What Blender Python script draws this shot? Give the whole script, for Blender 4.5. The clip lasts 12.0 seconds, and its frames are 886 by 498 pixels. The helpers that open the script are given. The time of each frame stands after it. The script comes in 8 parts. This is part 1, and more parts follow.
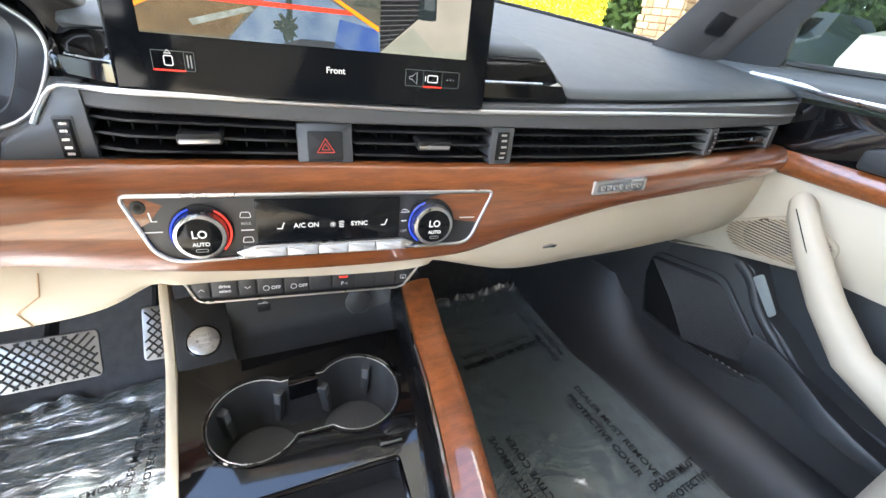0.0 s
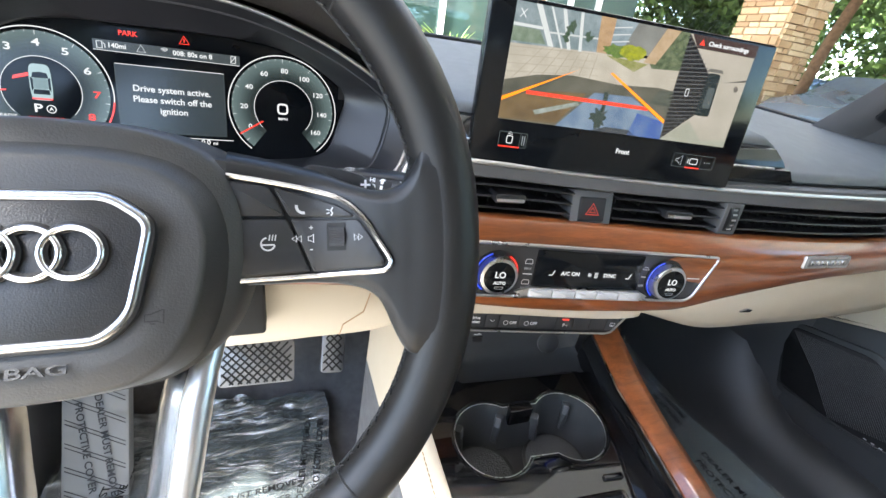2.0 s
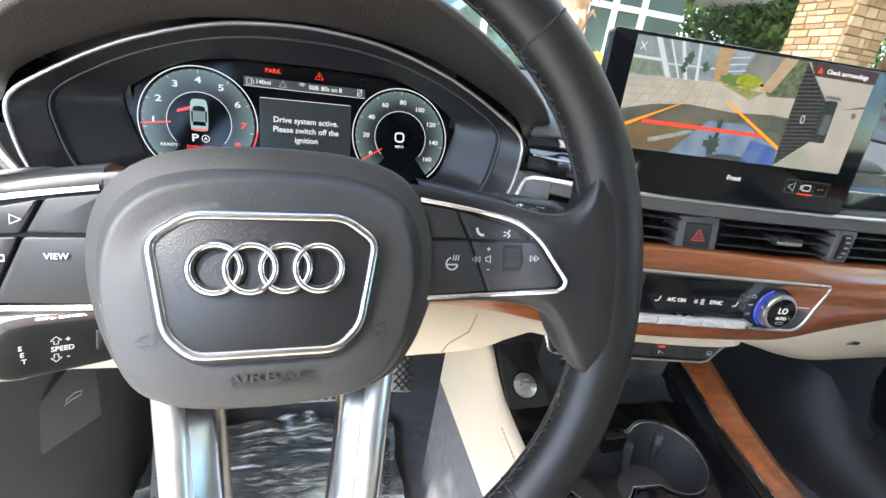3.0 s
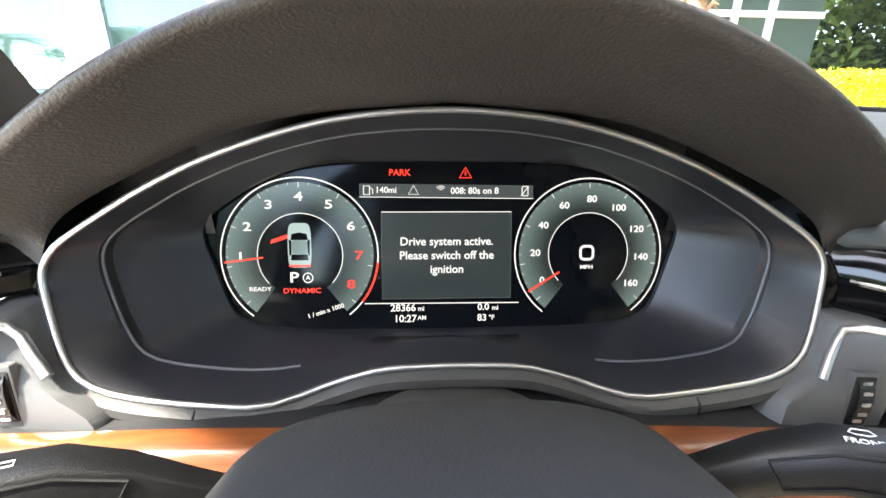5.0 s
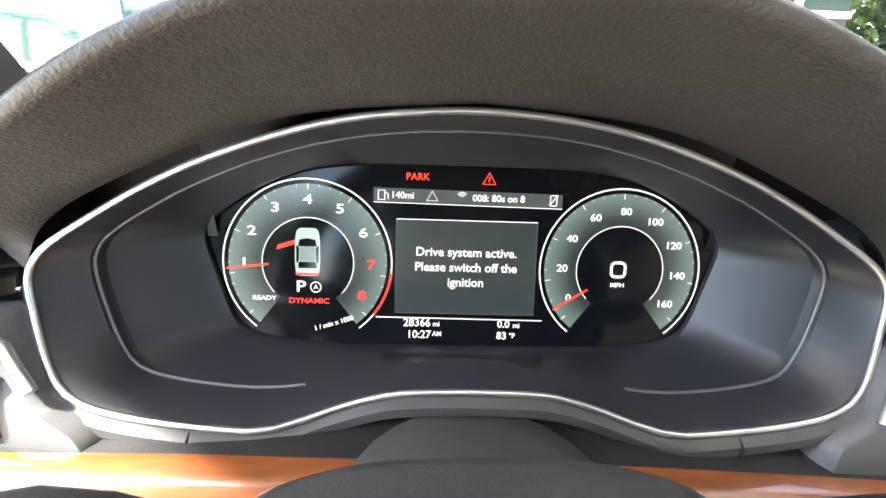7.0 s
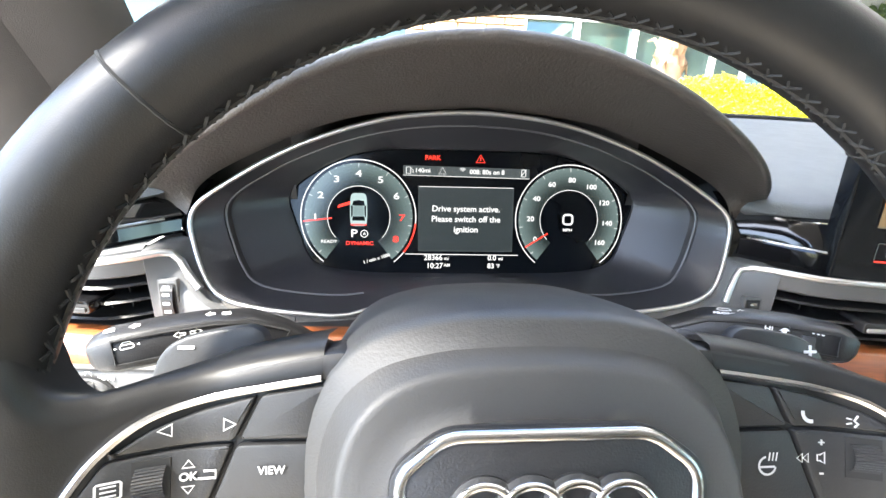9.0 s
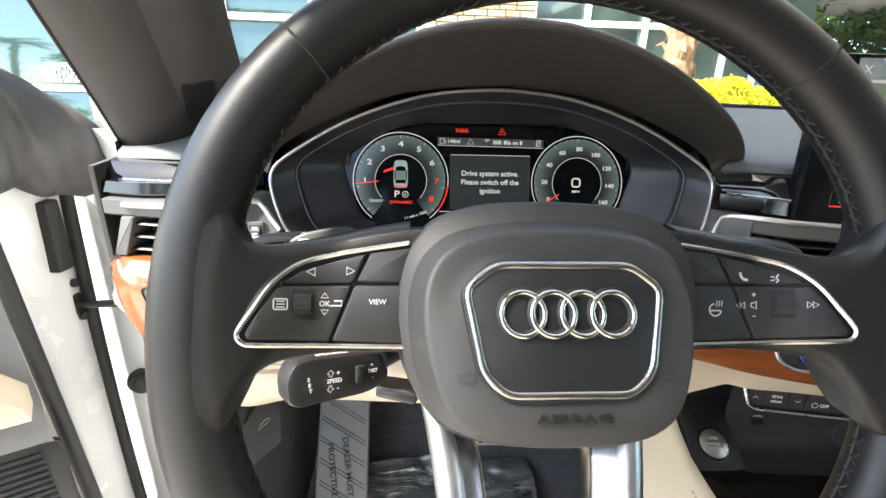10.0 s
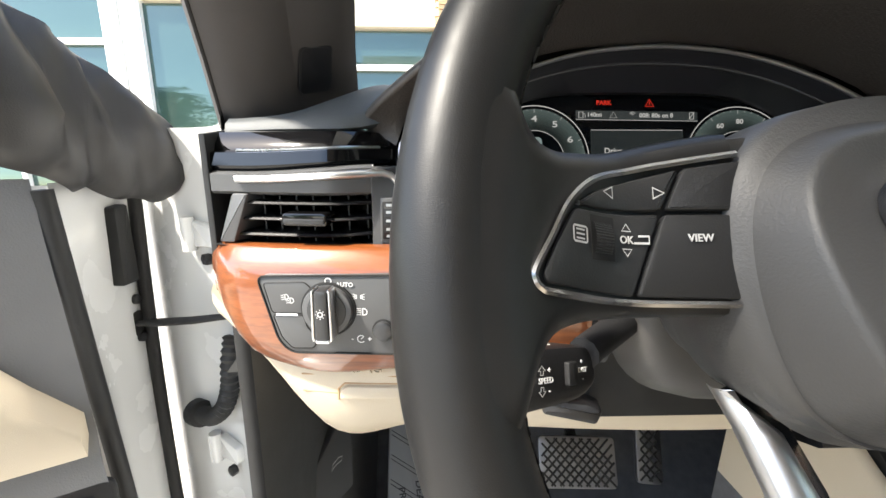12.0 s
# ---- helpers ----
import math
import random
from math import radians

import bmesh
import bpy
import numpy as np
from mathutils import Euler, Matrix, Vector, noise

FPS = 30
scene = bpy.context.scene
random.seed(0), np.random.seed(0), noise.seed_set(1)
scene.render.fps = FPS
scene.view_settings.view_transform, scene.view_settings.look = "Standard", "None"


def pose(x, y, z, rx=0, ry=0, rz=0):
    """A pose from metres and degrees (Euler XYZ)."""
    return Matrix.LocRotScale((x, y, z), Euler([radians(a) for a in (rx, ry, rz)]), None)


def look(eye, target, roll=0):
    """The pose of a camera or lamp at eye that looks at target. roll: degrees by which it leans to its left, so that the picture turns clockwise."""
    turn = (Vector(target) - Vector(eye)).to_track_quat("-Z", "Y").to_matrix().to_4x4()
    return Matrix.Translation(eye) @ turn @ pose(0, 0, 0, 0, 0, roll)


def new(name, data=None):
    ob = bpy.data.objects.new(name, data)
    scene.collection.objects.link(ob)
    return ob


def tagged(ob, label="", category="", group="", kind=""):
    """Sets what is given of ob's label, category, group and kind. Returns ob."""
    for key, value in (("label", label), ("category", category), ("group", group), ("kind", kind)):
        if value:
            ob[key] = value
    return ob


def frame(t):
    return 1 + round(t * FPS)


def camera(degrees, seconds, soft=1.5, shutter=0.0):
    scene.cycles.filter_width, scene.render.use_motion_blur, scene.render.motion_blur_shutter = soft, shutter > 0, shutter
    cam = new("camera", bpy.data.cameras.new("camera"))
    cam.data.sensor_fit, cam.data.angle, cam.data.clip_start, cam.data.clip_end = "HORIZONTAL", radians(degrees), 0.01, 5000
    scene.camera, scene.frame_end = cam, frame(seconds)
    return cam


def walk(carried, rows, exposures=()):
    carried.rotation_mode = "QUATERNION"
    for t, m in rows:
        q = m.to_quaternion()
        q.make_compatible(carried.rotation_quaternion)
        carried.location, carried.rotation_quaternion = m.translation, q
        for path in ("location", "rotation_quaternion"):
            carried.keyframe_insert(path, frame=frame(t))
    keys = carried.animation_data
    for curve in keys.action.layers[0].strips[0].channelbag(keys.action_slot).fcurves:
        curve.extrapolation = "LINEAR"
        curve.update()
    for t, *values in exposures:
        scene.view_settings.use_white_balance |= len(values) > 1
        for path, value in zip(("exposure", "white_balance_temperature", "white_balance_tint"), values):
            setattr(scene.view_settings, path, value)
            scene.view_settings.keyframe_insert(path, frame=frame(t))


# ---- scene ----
TINT = 8
# seconds, exposure, white balance
EXPOSURES = [(0, 3.9, 6500), (1.5, 3.75, 6450), (2.5, 3.5, 6400), (4.5, 3.55, 6700), (5.5, 4.1, 7100), (6.0, 4.2, 7100), (8.4, 4.2, 6600), (9.0, 4.05, 6600), (9.5, 3.4, 6900), (10.5, 2.8, 6900), (11, 2.6, 6900), (12, 2.35, 6900)]
cam = camera(92.6, 12.0)
PATH = [
    (0, (0.284, 0.242, 0.824), (1.162, 1.733, -0.177), 6.4),
    (0.5, (0.230, 0.241, 0.842), (1.101, 1.755, -0.133), 5.8),
    (1, (0.174, 0.256, 0.852), (0.988, 1.792, -0.137), 4.2),
    (1.5, (0.122, 0.265, 0.842), (0.884, 1.886, -0.047), 7.2),
    (2, (0.083, 0.271, 0.837), (0.781, 1.938, -0.019), 8.3),
    (2.5, (0.03, 0.276, 0.834), (0.637, 2.005, 0.034), 7.3),
    (2.7, (0.021, 0.278, 0.832), (0.602, 2.019, 0.038), 7.3),
    (4.3, (-0.008, 0.364, 0.849), (0.384, 2.224, 0.228), 3.5),
    (4.5, (-0.008, 0.394, 0.856), (0.273, 2.276, 0.242), 2.3),
    (5, (-0.016, 0.455, 0.854), (0.093, 2.338, 0.189), 0.7),
    (5.5, (-0.020, 0.4765, 0.858), (0.069, 2.356, 0.180), 1.7),
    (6, (-0.021, 0.4775, 0.857), (0.064, 2.355, 0.173), 1.8),
    (6.5, (-0.022, 0.4775, 0.857), (0.056, 2.350, 0.158), 2.4),
    (8.5, (-0.02, 0.449, 0.858), (0.064, 2.322, 0.161), 1.2),
    (9, (-0.046, 0.361, 0.856), (0.115, 2.244, 0.2), 2.1),
    (9.5, (-0.066, 0.308, 0.841), (0.059, 2.198, 0.2), 1.5),
    (10, (-0.069, 0.285, 0.833), (0.049, 2.181, 0.205), 1.5),
    (10.5, (-0.07, 0.285, 0.829), (0.044, 2.185, 0.216), 1.6),
    (11, (-0.083, 0.291, 0.82), (0.011, 2.198, 0.223), 1.4),
    (11.5, (-0.135, 0.318, 0.789), (-0.051, 2.25, 0.277), 0.8),
    (12, (-0.172, 0.338, 0.773), (-0.111, 2.288, 0.33), 0.1),
]
walk(cam, [(t, look(eye, target, roll)) for t, eye, target, roll in PATH], exposures=[(t, e, k, TINT) for t, e, k in EXPOSURES])

# ---- light ----
world = bpy.data.worlds.new("sky")
scene.world = world
world.use_nodes = True
_n = world.node_tree.nodes
_sky = _n.new("ShaderNodeTexSky")
_sky.sky_type, _sky.sun_disc = "NISHITA", False
SUN_ELEVATION, SUN_AZIMUTH = radians(52), radians(245)
_sky.sun_elevation, _sky.sun_rotation = SUN_ELEVATION, SUN_AZIMUTH
world.node_tree.links.new(_sky.outputs["Color"], _n["Background"].inputs["Color"])
_n["Background"].inputs["Strength"].default_value = 0.15
sun = new("sun", bpy.data.lights.new("sun", "SUN"))
sun.data.energy, sun.data.angle, sun.data.color = 2.8, radians(3.5), (1.0, 0.96, 0.90)
sun.matrix_world = look((0, 0, 0), (-math.sin(SUN_AZIMUTH) * math.cos(SUN_ELEVATION),
                                    -math.cos(SUN_AZIMUTH) * math.cos(SUN_ELEVATION), -math.sin(SUN_ELEVATION)))


# ---- materials ----
def material(name, colour, rough=0.5, metal=0.0, coat=0.0, vary=0.15, grain=0.0, grain_scale=400.0, spots=12.0,
             coat_rough=0.04, voronoi=False):
    """A painted, moulded or metal surface: mottled at two scales, with a fine relief."""
    m = bpy.data.materials.new(name)
    m.use_nodes = True
    n, ln = m.node_tree.nodes, m.node_tree.links
    b = n["Principled BSDF"]
    b.inputs["Metallic"].default_value = metal
    b.inputs["Coat Weight"].default_value = coat
    b.inputs["Specular IOR Level"].default_value = 0.5
    b.inputs["Coat Roughness"].default_value = coat_rough
    co = n.new("ShaderNodeTexCoord")
    t1 = n.new("ShaderNodeTexNoise")
    t1.inputs["Scale"].default_value, t1.inputs["Detail"].default_value = spots, 6
    ln.new(co.outputs["Object"], t1.inputs["Vector"])
    mix = n.new("ShaderNodeMix")
    mix.data_type = "RGBA"
    mix.inputs["A"].default_value = (*[c * (1 - vary) for c in colour], 1)
    mix.inputs["B"].default_value = (*[min(1, c * (1 + vary)) for c in colour], 1)
    ln.new(t1.outputs["Fac"], mix.inputs["Factor"])
    ln.new(mix.outputs["Result"], b.inputs["Base Color"])
    t3 = n.new("ShaderNodeTexNoise")
    t3.inputs["Scale"].default_value, t3.inputs["Detail"].default_value = spots * 5, 4
    ln.new(co.outputs["Object"], t3.inputs["Vector"])
    mr = n.new("ShaderNodeMapRange")
    mr.inputs["To Min"].default_value, mr.inputs["To Max"].default_value = max(0.0, rough - 0.06), min(1.0, rough + 0.08)
    if rough < 0.12:
        mr.inputs["To Min"].default_value, mr.inputs["To Max"].default_value = rough * 0.7, rough * 1.4
    ln.new(t3.outputs["Fac"], mr.inputs["Value"])
    ln.new(mr.outputs["Result"], b.inputs["Roughness"])
    if grain:
        t2 = n.new("ShaderNodeTexVoronoi" if voronoi else "ShaderNodeTexNoise")
        t2.inputs["Scale"].default_value = grain_scale
        ln.new(co.outputs["Object"], t2.inputs["Vector"])
        bump = n.new("ShaderNodeBump")
        bump.inputs["Strength"].default_value, bump.inputs["Distance"].default_value = grain, 0.0006
        t2.inputs["Detail"].default_value = 2.5
        ln.new(t2.outputs["Distance" if voronoi else "Fac"], bump.inputs["Height"])
        ln.new(bump.outputs["Normal"], b.inputs["Normal"])
    return m


def wood_material(name, dark, light):
    m = material(name, light, rough=0.3, coat=1.0, coat_rough=0.03)
    n, ln = m.node_tree.nodes, m.node_tree.links
    b = n["Principled BSDF"]
    co = n.new("ShaderNodeTexCoord")
    mp = n.new("ShaderNodeMapping")
    mp.inputs["Scale"].default_value = (11, 70, 150)
    mp.inputs["Rotation"].default_value = (0.05, 0.09, 0.05)
    ln.new(co.outputs["Object"], mp.inputs["Vector"])
    t = n.new("ShaderNodeTexNoise")
    t.inputs["Scale"].default_value, t.inputs["Detail"].default_value, t.inputs["Distortion"].default_value = 1.6, 8, 0.6
    ln.new(mp.outputs["Vector"], t.inputs["Vector"])
    fine = n.new("ShaderNodeTexNoise")
    fine.inputs["Scale"].default_value, fine.inputs["Detail"].default_value = 9, 5
    ln.new(mp.outputs["Vector"], fine.inputs["Vector"])
    add = n.new("ShaderNodeMath")
    add.operation = "MULTIPLY_ADD"
    add.inputs[1].default_value, add.inputs[2].default_value = 0.4, -0.2
    ln.new(fine.outputs["Fac"], add.inputs[0])
    add2 = n.new("ShaderNodeMath")
    ln.new(t.outputs["Fac"], add2.inputs[0])
    ln.new(add.outputs[0], add2.inputs[1])
    ramp = n.new("ShaderNodeValToRGB")
    ramp.color_ramp.elements[0].position, ramp.color_ramp.elements[0].color = 0.32, (*dark, 1)
    ramp.color_ramp.elements[1].position, ramp.color_ramp.elements[1].color = 0.66, (*light, 1)
    ln.new(add2.outputs[0], ramp.inputs["Fac"])
    ln.new(ramp.outputs["Color"], b.inputs["Base Color"])
    return m


def glow(name, colour, strength=1.0):
    m = bpy.data.materials.new(name)
    m.use_nodes = True
    b = m.node_tree.nodes["Principled BSDF"]
    b.inputs["Base Color"].default_value = (0.01, 0.01, 0.01, 1)
    b.inputs["Roughness"].default_value = 0.2
    b.inputs["Emission Color"].default_value = (*colour, 1)
    b.inputs["Emission Strength"].default_value = strength * 0.18
    return m


def picture_glow(name, a, b, scale, strength):
    """A lit part of a screen picture, mottled between two colours."""
    m = glow(name, a, strength)
    n, ln = m.node_tree.nodes, m.node_tree.links
    co, t, mix = n.new("ShaderNodeTexCoord"), n.new("ShaderNodeTexNoise"), n.new("ShaderNodeMix")
    mix.data_type = "RGBA"
    mix.inputs["A"].default_value, mix.inputs["B"].default_value = (*a, 1), (*b, 1)
    t.inputs["Scale"].default_value, t.inputs["Detail"].default_value = scale, 5
    ln.new(co.outputs["Object"], t.inputs["Vector"])
    mr = n.new("ShaderNodeMapRange")
    mr.inputs["From Min"].default_value, mr.inputs["From Max"].default_value = 0.35, 0.65
    ln.new(t.outputs["Fac"], mr.inputs["Value"])
    ln.new(mr.outputs["Result"], mix.inputs["Factor"])
    ln.new(mix.outputs["Result"], n["Principled BSDF"].inputs["Emission Color"])
    return m


def glass_material(name, tint=(1, 1, 1), rough=0.0, mirror=0.0):
    m = bpy.data.materials.new(name)
    m.use_nodes = True
    n, ln = m.node_tree.nodes, m.node_tree.links
    out = n["Material Output"]
    tr, gl = n.new("ShaderNodeBsdfTransparent"), n.new("ShaderNodeBsdfGlossy")
    tr.inputs["Color"].default_value = (*tint, 1)
    gl.inputs["Roughness"].default_value = rough
    mix, fr = n.new("ShaderNodeMixShader"), n.new("ShaderNodeFresnel")
    fr.inputs["IOR"].default_value = 1.45 + mirror
    ln.new(fr.outputs["Fac"], mix.inputs["Fac"])
    ln.new(tr.outputs[0], mix.inputs[1])
    ln.new(gl.outputs[0], mix.inputs[2])
    ln.new(mix.outputs[0], out.inputs["Surface"])
    return m


LEATHER = material("black leather", (0.011, 0.0105, 0.0105), 0.40, grain=0.2, grain_scale=1500)
PAD_LEATHER = material("grained airbag leather", (0.034, 0.0335, 0.033), 0.52, grain=0.22, grain_scale=1100)
RIM_LEATHER = material("smooth rim leather", (0.010, 0.0098, 0.0098), 0.40, grain=0.10, grain_scale=2400, vary=0.3, spots=30)
DASH_SKIN = material("soft dash skin", (0.066, 0.072, 0.075), 0.58, grain=0.4, grain_scale=900)
PLASTIC = material("black moulded plastic", (0.011, 0.011, 0.012), 0.40, grain=0.25, grain_scale=1500)
PLASTIC_GREY = material("dark grey satin plastic", (0.028, 0.0285, 0.030), 0.38, grain=0.15, grain_scale=1500)
PLASTIC_SOFT = material("matt black plastic", (0.012, 0.012, 0.013), 0.6, grain=0.3, grain_scale=1200)
GLOSS = material("piano black lacquer", (0.004, 0.004, 0.0045), 0.05, coat=1.0, vary=0.3)
GLOSS.node_tree.nodes["Principled BSDF"].inputs["Coat IOR"].default_value = 1.5
GLOSS.node_tree.nodes["Principled BSDF"].inputs["Specular IOR Level"].default_value = 0.05
HEADER_GREY = material("grey satin dash plastic", (0.080, 0.081, 0.083), 0.42, grain=0.2, grain_scale=1500)
# near-black for joints and holes, and for shade painted into deep recesses
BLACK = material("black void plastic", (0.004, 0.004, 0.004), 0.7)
CHROME = material("bright chrome", (0.66, 0.66, 0.67), 0.10, metal=1.0, vary=0.04)
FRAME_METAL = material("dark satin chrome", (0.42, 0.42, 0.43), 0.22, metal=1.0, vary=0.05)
INSERT = material("gloss black insert", (0.004, 0.004, 0.0045), 0.07, vary=0.3)
TRIM_CHROME = material("satin chrome trim", (0.74, 0.74, 0.75), 0.34, metal=1.0, vary=0.03)
SATIN = material("satin aluminium", (0.62, 0.62, 0.63), 0.28, metal=1.0, vary=0.06, grain=0.1, grain_scale=2500)
WOOD = wood_material("lacquered walnut", (0.150, 0.043, 0.013), (0.250, 0.074, 0.021))
BEIGE = material("beige leather", (0.55, 0.47, 0.355), 0.5, grain=0.25, grain_scale=1100, vary=0.05)
# same beige leather, darkened for the dimmer light on the passenger door
BEIGE_DIMMED = material("dimmed beige leather", (0.46, 0.395, 0.30), 0.55, grain=0.3, grain_scale=900, vary=0.06)
HOOD_LEATHER = material("grained hood leather", (0.050, 0.044, 0.040), 0.46, grain=0.8, grain_scale=620, vary=0.25)
COWL = material("satin cowl plastic", (0.024, 0.024, 0.028), 0.33, grain=0.12, grain_scale=1500)
COWL_EDGE = material("grey cowl edge", (0.11, 0.11, 0.115), 0.35)
DOOR_PLASTIC = material("charcoal door plastic", (0.034, 0.0355, 0.037), 0.45, grain=0.35, grain_scale=1300)
THREAD = material("dark stitching thread", (0.016, 0.016, 0.016), 0.9)
THREAD_TAN = material("tan stitching thread", (0.42, 0.27, 0.15), 0.8)
CARPET = material("charcoal carpet", (0.10, 0.10, 0.105), 0.95, grain=1.0, grain_scale=1600, vary=0.4, spots=60)
RUBBER = material("black rubber", (0.012, 0.012, 0.012), 0.65, grain=0.2, grain_scale=700)
STEEL = material("brushed pedal steel", (0.32, 0.32, 0.33), 0.42, metal=1.0, vary=0.15, spots=40)
PAINT = material("white car paint", (0.70, 0.70, 0.685), 0.25, coat=1.0, vary=0.0, spots=3)
CLOTH = material("charcoal pillar cloth", (0.062, 0.057, 0.055), 0.9, grain=0.5, grain_scale=1800)
HEADLINER = material("grey headliner cloth", (0.28, 0.27, 0.255), 0.95, grain=0.4, grain_scale=1500)
MARK = material("white printed marking", (0.75, 0.75, 0.75), 0.5, vary=0.03)
MARK_DIM = material("grey printed marking", (0.33, 0.33, 0.33), 0.5, vary=0.03)
MARK_DARK = material("black printed lettering", (0.01, 0.01, 0.012), 0.5)
RED_MARK = material("red printed marking", (0.6, 0.06, 0.04), 0.5)
GLASS = glass_material("clear glass")
WHITE_GLOW = glow("white display light", (1, 1, 1), 0.5)
RED_GLOW = glow("red display light", (1.0, 0.05, 0.03), 0.7)
BLUE_GLOW = glow("blue ring light", (0.02, 0.08, 1.0), 0.5)
GREY_GLOW = glow("grey display light", (0.16, 0.2, 0.2), 0.35)
RIM_LEATHER.node_tree.nodes["Principled BSDF"].inputs["Specular IOR Level"].default_value = 0.32
KEY_BLACK = material("satin black keys", (0.012, 0.0122, 0.013), 0.5, grain=0.15, grain_scale=1500)
MARK_KEY = material("pale grey key marking", (0.42, 0.42, 0.42), 0.5, vary=0.03)
DISPLAY = material("unlit display glass", (0.005, 0.006, 0.0075), 0.10, vary=0.1)
DISPLAY.node_tree.nodes["Principled BSDF"].inputs["Specular IOR Level"].default_value = 0.22


# ---- builders ----
def facing(ob, d):
    """Turns a sheet's faces so that they look along d."""
    if sum((p.normal.dot(Vector(d)) * p.area for p in ob.data.polygons)) < 0:
        ob.data.flip_normals()
    return ob


def mesh_ob(name, verts, faces, mat, parent=None, label="", smooth=True, sharp=35):
    me = bpy.data.meshes.new(name)
    me.from_pydata([tuple(v) for v in verts], [], faces)
    bm = bmesh.new()
    bm.from_mesh(me)
    bmesh.ops.remove_doubles(bm, verts=bm.verts, dist=1e-6)
    bmesh.ops.recalc_face_normals(bm, faces=bm.faces)
    bm.to_mesh(me)
    bm.free()
    if smooth:
        me.polygons.foreach_set("use_smooth", [True] * len(me.polygons))
        me.set_sharp_from_angle(angle=radians(sharp))
    me.materials.append(mat)
    ob = new(name, me)
    ob.parent = parent
    if label:
        tagged(ob, label)
    return ob


def thing(name, label, category, group="", kind="", at=None):
    ob = new(name)
    ob.empty_display_size = 0.02
    if at is not None:
        ob.matrix_world = at
    return tagged(ob, label, category, group, kind)


def loft(name, rows, mat, parent=None, closed=False, ring=False, caps=False, label="", sharp=35):
    """A skin over rows of points; closed: each row is a loop; ring: the last row meets the first."""
    k, verts, faces = len(rows[0]), [p for r in rows for p in r], []
    n = len(rows)
    for i in range(n if ring else n - 1):
        for j in range(k if closed else k - 1):
            a, b = i, (i + 1) % n
            c, d = j, (j + 1) % k
            faces.append((a * k + c, a * k + d, b * k + d, b * k + c))
    if caps:
        faces += [tuple(range(k))[::-1], tuple(range((n - 1) * k, n * k))]
    return mesh_ob(name, verts, faces, mat, parent, label, sharp=sharp)


def round_poly(pts, r, n=4):
    """A polygon with its corners rounded; r may be one radius or one for each corner."""
    out, m = [], len(pts)
    for i, p in enumerate(pts):
        ri = r[i] if isinstance(r, (list, tuple)) else r
        p, a, b = Vector(p), Vector(pts[i - 1]), Vector(pts[(i + 1) % m])
        ea, eb = (a - p), (b - p)
        c = min(ri, ea.length * 0.48, eb.length * 0.48)
        if c < 1e-6:
            out.append(tuple(p))
            continue
        s, e = p + ea.normalized() * c, p + eb.normalized() * c
        for j in range(n + 1):
            f = j / n
            out.append(tuple((1 - f) ** 2 * s + 2 * f * (1 - f) * p + f * f * e))
    return out


def rrect(w, h, r, n=4):
    return round_poly([(-w / 2, -h / 2), (w / 2, -h / 2), (w / 2, h / 2), (-w / 2, h / 2)], r, n)


def circle(r, n=24, a0=0.0):
    return [(r * math.cos(a0 + math.tau * i / n), r * math.sin(a0 + math.tau * i / n)) for i in range(n)]


def offset(pts, d):
    """The outline moved inward by d (outward: minus); it runs anticlockwise."""
    out, m = [], len(pts)
    for i in range(m):
        p, a, b = Vector(pts[i]), Vector(pts[i - 1]), Vector(pts[(i + 1) % m])
        t1, t2 = (p - a), (b - p)
        if t1.length < 1e-9 or t2.length < 1e-9:
            out.append(tuple(p))
            continue
        t1.normalize(), t2.normalize()
        n1, n2 = Vector((-t1.y, t1.x)), Vector((-t2.y, t2.x))
        v = n1 + n2
        v = v / max(0.4, v.length_squared / 2) if v.length > 1e-6 else n1
        out.append(tuple(p + v * d))
    return out


def area2(pts):
    return sum(a[0] * b[1] - b[0] * a[1] for a, b in zip(pts, list(pts[1:]) + [pts[0]]))


def slab(name, pts, depth, m, mat, parent=None, bevel=0.0008, label="", dome=0.0):
    """An outline in a frame's xy plane, depth thick behind it, with its front edge bevelled; dome bulges the front."""
    pts = list(pts) if area2(pts) > 0 else list(pts)[::-1]
    k = len(pts)
    rings = [[(x, y, -depth) for x, y in pts], [(x, y, -bevel) for x, y in pts]]
    if bevel:
        rings.append([(x, y, -bevel * 0.3) for x, y in offset(pts, bevel * 0.3)])
        rings.append([(x, y, 0) for x, y in offset(pts, bevel)])
    if dome:
        c = Vector((sum(p[0] for p in pts) / k, sum(p[1] for p in pts) / k))
        last = offset(pts, bevel)
        for f in (0.85, 0.6, 0.3):
            rings.append([(c.x + (x - c.x) * f, c.y + (y - c.y) * f, dome * (1 - f * f)) for x, y in last])
    verts, faces = [m @ Vector(p) for r in rings for p in r], []
    for i in range(len(rings) - 1):
        for j in range(k):
            d = (j + 1) % k
            faces.append((i * k + j, i * k + d, (i + 1) * k + d, (i + 1) * k + j))
    faces += [tuple(range(k))[::-1], tuple(range((len(rings) - 1) * k, len(rings) * k))]
    return mesh_ob(name, verts, faces, mat, parent, label)


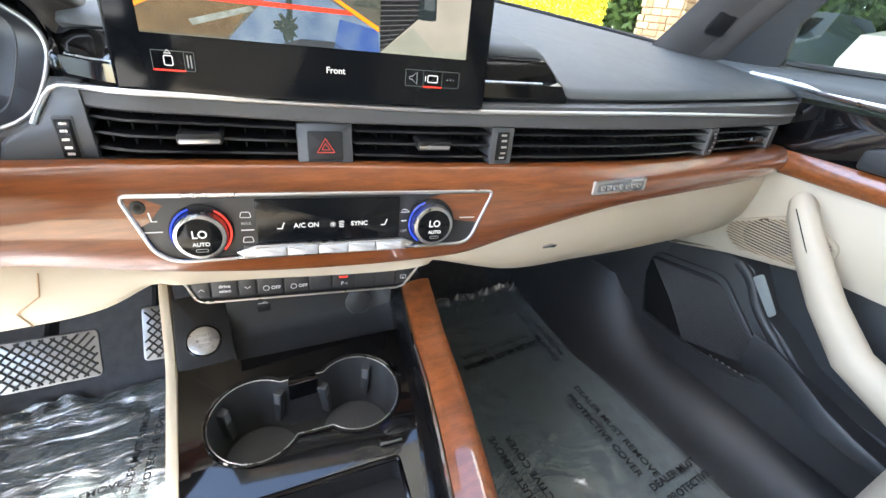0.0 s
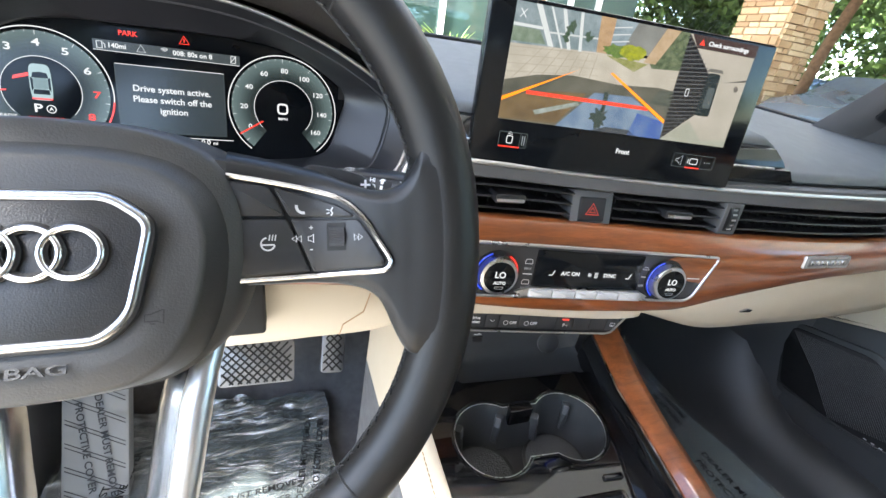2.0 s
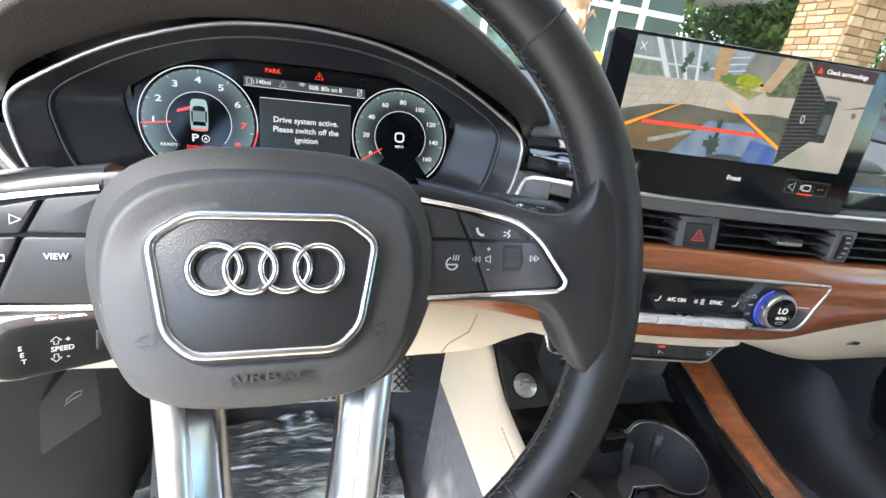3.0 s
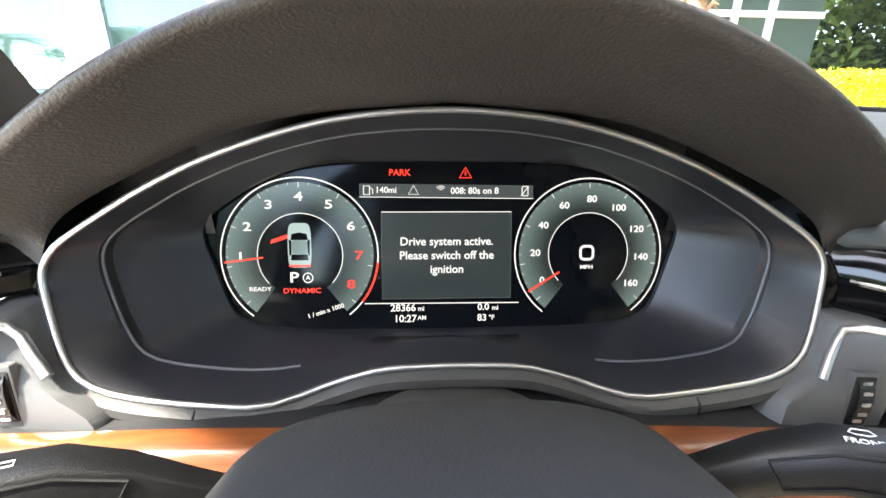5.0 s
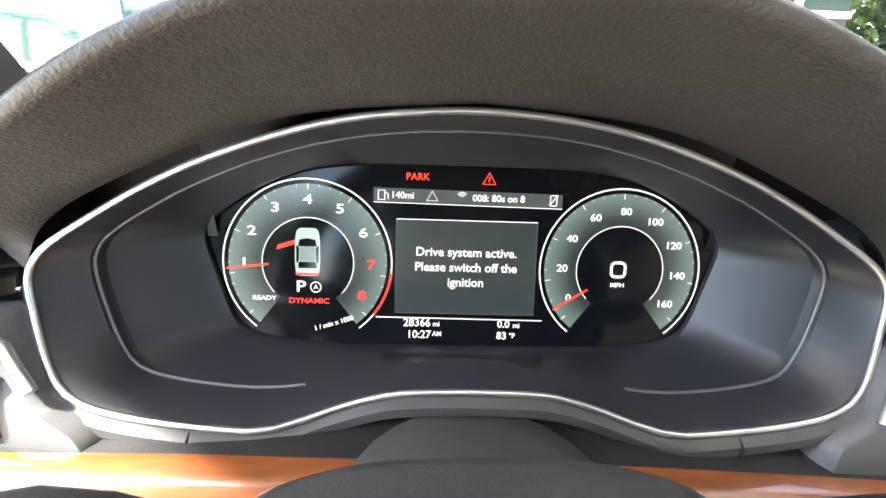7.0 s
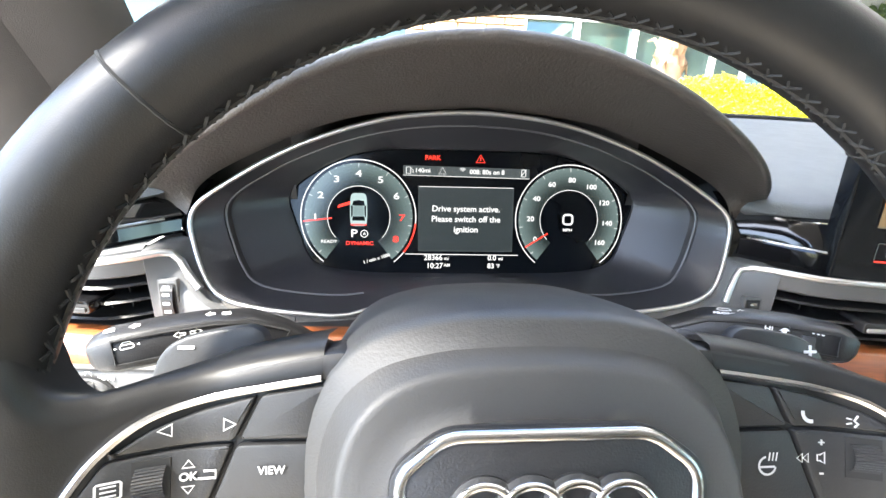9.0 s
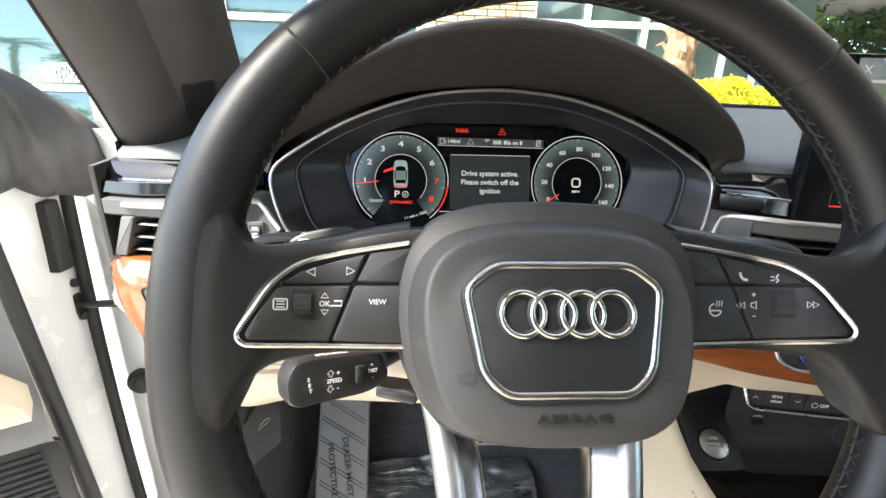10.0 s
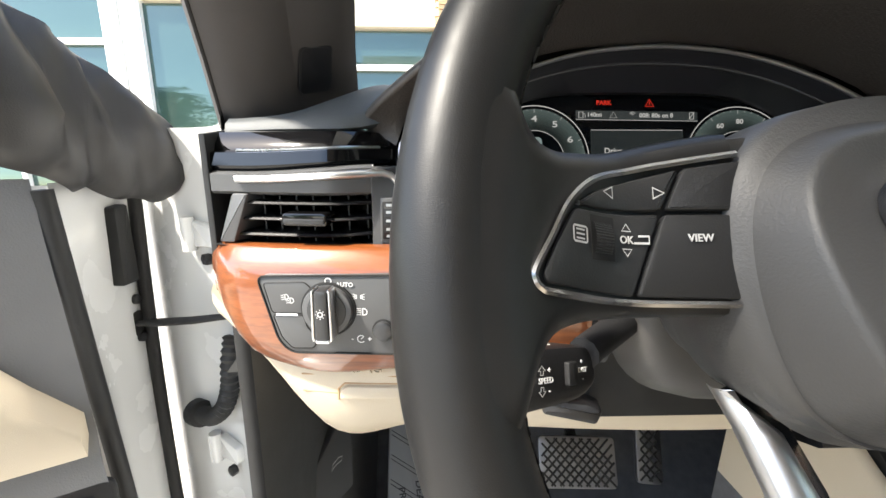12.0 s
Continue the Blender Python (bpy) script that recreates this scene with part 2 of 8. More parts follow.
def tube(name, pts, r, mat, parent=None, closed=False, n=8, label="", flat=1.0, up=None):
    """A round (or flattened) bar along points; r may be a list."""
    pts = [Vector(p) for p in pts]
    k, rows, prev = len(pts), [], None
    for i, p in enumerate(pts):
        a = pts[i - 1] if (i or closed) else p
        b = pts[(i + 1) % k] if (i < k - 1 or closed) else p
        t = (b - a).normalized()
        ref = Vector(up) if up is not None else (prev if prev is not None else (Vector((0, 0, 1)) if abs(t.z) < 0.9 else Vector((1, 0, 0))))
        s = (ref - t * ref.dot(t)).normalized()
        prev = s
        q = t.cross(s)
        ri = r[i] if isinstance(r, (list, tuple)) else r
        rows.append([p + (s * math.cos(math.tau * j / n) * flat + q * math.sin(math.tau * j / n)) * ri for j in range(n)])
    return loft(name, rows, mat, parent, closed=True, ring=closed, caps=not closed, label=label, sharp=50)


def many_tubes(name, paths, r, mat, parent, n=4, label=""):
    """Many short bars of one kind in one mesh: thread, which nobody would count."""
    verts, faces = [], []
    for pts in paths:
        pts = [Vector(p) for p in pts]
        base = len(verts)
        for i, p in enumerate(pts):
            t = (pts[min(i + 1, len(pts) - 1)] - pts[max(i - 1, 0)]).normalized()
            a = t.orthogonal().normalized()
            b = t.cross(a)
            verts += [p + (a * math.cos(math.tau * j / n) + b * math.sin(math.tau * j / n)) * r for j in range(n)]
        for i in range(len(pts) - 1):
            faces += [(base + i * n + j, base + i * n + (j + 1) % n, base + (i + 1) * n + (j + 1) % n, base + (i + 1) * n + j) for j in range(n)]
    return mesh_ob(name, verts, faces, mat, parent, label, sharp=80)


def frame_of(o, ex, ey):
    ex, ey = Vector(ex).normalized(), Vector(ey)
    ey = (ey - ex * ex.dot(ey)).normalized()
    ez = ex.cross(ey)
    m = Matrix.Identity(4)
    for i, v in enumerate((ex, ey, ez, Vector(o))):
        m[0][i], m[1][i], m[2][i] = v
    return m


def at(m, x, y, z=0.0, turn=0.0):
    return m @ Matrix.Translation((x, y, z)) @ Matrix.Rotation(radians(turn), 4, "Z")


def writing(name, text, size, m, mat, parent=None, thick=0.00015, align="CENTER", label="", wide=1.0, shear=0.0):
    c = bpy.data.curves.new(name, "FONT")
    c.body, c.size, c.extrude = text, size, thick
    c.offset = size * .014
    c.align_x, c.align_y, c.shear, c.resolution_u = align, "CENTER", shear, 3
    tmp = new(name, c)
    me = bpy.data.meshes.new_from_object(tmp.evaluated_get(bpy.context.evaluated_depsgraph_get()))
    bpy.data.objects.remove(tmp)
    bpy.data.curves.remove(c)
    me.transform(m @ Matrix.Diagonal((wide, 1, 1, 1)))
    me.materials.clear()
    me.materials.append(mat)
    me.name = name
    ob = new(name, me)
    ob.parent = parent
    return tagged(ob, label) if label else ob


def poly(name, pts, m, mat, parent=None, thick=0.0003, label=""):
    return slab(name, pts, thick, m, mat, parent, bevel=0.0, label=label)


def stroke(name, pts, width, m, mat, parent=None, closed=False, thick=0.0003, label=""):
    """A thin drawn line of a given width in a frame's xy plane."""
    k = len(pts)
    L, R = [], []
    for i in range(k):
        a = Vector(pts[i - 1] if (i or closed) else pts[i])
        b = Vector(pts[(i + 1) % k] if (i < k - 1 or closed) else pts[i])
        t = (b - a).normalized()
        nrm = Vector((-t.y, t.x)) * width / 2
        L.append(Vector(pts[i]) + nrm)
        R.append(Vector(pts[i]) - nrm)
    verts = [m @ Vector((p.x, p.y, 0)) for p in L + R]
    faces = [(i, (i + 1) % k, k + (i + 1) % k, k + i) for i in range(k if closed else k - 1)]
    return mesh_ob(name, verts, faces, mat, parent, label, smooth=False)


def soft_path(pts, n=6):
    """A smooth line through points."""
    P = [Vector(p) for p in pts]
    out = []
    for i in range(len(P) - 1):
        p0, p1, p2, p3 = P[max(0, i - 1)], P[i], P[i + 1], P[min(len(P) - 1, i + 2)]
        for k in range(n):
            t = k / n
            out.append(.5 * (2 * p1 + (p2 - p0) * t + (2 * p0 - 5 * p1 + 4 * p2 - p3) * t * t + (3 * p1 - p0 - 3 * p2 + p3) * t ** 3))
    return out + [P[-1]]


def curve_of(xs, ys):
    """A smooth curve through given stations."""
    xs, ys = np.array(xs, float), np.array(ys, float)
    d = np.gradient(ys, xs)

    def f(x):
        x = min(max(x, xs[0]), xs[-1])
        i = int(min(max(np.searchsorted(xs, x) - 1, 0), len(xs) - 2))
        h = xs[i + 1] - xs[i]
        t = (x - xs[i]) / h
        return float((1 + 2 * t) * (1 - t) ** 2 * ys[i] + t * (1 - t) ** 2 * h * d[i] + t * t * (3 - 2 * t) * ys[i + 1] + t * t * (t - 1) * h * d[i + 1])
    return f


def steps(a, b, n):
    return [a + (b - a) * i / (n - 1) for i in range(n)]


def arc(cx, cy, r, a0, a1, n=24):
    return [(cx + r * math.cos(radians(a)), cy + r * math.sin(radians(a))) for a in steps(a0, a1, n)]


def smooth01(x, a, b):
    t = min(max((x - a) / (b - a), 0), 1)
    return t * t * (3 - 2 * t)


MID = 0.362  # the car's middle plane
FLOOR, GROUND = 0.14, -0.12

# ---- dashboard ----
dash_y = curve_of([-.45, -.32, -.26, -.1, .1, .22, .36, .5, .66, .85, 1.02, 1.1],
                  [.645, .612, .598, .592, .590, .585, .568, .543, .527, .530, .541, .56])
wood_top = curve_of([-.33, -.2, 0, .2, .36, .5, .83, 1.0, 1.05], [.713, .714, .712, .706, .701, .698, .691, .690, .690])
wood_low = curve_of([-.335, -.318, -.30, -.265, -.19, 0, .142, .237, .31, .446, .492, .533, .598, .671, .765, .884, .984, 1.05],
                    [.690, .668, .646, .632, .633, .642, .637, .616, .607, .606, .610, .621, .635, .646, .649, .649, .652, .655])
vent_top = curve_of([-.31, -.2, 0, .22, .38, .5, .82, 1.0], [.746, .746, .744, .739, .732, .731, .724, .721])


def on_dash(x, z, d=0.0, lean=0.0):
    """A frame on the dash front at x and z: x along it, y up, z towards the seats."""
    s = (dash_y(x + 0.004) - dash_y(x - 0.004)) / 0.008
    return frame_of((x, dash_y(x) + d, z), (1, s, 0), (0, math.sin(radians(lean)), math.cos(radians(lean))))


def on_wood(x, f, d=0.0):
    """A point on the wooden trim: f from its lower to its upper edge."""
    a, b = wood_low(x), wood_top(x)
    z = a + (b - a) * f
    bulge = 0.011 * abs(2 * (f - 0.46)) ** 3.4 - 0.0035 - 0.002 * f
    return Vector((x, dash_y(x) + bulge + d, z))


dashboard = thing("dashboard", "black soft-skinned dashboard with walnut trim and beige lower panels", "dashboard")
XS = steps(-.318, 1.03, 110)
edge = lambda x: abs((x - MID) / .68)
y_far = lambda x: .70 + .33 * (1 - min(1, edge(x)) ** 5)
z_far = lambda x: .848 - .062 * min(1, edge(x)) ** 3


def pad_lip(x):
    f = smooth01(x, .560, .590)
    return (0.044 * (1 - f) + 0.024 * f, 0.788 * (1 - f) + 0.757 * f)


def tuck(x):
    """The dash front bends back beside the instruments."""
    return .042 * (1 - smooth01(abs(x), .186, .240))


def pad_row(x, y0=None, z=None):
    d, z_ = pad_lip(x)
    y0, z = y0 or dash_y(x) + d + tuck(x) * .5, z or z_
    yf, zf = y_far(x), z_far(x)
    r = [(x, y0 + .006, z - .004), (x, y0, z), (x, y0 + .002, z + .005), (x, y0 + .009, z + .009)]
    za = z + .0095
    for f in (.08, .18, .3, .45, .6, .75, .9, 1.0):
        r.append((x, y0 + .009 + (yf - y0 - .009) * f, za + (zf - za) * (f ** .85)))
    r.append((x, yf + .05, zf - .01))
    return r


def beside(x):
    """The front edge of the dash top, which passes behind the instruments' surround."""
    a = dash_y(x) + pad_lip(x)[0] + tuck(x) * .5
    return a + (.676 - a) * (1 - smooth01(abs(x), .192, .203))


def left_pad(x):
    """The dash top at the driver's left swells up towards the hood."""
    lift = .026 * smooth01(x, -.315, -.20)
    return [(a, b, z + lift * smooth01(b, .63, .70)) for a, b, z in pad_row(x, beside(x))]


loft("top_pad", [left_pad(x) for x in steps(-.318, -.178, 28)], DASH_SKIN, dashboard, sharp=60)
loft("top_pad", [pad_row(x, .80, .81) for x in steps(-.180, .180, 24)], DASH_SKIN, dashboard, sharp=60)
loft("top_pad", [pad_row(x, beside(x)) for x in steps(.178, 1.03, 130)], DASH_SKIN, dashboard, sharp=60)


def insert_row(x):
    y0 = dash_y(x) + tuck(x)
    r = [(x, y0 + .03, .752), (x, y0 + .021, .753), (x, y0 + .018, .757), (x, y0 + .020, .768), (x, y0 + .026, .770),
         (x, y0 + .028, .776), (x, y0 + .036, .786), (x, y0 + .05, .789)]
    return [(a, b, .789 - (.789 - z) * (.64 + .12 * smooth01(-x, .205, .295))) for a, b, z in r] if x < 0 else r


for x0, x1 in ((-.318, -.1985), (.1985, .562)):
    loft("gloss_insert", [[(p[0] + .024 * smooth01(x, .48, .562) * (.789 - p[2]) / .037, p[1], p[2]) for p in insert_row(x)] for x in steps(x0, x1, 40)], INSERT, dashboard, label="piano black insert below the dash top", sharp=25)
for x0, x1 in ((-.300, -.207), (.203, .555)):
    tube("insert_line", [(x, dash_y(x) + tuck(x) + .0235, (.7768 - .0022 * smooth01(-x, .205, .295)) if x < 0 else .7692) for x in steps(x0, x1, 24)], .0009, SATIN, dashboard, n=6)
def header_row(x):
    y0, zt = dash_y(x) + tuck(x) * .5, vent_top(x)
    up = .0130 - .0045 * smooth01(-x, .205, .295) if x < 0 else 0
    return ([(x, y0 + .05, zt - .001), (x, y0 + .019, zt), (x, y0 + .016, zt + .002), (x, y0 + .016, .7505 + up), (x, y0 + .02, .7525 + up), (x, y0 + .05, .7525 + up)])


for x0, x1 in ((-.318, -.2100), (.2100, 1.03)):
    loft("vent_header", [header_row(x) for x in steps(x0, x1, 50)], HEADER_GREY, dashboard, sharp=40)


def bezel_edge(z):
    return float(np.interp(z, [.690, .7165, .7228, .7285, .7385, .754, .770, .7797], [.150, .158, .166, .1760, .1830, .1898, .1945, .1945]))


def bezel_y(z, x):
    return .655 + .27 * (z - .8) - .008 * smooth01(abs(x), .06, .10) * (1 - smooth01(z, .72, .77))


def panel_y(x, z):
    """The grey panel between the instruments and the vents."""
    bx, s = bezel_edge(z), (1 if x > 0 else -1)
    xa, ya = bx + .0045, bezel_y(z, bx) - .0095
    yb = dash_y(s * .2105) + tuck(.2105) * .5 + .0140
    return ya + (yb - ya) * min(1, max(0, (abs(x) - xa) / (.2105 - xa)))


for s, z_top in ((-1, .7625), (1, .7525)):
    rows = []
    for z in steps(.698, z_top, 17):
        bx = bezel_edge(z)
        by_ = bezel_y(z, bx)
        r = [(s * (bx - .001), by_ + .006, z), (s * (bx + .0016), by_ - .005, z), (s * (bx + .0045), by_ - .0095, z)]
        r += [(s * x, panel_y(s * x, z), z) for x in steps(bx + .0080, .2098, 5)] + [(s * .2105, panel_y(s * .2105, z) + .001, z), (s * .2105, panel_y(s * .2105, z) + .03, z)]
        rows.append(r)
    rows.append([(q[0], q[1] + .004, q[2] + .0015) for q in rows[-1]])
    rows.append([(q[0], q[1] + .035, q[2]) for q in rows[-1]])
    loft("vent_side_panel", rows, HEADER_GREY, dashboard, label="grey satin panel beside the instruments", sharp=50)
    rows = []
    for z in steps(.752 if s > 0 else .764, .800, 9):
        bx = float(np.interp(z, [.75, .756, .775, .79, .80], [.1895, .1910, .1935, .190, .181]))
        yb = .646 + .27 * (z - .79)
        yo = dash_y(.199 * s) + tuck(.199) + .020 + .016 * smooth01(z, .765, .79)
        rows.append([(s * .203, yo + .02, z), (s * .1995, yo, z), (s * (bx + .199) / 2, (yo + yb) / 2 + .002, z), (s * bx, max(yb, yo) + .002, z)])
    loft("insert_return", rows, INSERT, dashboard, sharp=60)


def chrome_line(name, pts, w=.0042, mat=TRIM_CHROME):
    path = [(p[0], dash_y(p[0]) + .0145 + (p[2] if len(p) > 2 else 0), p[1]) for p in pts]
    return tube(name, path, w, mat, dashboard, n=8, flat=1.0, up=(0, 0, 1), label="satin chrome strip")


on_panel = lambda x, z: (x, z, panel_y(x, z) - dash_y(x) - .0145 - .0006)
chrome_line("chrome_strip", [on_panel(*q) for q in ((.1790, .7280), (.1835, .7370), (.1880, .7442), (.1925, .7492), (.1985, .7520), (.2050, .7530))] +
            [(x, .7505 + .0028 * (1 - smooth01(x, .21, .34)) - .005 * smooth01(x, .2, .5) - .010 * smooth01(x, .65, 1.02), tuck(x) * .5) for x in steps(.214, 1.016, 60)], .0022)
chrome_line("chrome_strip", [(x, .7598 - .0035 * smooth01(-x, .205, .295), tuck(x) * .5) for x in steps(-.298, -.213, 13)] +
            [on_panel(*q) for q in ((-.2040, .7600), (-.1985, .7580), (-.1935, .7525), (-.1880, .7450), (-.1805, .7365))], .0026)
# the end faces of the dash
for x, s in ((-.3185, -1), (1.0305, 1)):
    y0 = dash_y(x)
    outline = [(y0 + .016, .672), (y0 + .016, .785), (y0 + .06, .79), (.70, .79), (.70, .66), (y0 + .05, .655)]
    m = frame_of((x, 0, 0), (0, 1, 0), (0, 0, 1))
    slab("end_panel", outline, .004, m, PLASTIC_GREY, dashboard)

# back wall of the vent channel: a black sheet for the shade deep inside
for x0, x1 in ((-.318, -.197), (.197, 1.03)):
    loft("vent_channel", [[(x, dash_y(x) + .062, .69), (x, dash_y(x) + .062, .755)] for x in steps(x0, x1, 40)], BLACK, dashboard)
rows = [[(x, dash_y(x) + .065, wood_top(x) - .001), (x, dash_y(x) + .012, wood_top(x) - .001)] for x in XS]
loft("vent_floor", rows, PLASTIC_SOFT, dashboard)

# walnut trim
rows = []
for x in steps(-.322, 1.022, 140):
    f = [on_wood(x, q) for q in (0, .02, .05, .12, .25, .4, .55, .7, .82, .9, .95, .98, 1)]
    e = min(1, max(0, (abs(x - MID) - .655) / .03))
    for p in f:
        p.y += .018 * e * e
    a, b = f[0].copy(), f[-1].copy()
    a.y += .012
    b.y += .012
    rows.append([a] + f + [b])
loft("wood_trim", rows, WOOD, dashboard, label="glossy lacquered walnut trim", caps=True, sharp=60)

# beige lower panels
knee_low = curve_of([-.33, -.29, -.26, -.18, .1, .18, .235, .25, .44, .462, .476, .51, .55, .67, .85, 1.0, 1.05],
                    [.655, .62, .572, .567, .558, .566, .592, .592, .586, .588, .584, .573, .561, .556, .547, .543, .543])
rows = []
for x in steps(-.325, 1.02, 150):
    y0, zt, zl = dash_y(x), wood_low(x) + .006, knee_low(x)
    c = smooth01(x, .215, .24) * (1 - smooth01(x, .455, .475))
    back = .04 * (1 - c) + .02 * c
    h = zt - zl
    rows.append([(x, y0 + .016, zt), (x, y0 + .012 + .003 * c, zt - .15 * h), (x, y0 + .012 + .004 * c, zt - .4 * h), (x, y0 + .018, zt - .7 * h),
                 (x, y0 + back * .8, zt - .93 * h), (x, y0 + back + .004, zl), (x, y0 + back + .03, zl + .001), (x, y0 + back + .12, zl + .01)])
loft("lower_panel", rows, BEIGE, dashboard, label="beige lower dash panel", sharp=60)
# seams of the lower panel beside the column
tube("panel_seam", [(.155, dash_y(.155) + .0105, .625), (.15, dash_y(.15) + .011, .605), (.132, dash_y(.13) + .014, .59), (.131, dash_y(.13) + .03, .566)], .0006, THREAD_TAN, dashboard, n=5)
tube("panel_seam", [(-.262, dash_y(-.262) + .0118, .6225), (-.19, dash_y(-.19) + .0118, .6225), (-.1, dash_y(-.1) + .0118, .622)], .0006, THREAD_TAN, dashboard, n=5)
tube("panel_seam", [(-.262, dash_y(-.262) + .0122, .6095), (-.236, dash_y(-.236) + .0122, .6090)], .0006, THREAD_TAN, dashboard, n=5)
m = on_dash(-.210, .611, .0085, 4)
slab("tray_handle", round_poly([(-.025, -.005), (.025, -.004), (.025, .005), (-.021, .005), (-.025, .001)], .0025), .009, m, BEIGE, dashboard, .0018)
tube("tray_gap", [m @ Vector((x, y, -.0036)) for x, y in ((-.0265, -.006), (-.0265, .002), (-.022, .0062), (.0262, .0062), (.0265, -.0052))], .0008, THREAD_TAN, dashboard, n=5)
writing("airbag_mark", "AIRBAG", .0065, on_dash(-.222, .6285, .0102, 3), BEIGE, dashboard, .0010, wide=1.5)
# slot in the passenger lower panel
slab("panel_clip", round_poly([(-.009, -.0025), (.008, -.003), (.01, .001), (0, .0035), (-.009, .001)], .001), .003, on_dash(.60, .60, .0125, -12), CHROME, dashboard, .0005)


# ---- air vents ----
def vent(x0, x1, n_slats=3, tab=None, tab_dark=False, fins=9, label="black slatted air vent"):
    v = thing("air_vent", label, "air vent", "dashboard air vents")
    for i in range(n_slats):
        f = (i + .55) / (n_slats + .1)
        rows = []
        for x in steps(x0, x1, 14):
            y0, a, b = dash_y(x) + tuck(x) * .5, wood_top(x), vent_top(x)
            z = a + (b - a) * f
            rows.append([(x, y0 + .018, z - .0009), (x, y0 + .0165, z), (x, y0 + .018, z + .0012), (x, y0 + .046, z + .0022), (x, y0 + .046, z + .0002)])
        loft("slat", rows, PLASTIC, v, closed=True, caps=True)
    for i in range(fins):
        x = x0 + (x1 - x0) * (i + .6) / fins
        y0, a, b = dash_y(x) + tuck(x) * .5, wood_top(x), vent_top(x)
        verts = [(x + dx, y0 + dy, z) for dx in (-.0005, .0005) for dy, z in ((.030, a), (.058, a), (.058, b), (.030, b))]
        mesh_ob("fin", verts, [(0, 1, 2, 3), (7, 6, 5, 4), (0, 4, 5, 1), (1, 5, 6, 2), (2, 6, 7, 3), (3, 7, 4, 0)], PLASTIC, v, smooth=False)
    if tab is not None:
        z = (wood_top(tab) + vent_top(tab)) / 2 + .0015
        m = on_dash(tab, z, .0095)
        t = slab("tab", rrect(.030, .0085, .003), .02, m, GLOSS if tab_dark else PLASTIC, v, .0015)
        slab("tab_edge", rrect(.027, .0032, .0015), .001, at(m, 0, -.001, .0012), PLASTIC_GREY if tab_dark else SATIN, t, .0005, label="bright tab edge")
    return v


def side_frame(x0, x1, name="vent_frame", wheel=True, zt=None, zb=None):
    """A grey block between vents, with a thumb wheel."""
    xc = (x0 + x1) / 2
    a, b = zb or wood_top(xc) + .0005, zt or vent_top(xc) + .001
    v = thing("vent_wheel_block", "grey block with ribbed air flow wheel", "vent control", "vent controls")
    near = abs(xc) < .21
    m = on_dash(xc, (a + b) / 2, .0145, 3)
    if near:
        zc = .729 if xc < 0 else .719
        sl = (panel_y(xc + .004, zc) - panel_y(xc - .004, zc)) / .008
        m = frame_of((xc, panel_y(xc, zc) - .0006, zc), (1, sl, 0), (0, .08, 1))
    w, h = (x1 - x0), b - a
    slab("block", rrect(w, h, .0015) if not near else rrect(.012, .030, .001), .03 if not near else .004, m, HEADER_GREY, v, .0012 if not near else .0006)
    if wheel:
        slab("slot", rrect(w * .55, h * .76, .001), .001, at(m, 0, 0, .0004), BLACK, v, .0002)
        rows = []
        for k in range(13):
            g = radians(-70 + 140 * k / 12)
            r = .0138 if k % 2 else .0132
            rows.append([m @ Vector((s * w * .2, r * 1.0 * math.sin(g), r * math.cos(g) * .45 - .003)) for s in (-1, 1)])
        loft("wheel", rows, PLASTIC, v, label="ribbed black wheel", sharp=10)
        for k in range(-2, 3):
            g = radians(k * 24)
            poly("wheel_mark", rrect(w * .24, .0018, .0002, 1), at(m, 0, .0138 * math.sin(g), .0138 * math.cos(g) * .45 - .0026), SATIN, v)
    return v


side_frame(.187, .2045)
vent(.2105, .342, tab=.275)
vent(.388, .508, tab=.452)
side_frame(.508, .530)
vent(.530, .817, fins=24, label="long black slatted air vent on the passenger side")
side_frame(.817, .834)
vent(.834, .968, tab=.925, tab_dark=True)
side_frame(.968, .982, wheel=False)
vent(-.305, -.2105, tab=-.252, tab_dark=True, fins=8)
side_frame(-.2075, -.1900)
end_vent = thing("vent_end_frame", "slanted grey end frame of the driver vent", "vent frame")
slab("frame", round_poly([(-.0145, -.0165), (-.0030, -.0165), (.0095, .0165), (-.0025, .0165)], .002), .03, on_dash(-.3005, .7305, .0135, 3), HEADER_GREY, end_vent, .0015)

# hazard switch
hazard = thing("hazard_switch", "black hazard light switch with red triangle", "switch")
m = on_dash(.3645, .7135, .0185, 14)
slab("surround", rrect(.044, .037, .001), .03, m, HEADER_GREY, hazard, .0015)
slab("button", rrect(.028, .0235, .002), .004, at(m, 0, 0, .0015), PLASTIC_SOFT, hazard, .0012)
stroke("triangle", [(-.0068, -.0045), (.0068, -.0045), (0, .0065)], .0012, at(m, 0, -.0005, .0022), RED_MARK, hazard, closed=True)
stroke("triangle", [(-.0032, -.0024), (.0032, -.0024), (0, .0026)], .0009, at(m, 0, -.0005, .0022), RED_MARK, hazard, closed=True)

# light switch on the wood at the driver's left
lights = thing("light_switch", "grey headlight switch panel with rotary knob", "switch")
m = on_dash(-.2318, .6750, -.0072, 2) @ Matrix.Diagonal((1.05, 1.05, 1, 1))
LS = round_poly([(-.0455, .0225), (.050, .0250), (.050, -.0235), (-.027, -.0245), (-.0345, -.017)], .005, 4)
slab("panel", LS, .010, m, HEADER_GREY, lights, .0008)
tube("panel_edge", [m @ Vector((x, y, .0002)) for x, y in LS], .0007, BLACK, lights, closed=True, n=5)
FOG = round_poly([(-.0415, .0185), (-.0165, .0195), (-.0105, .0135), (-.0175, .0065), (-.0180, .0005), (-.0370, .0005)], .002)
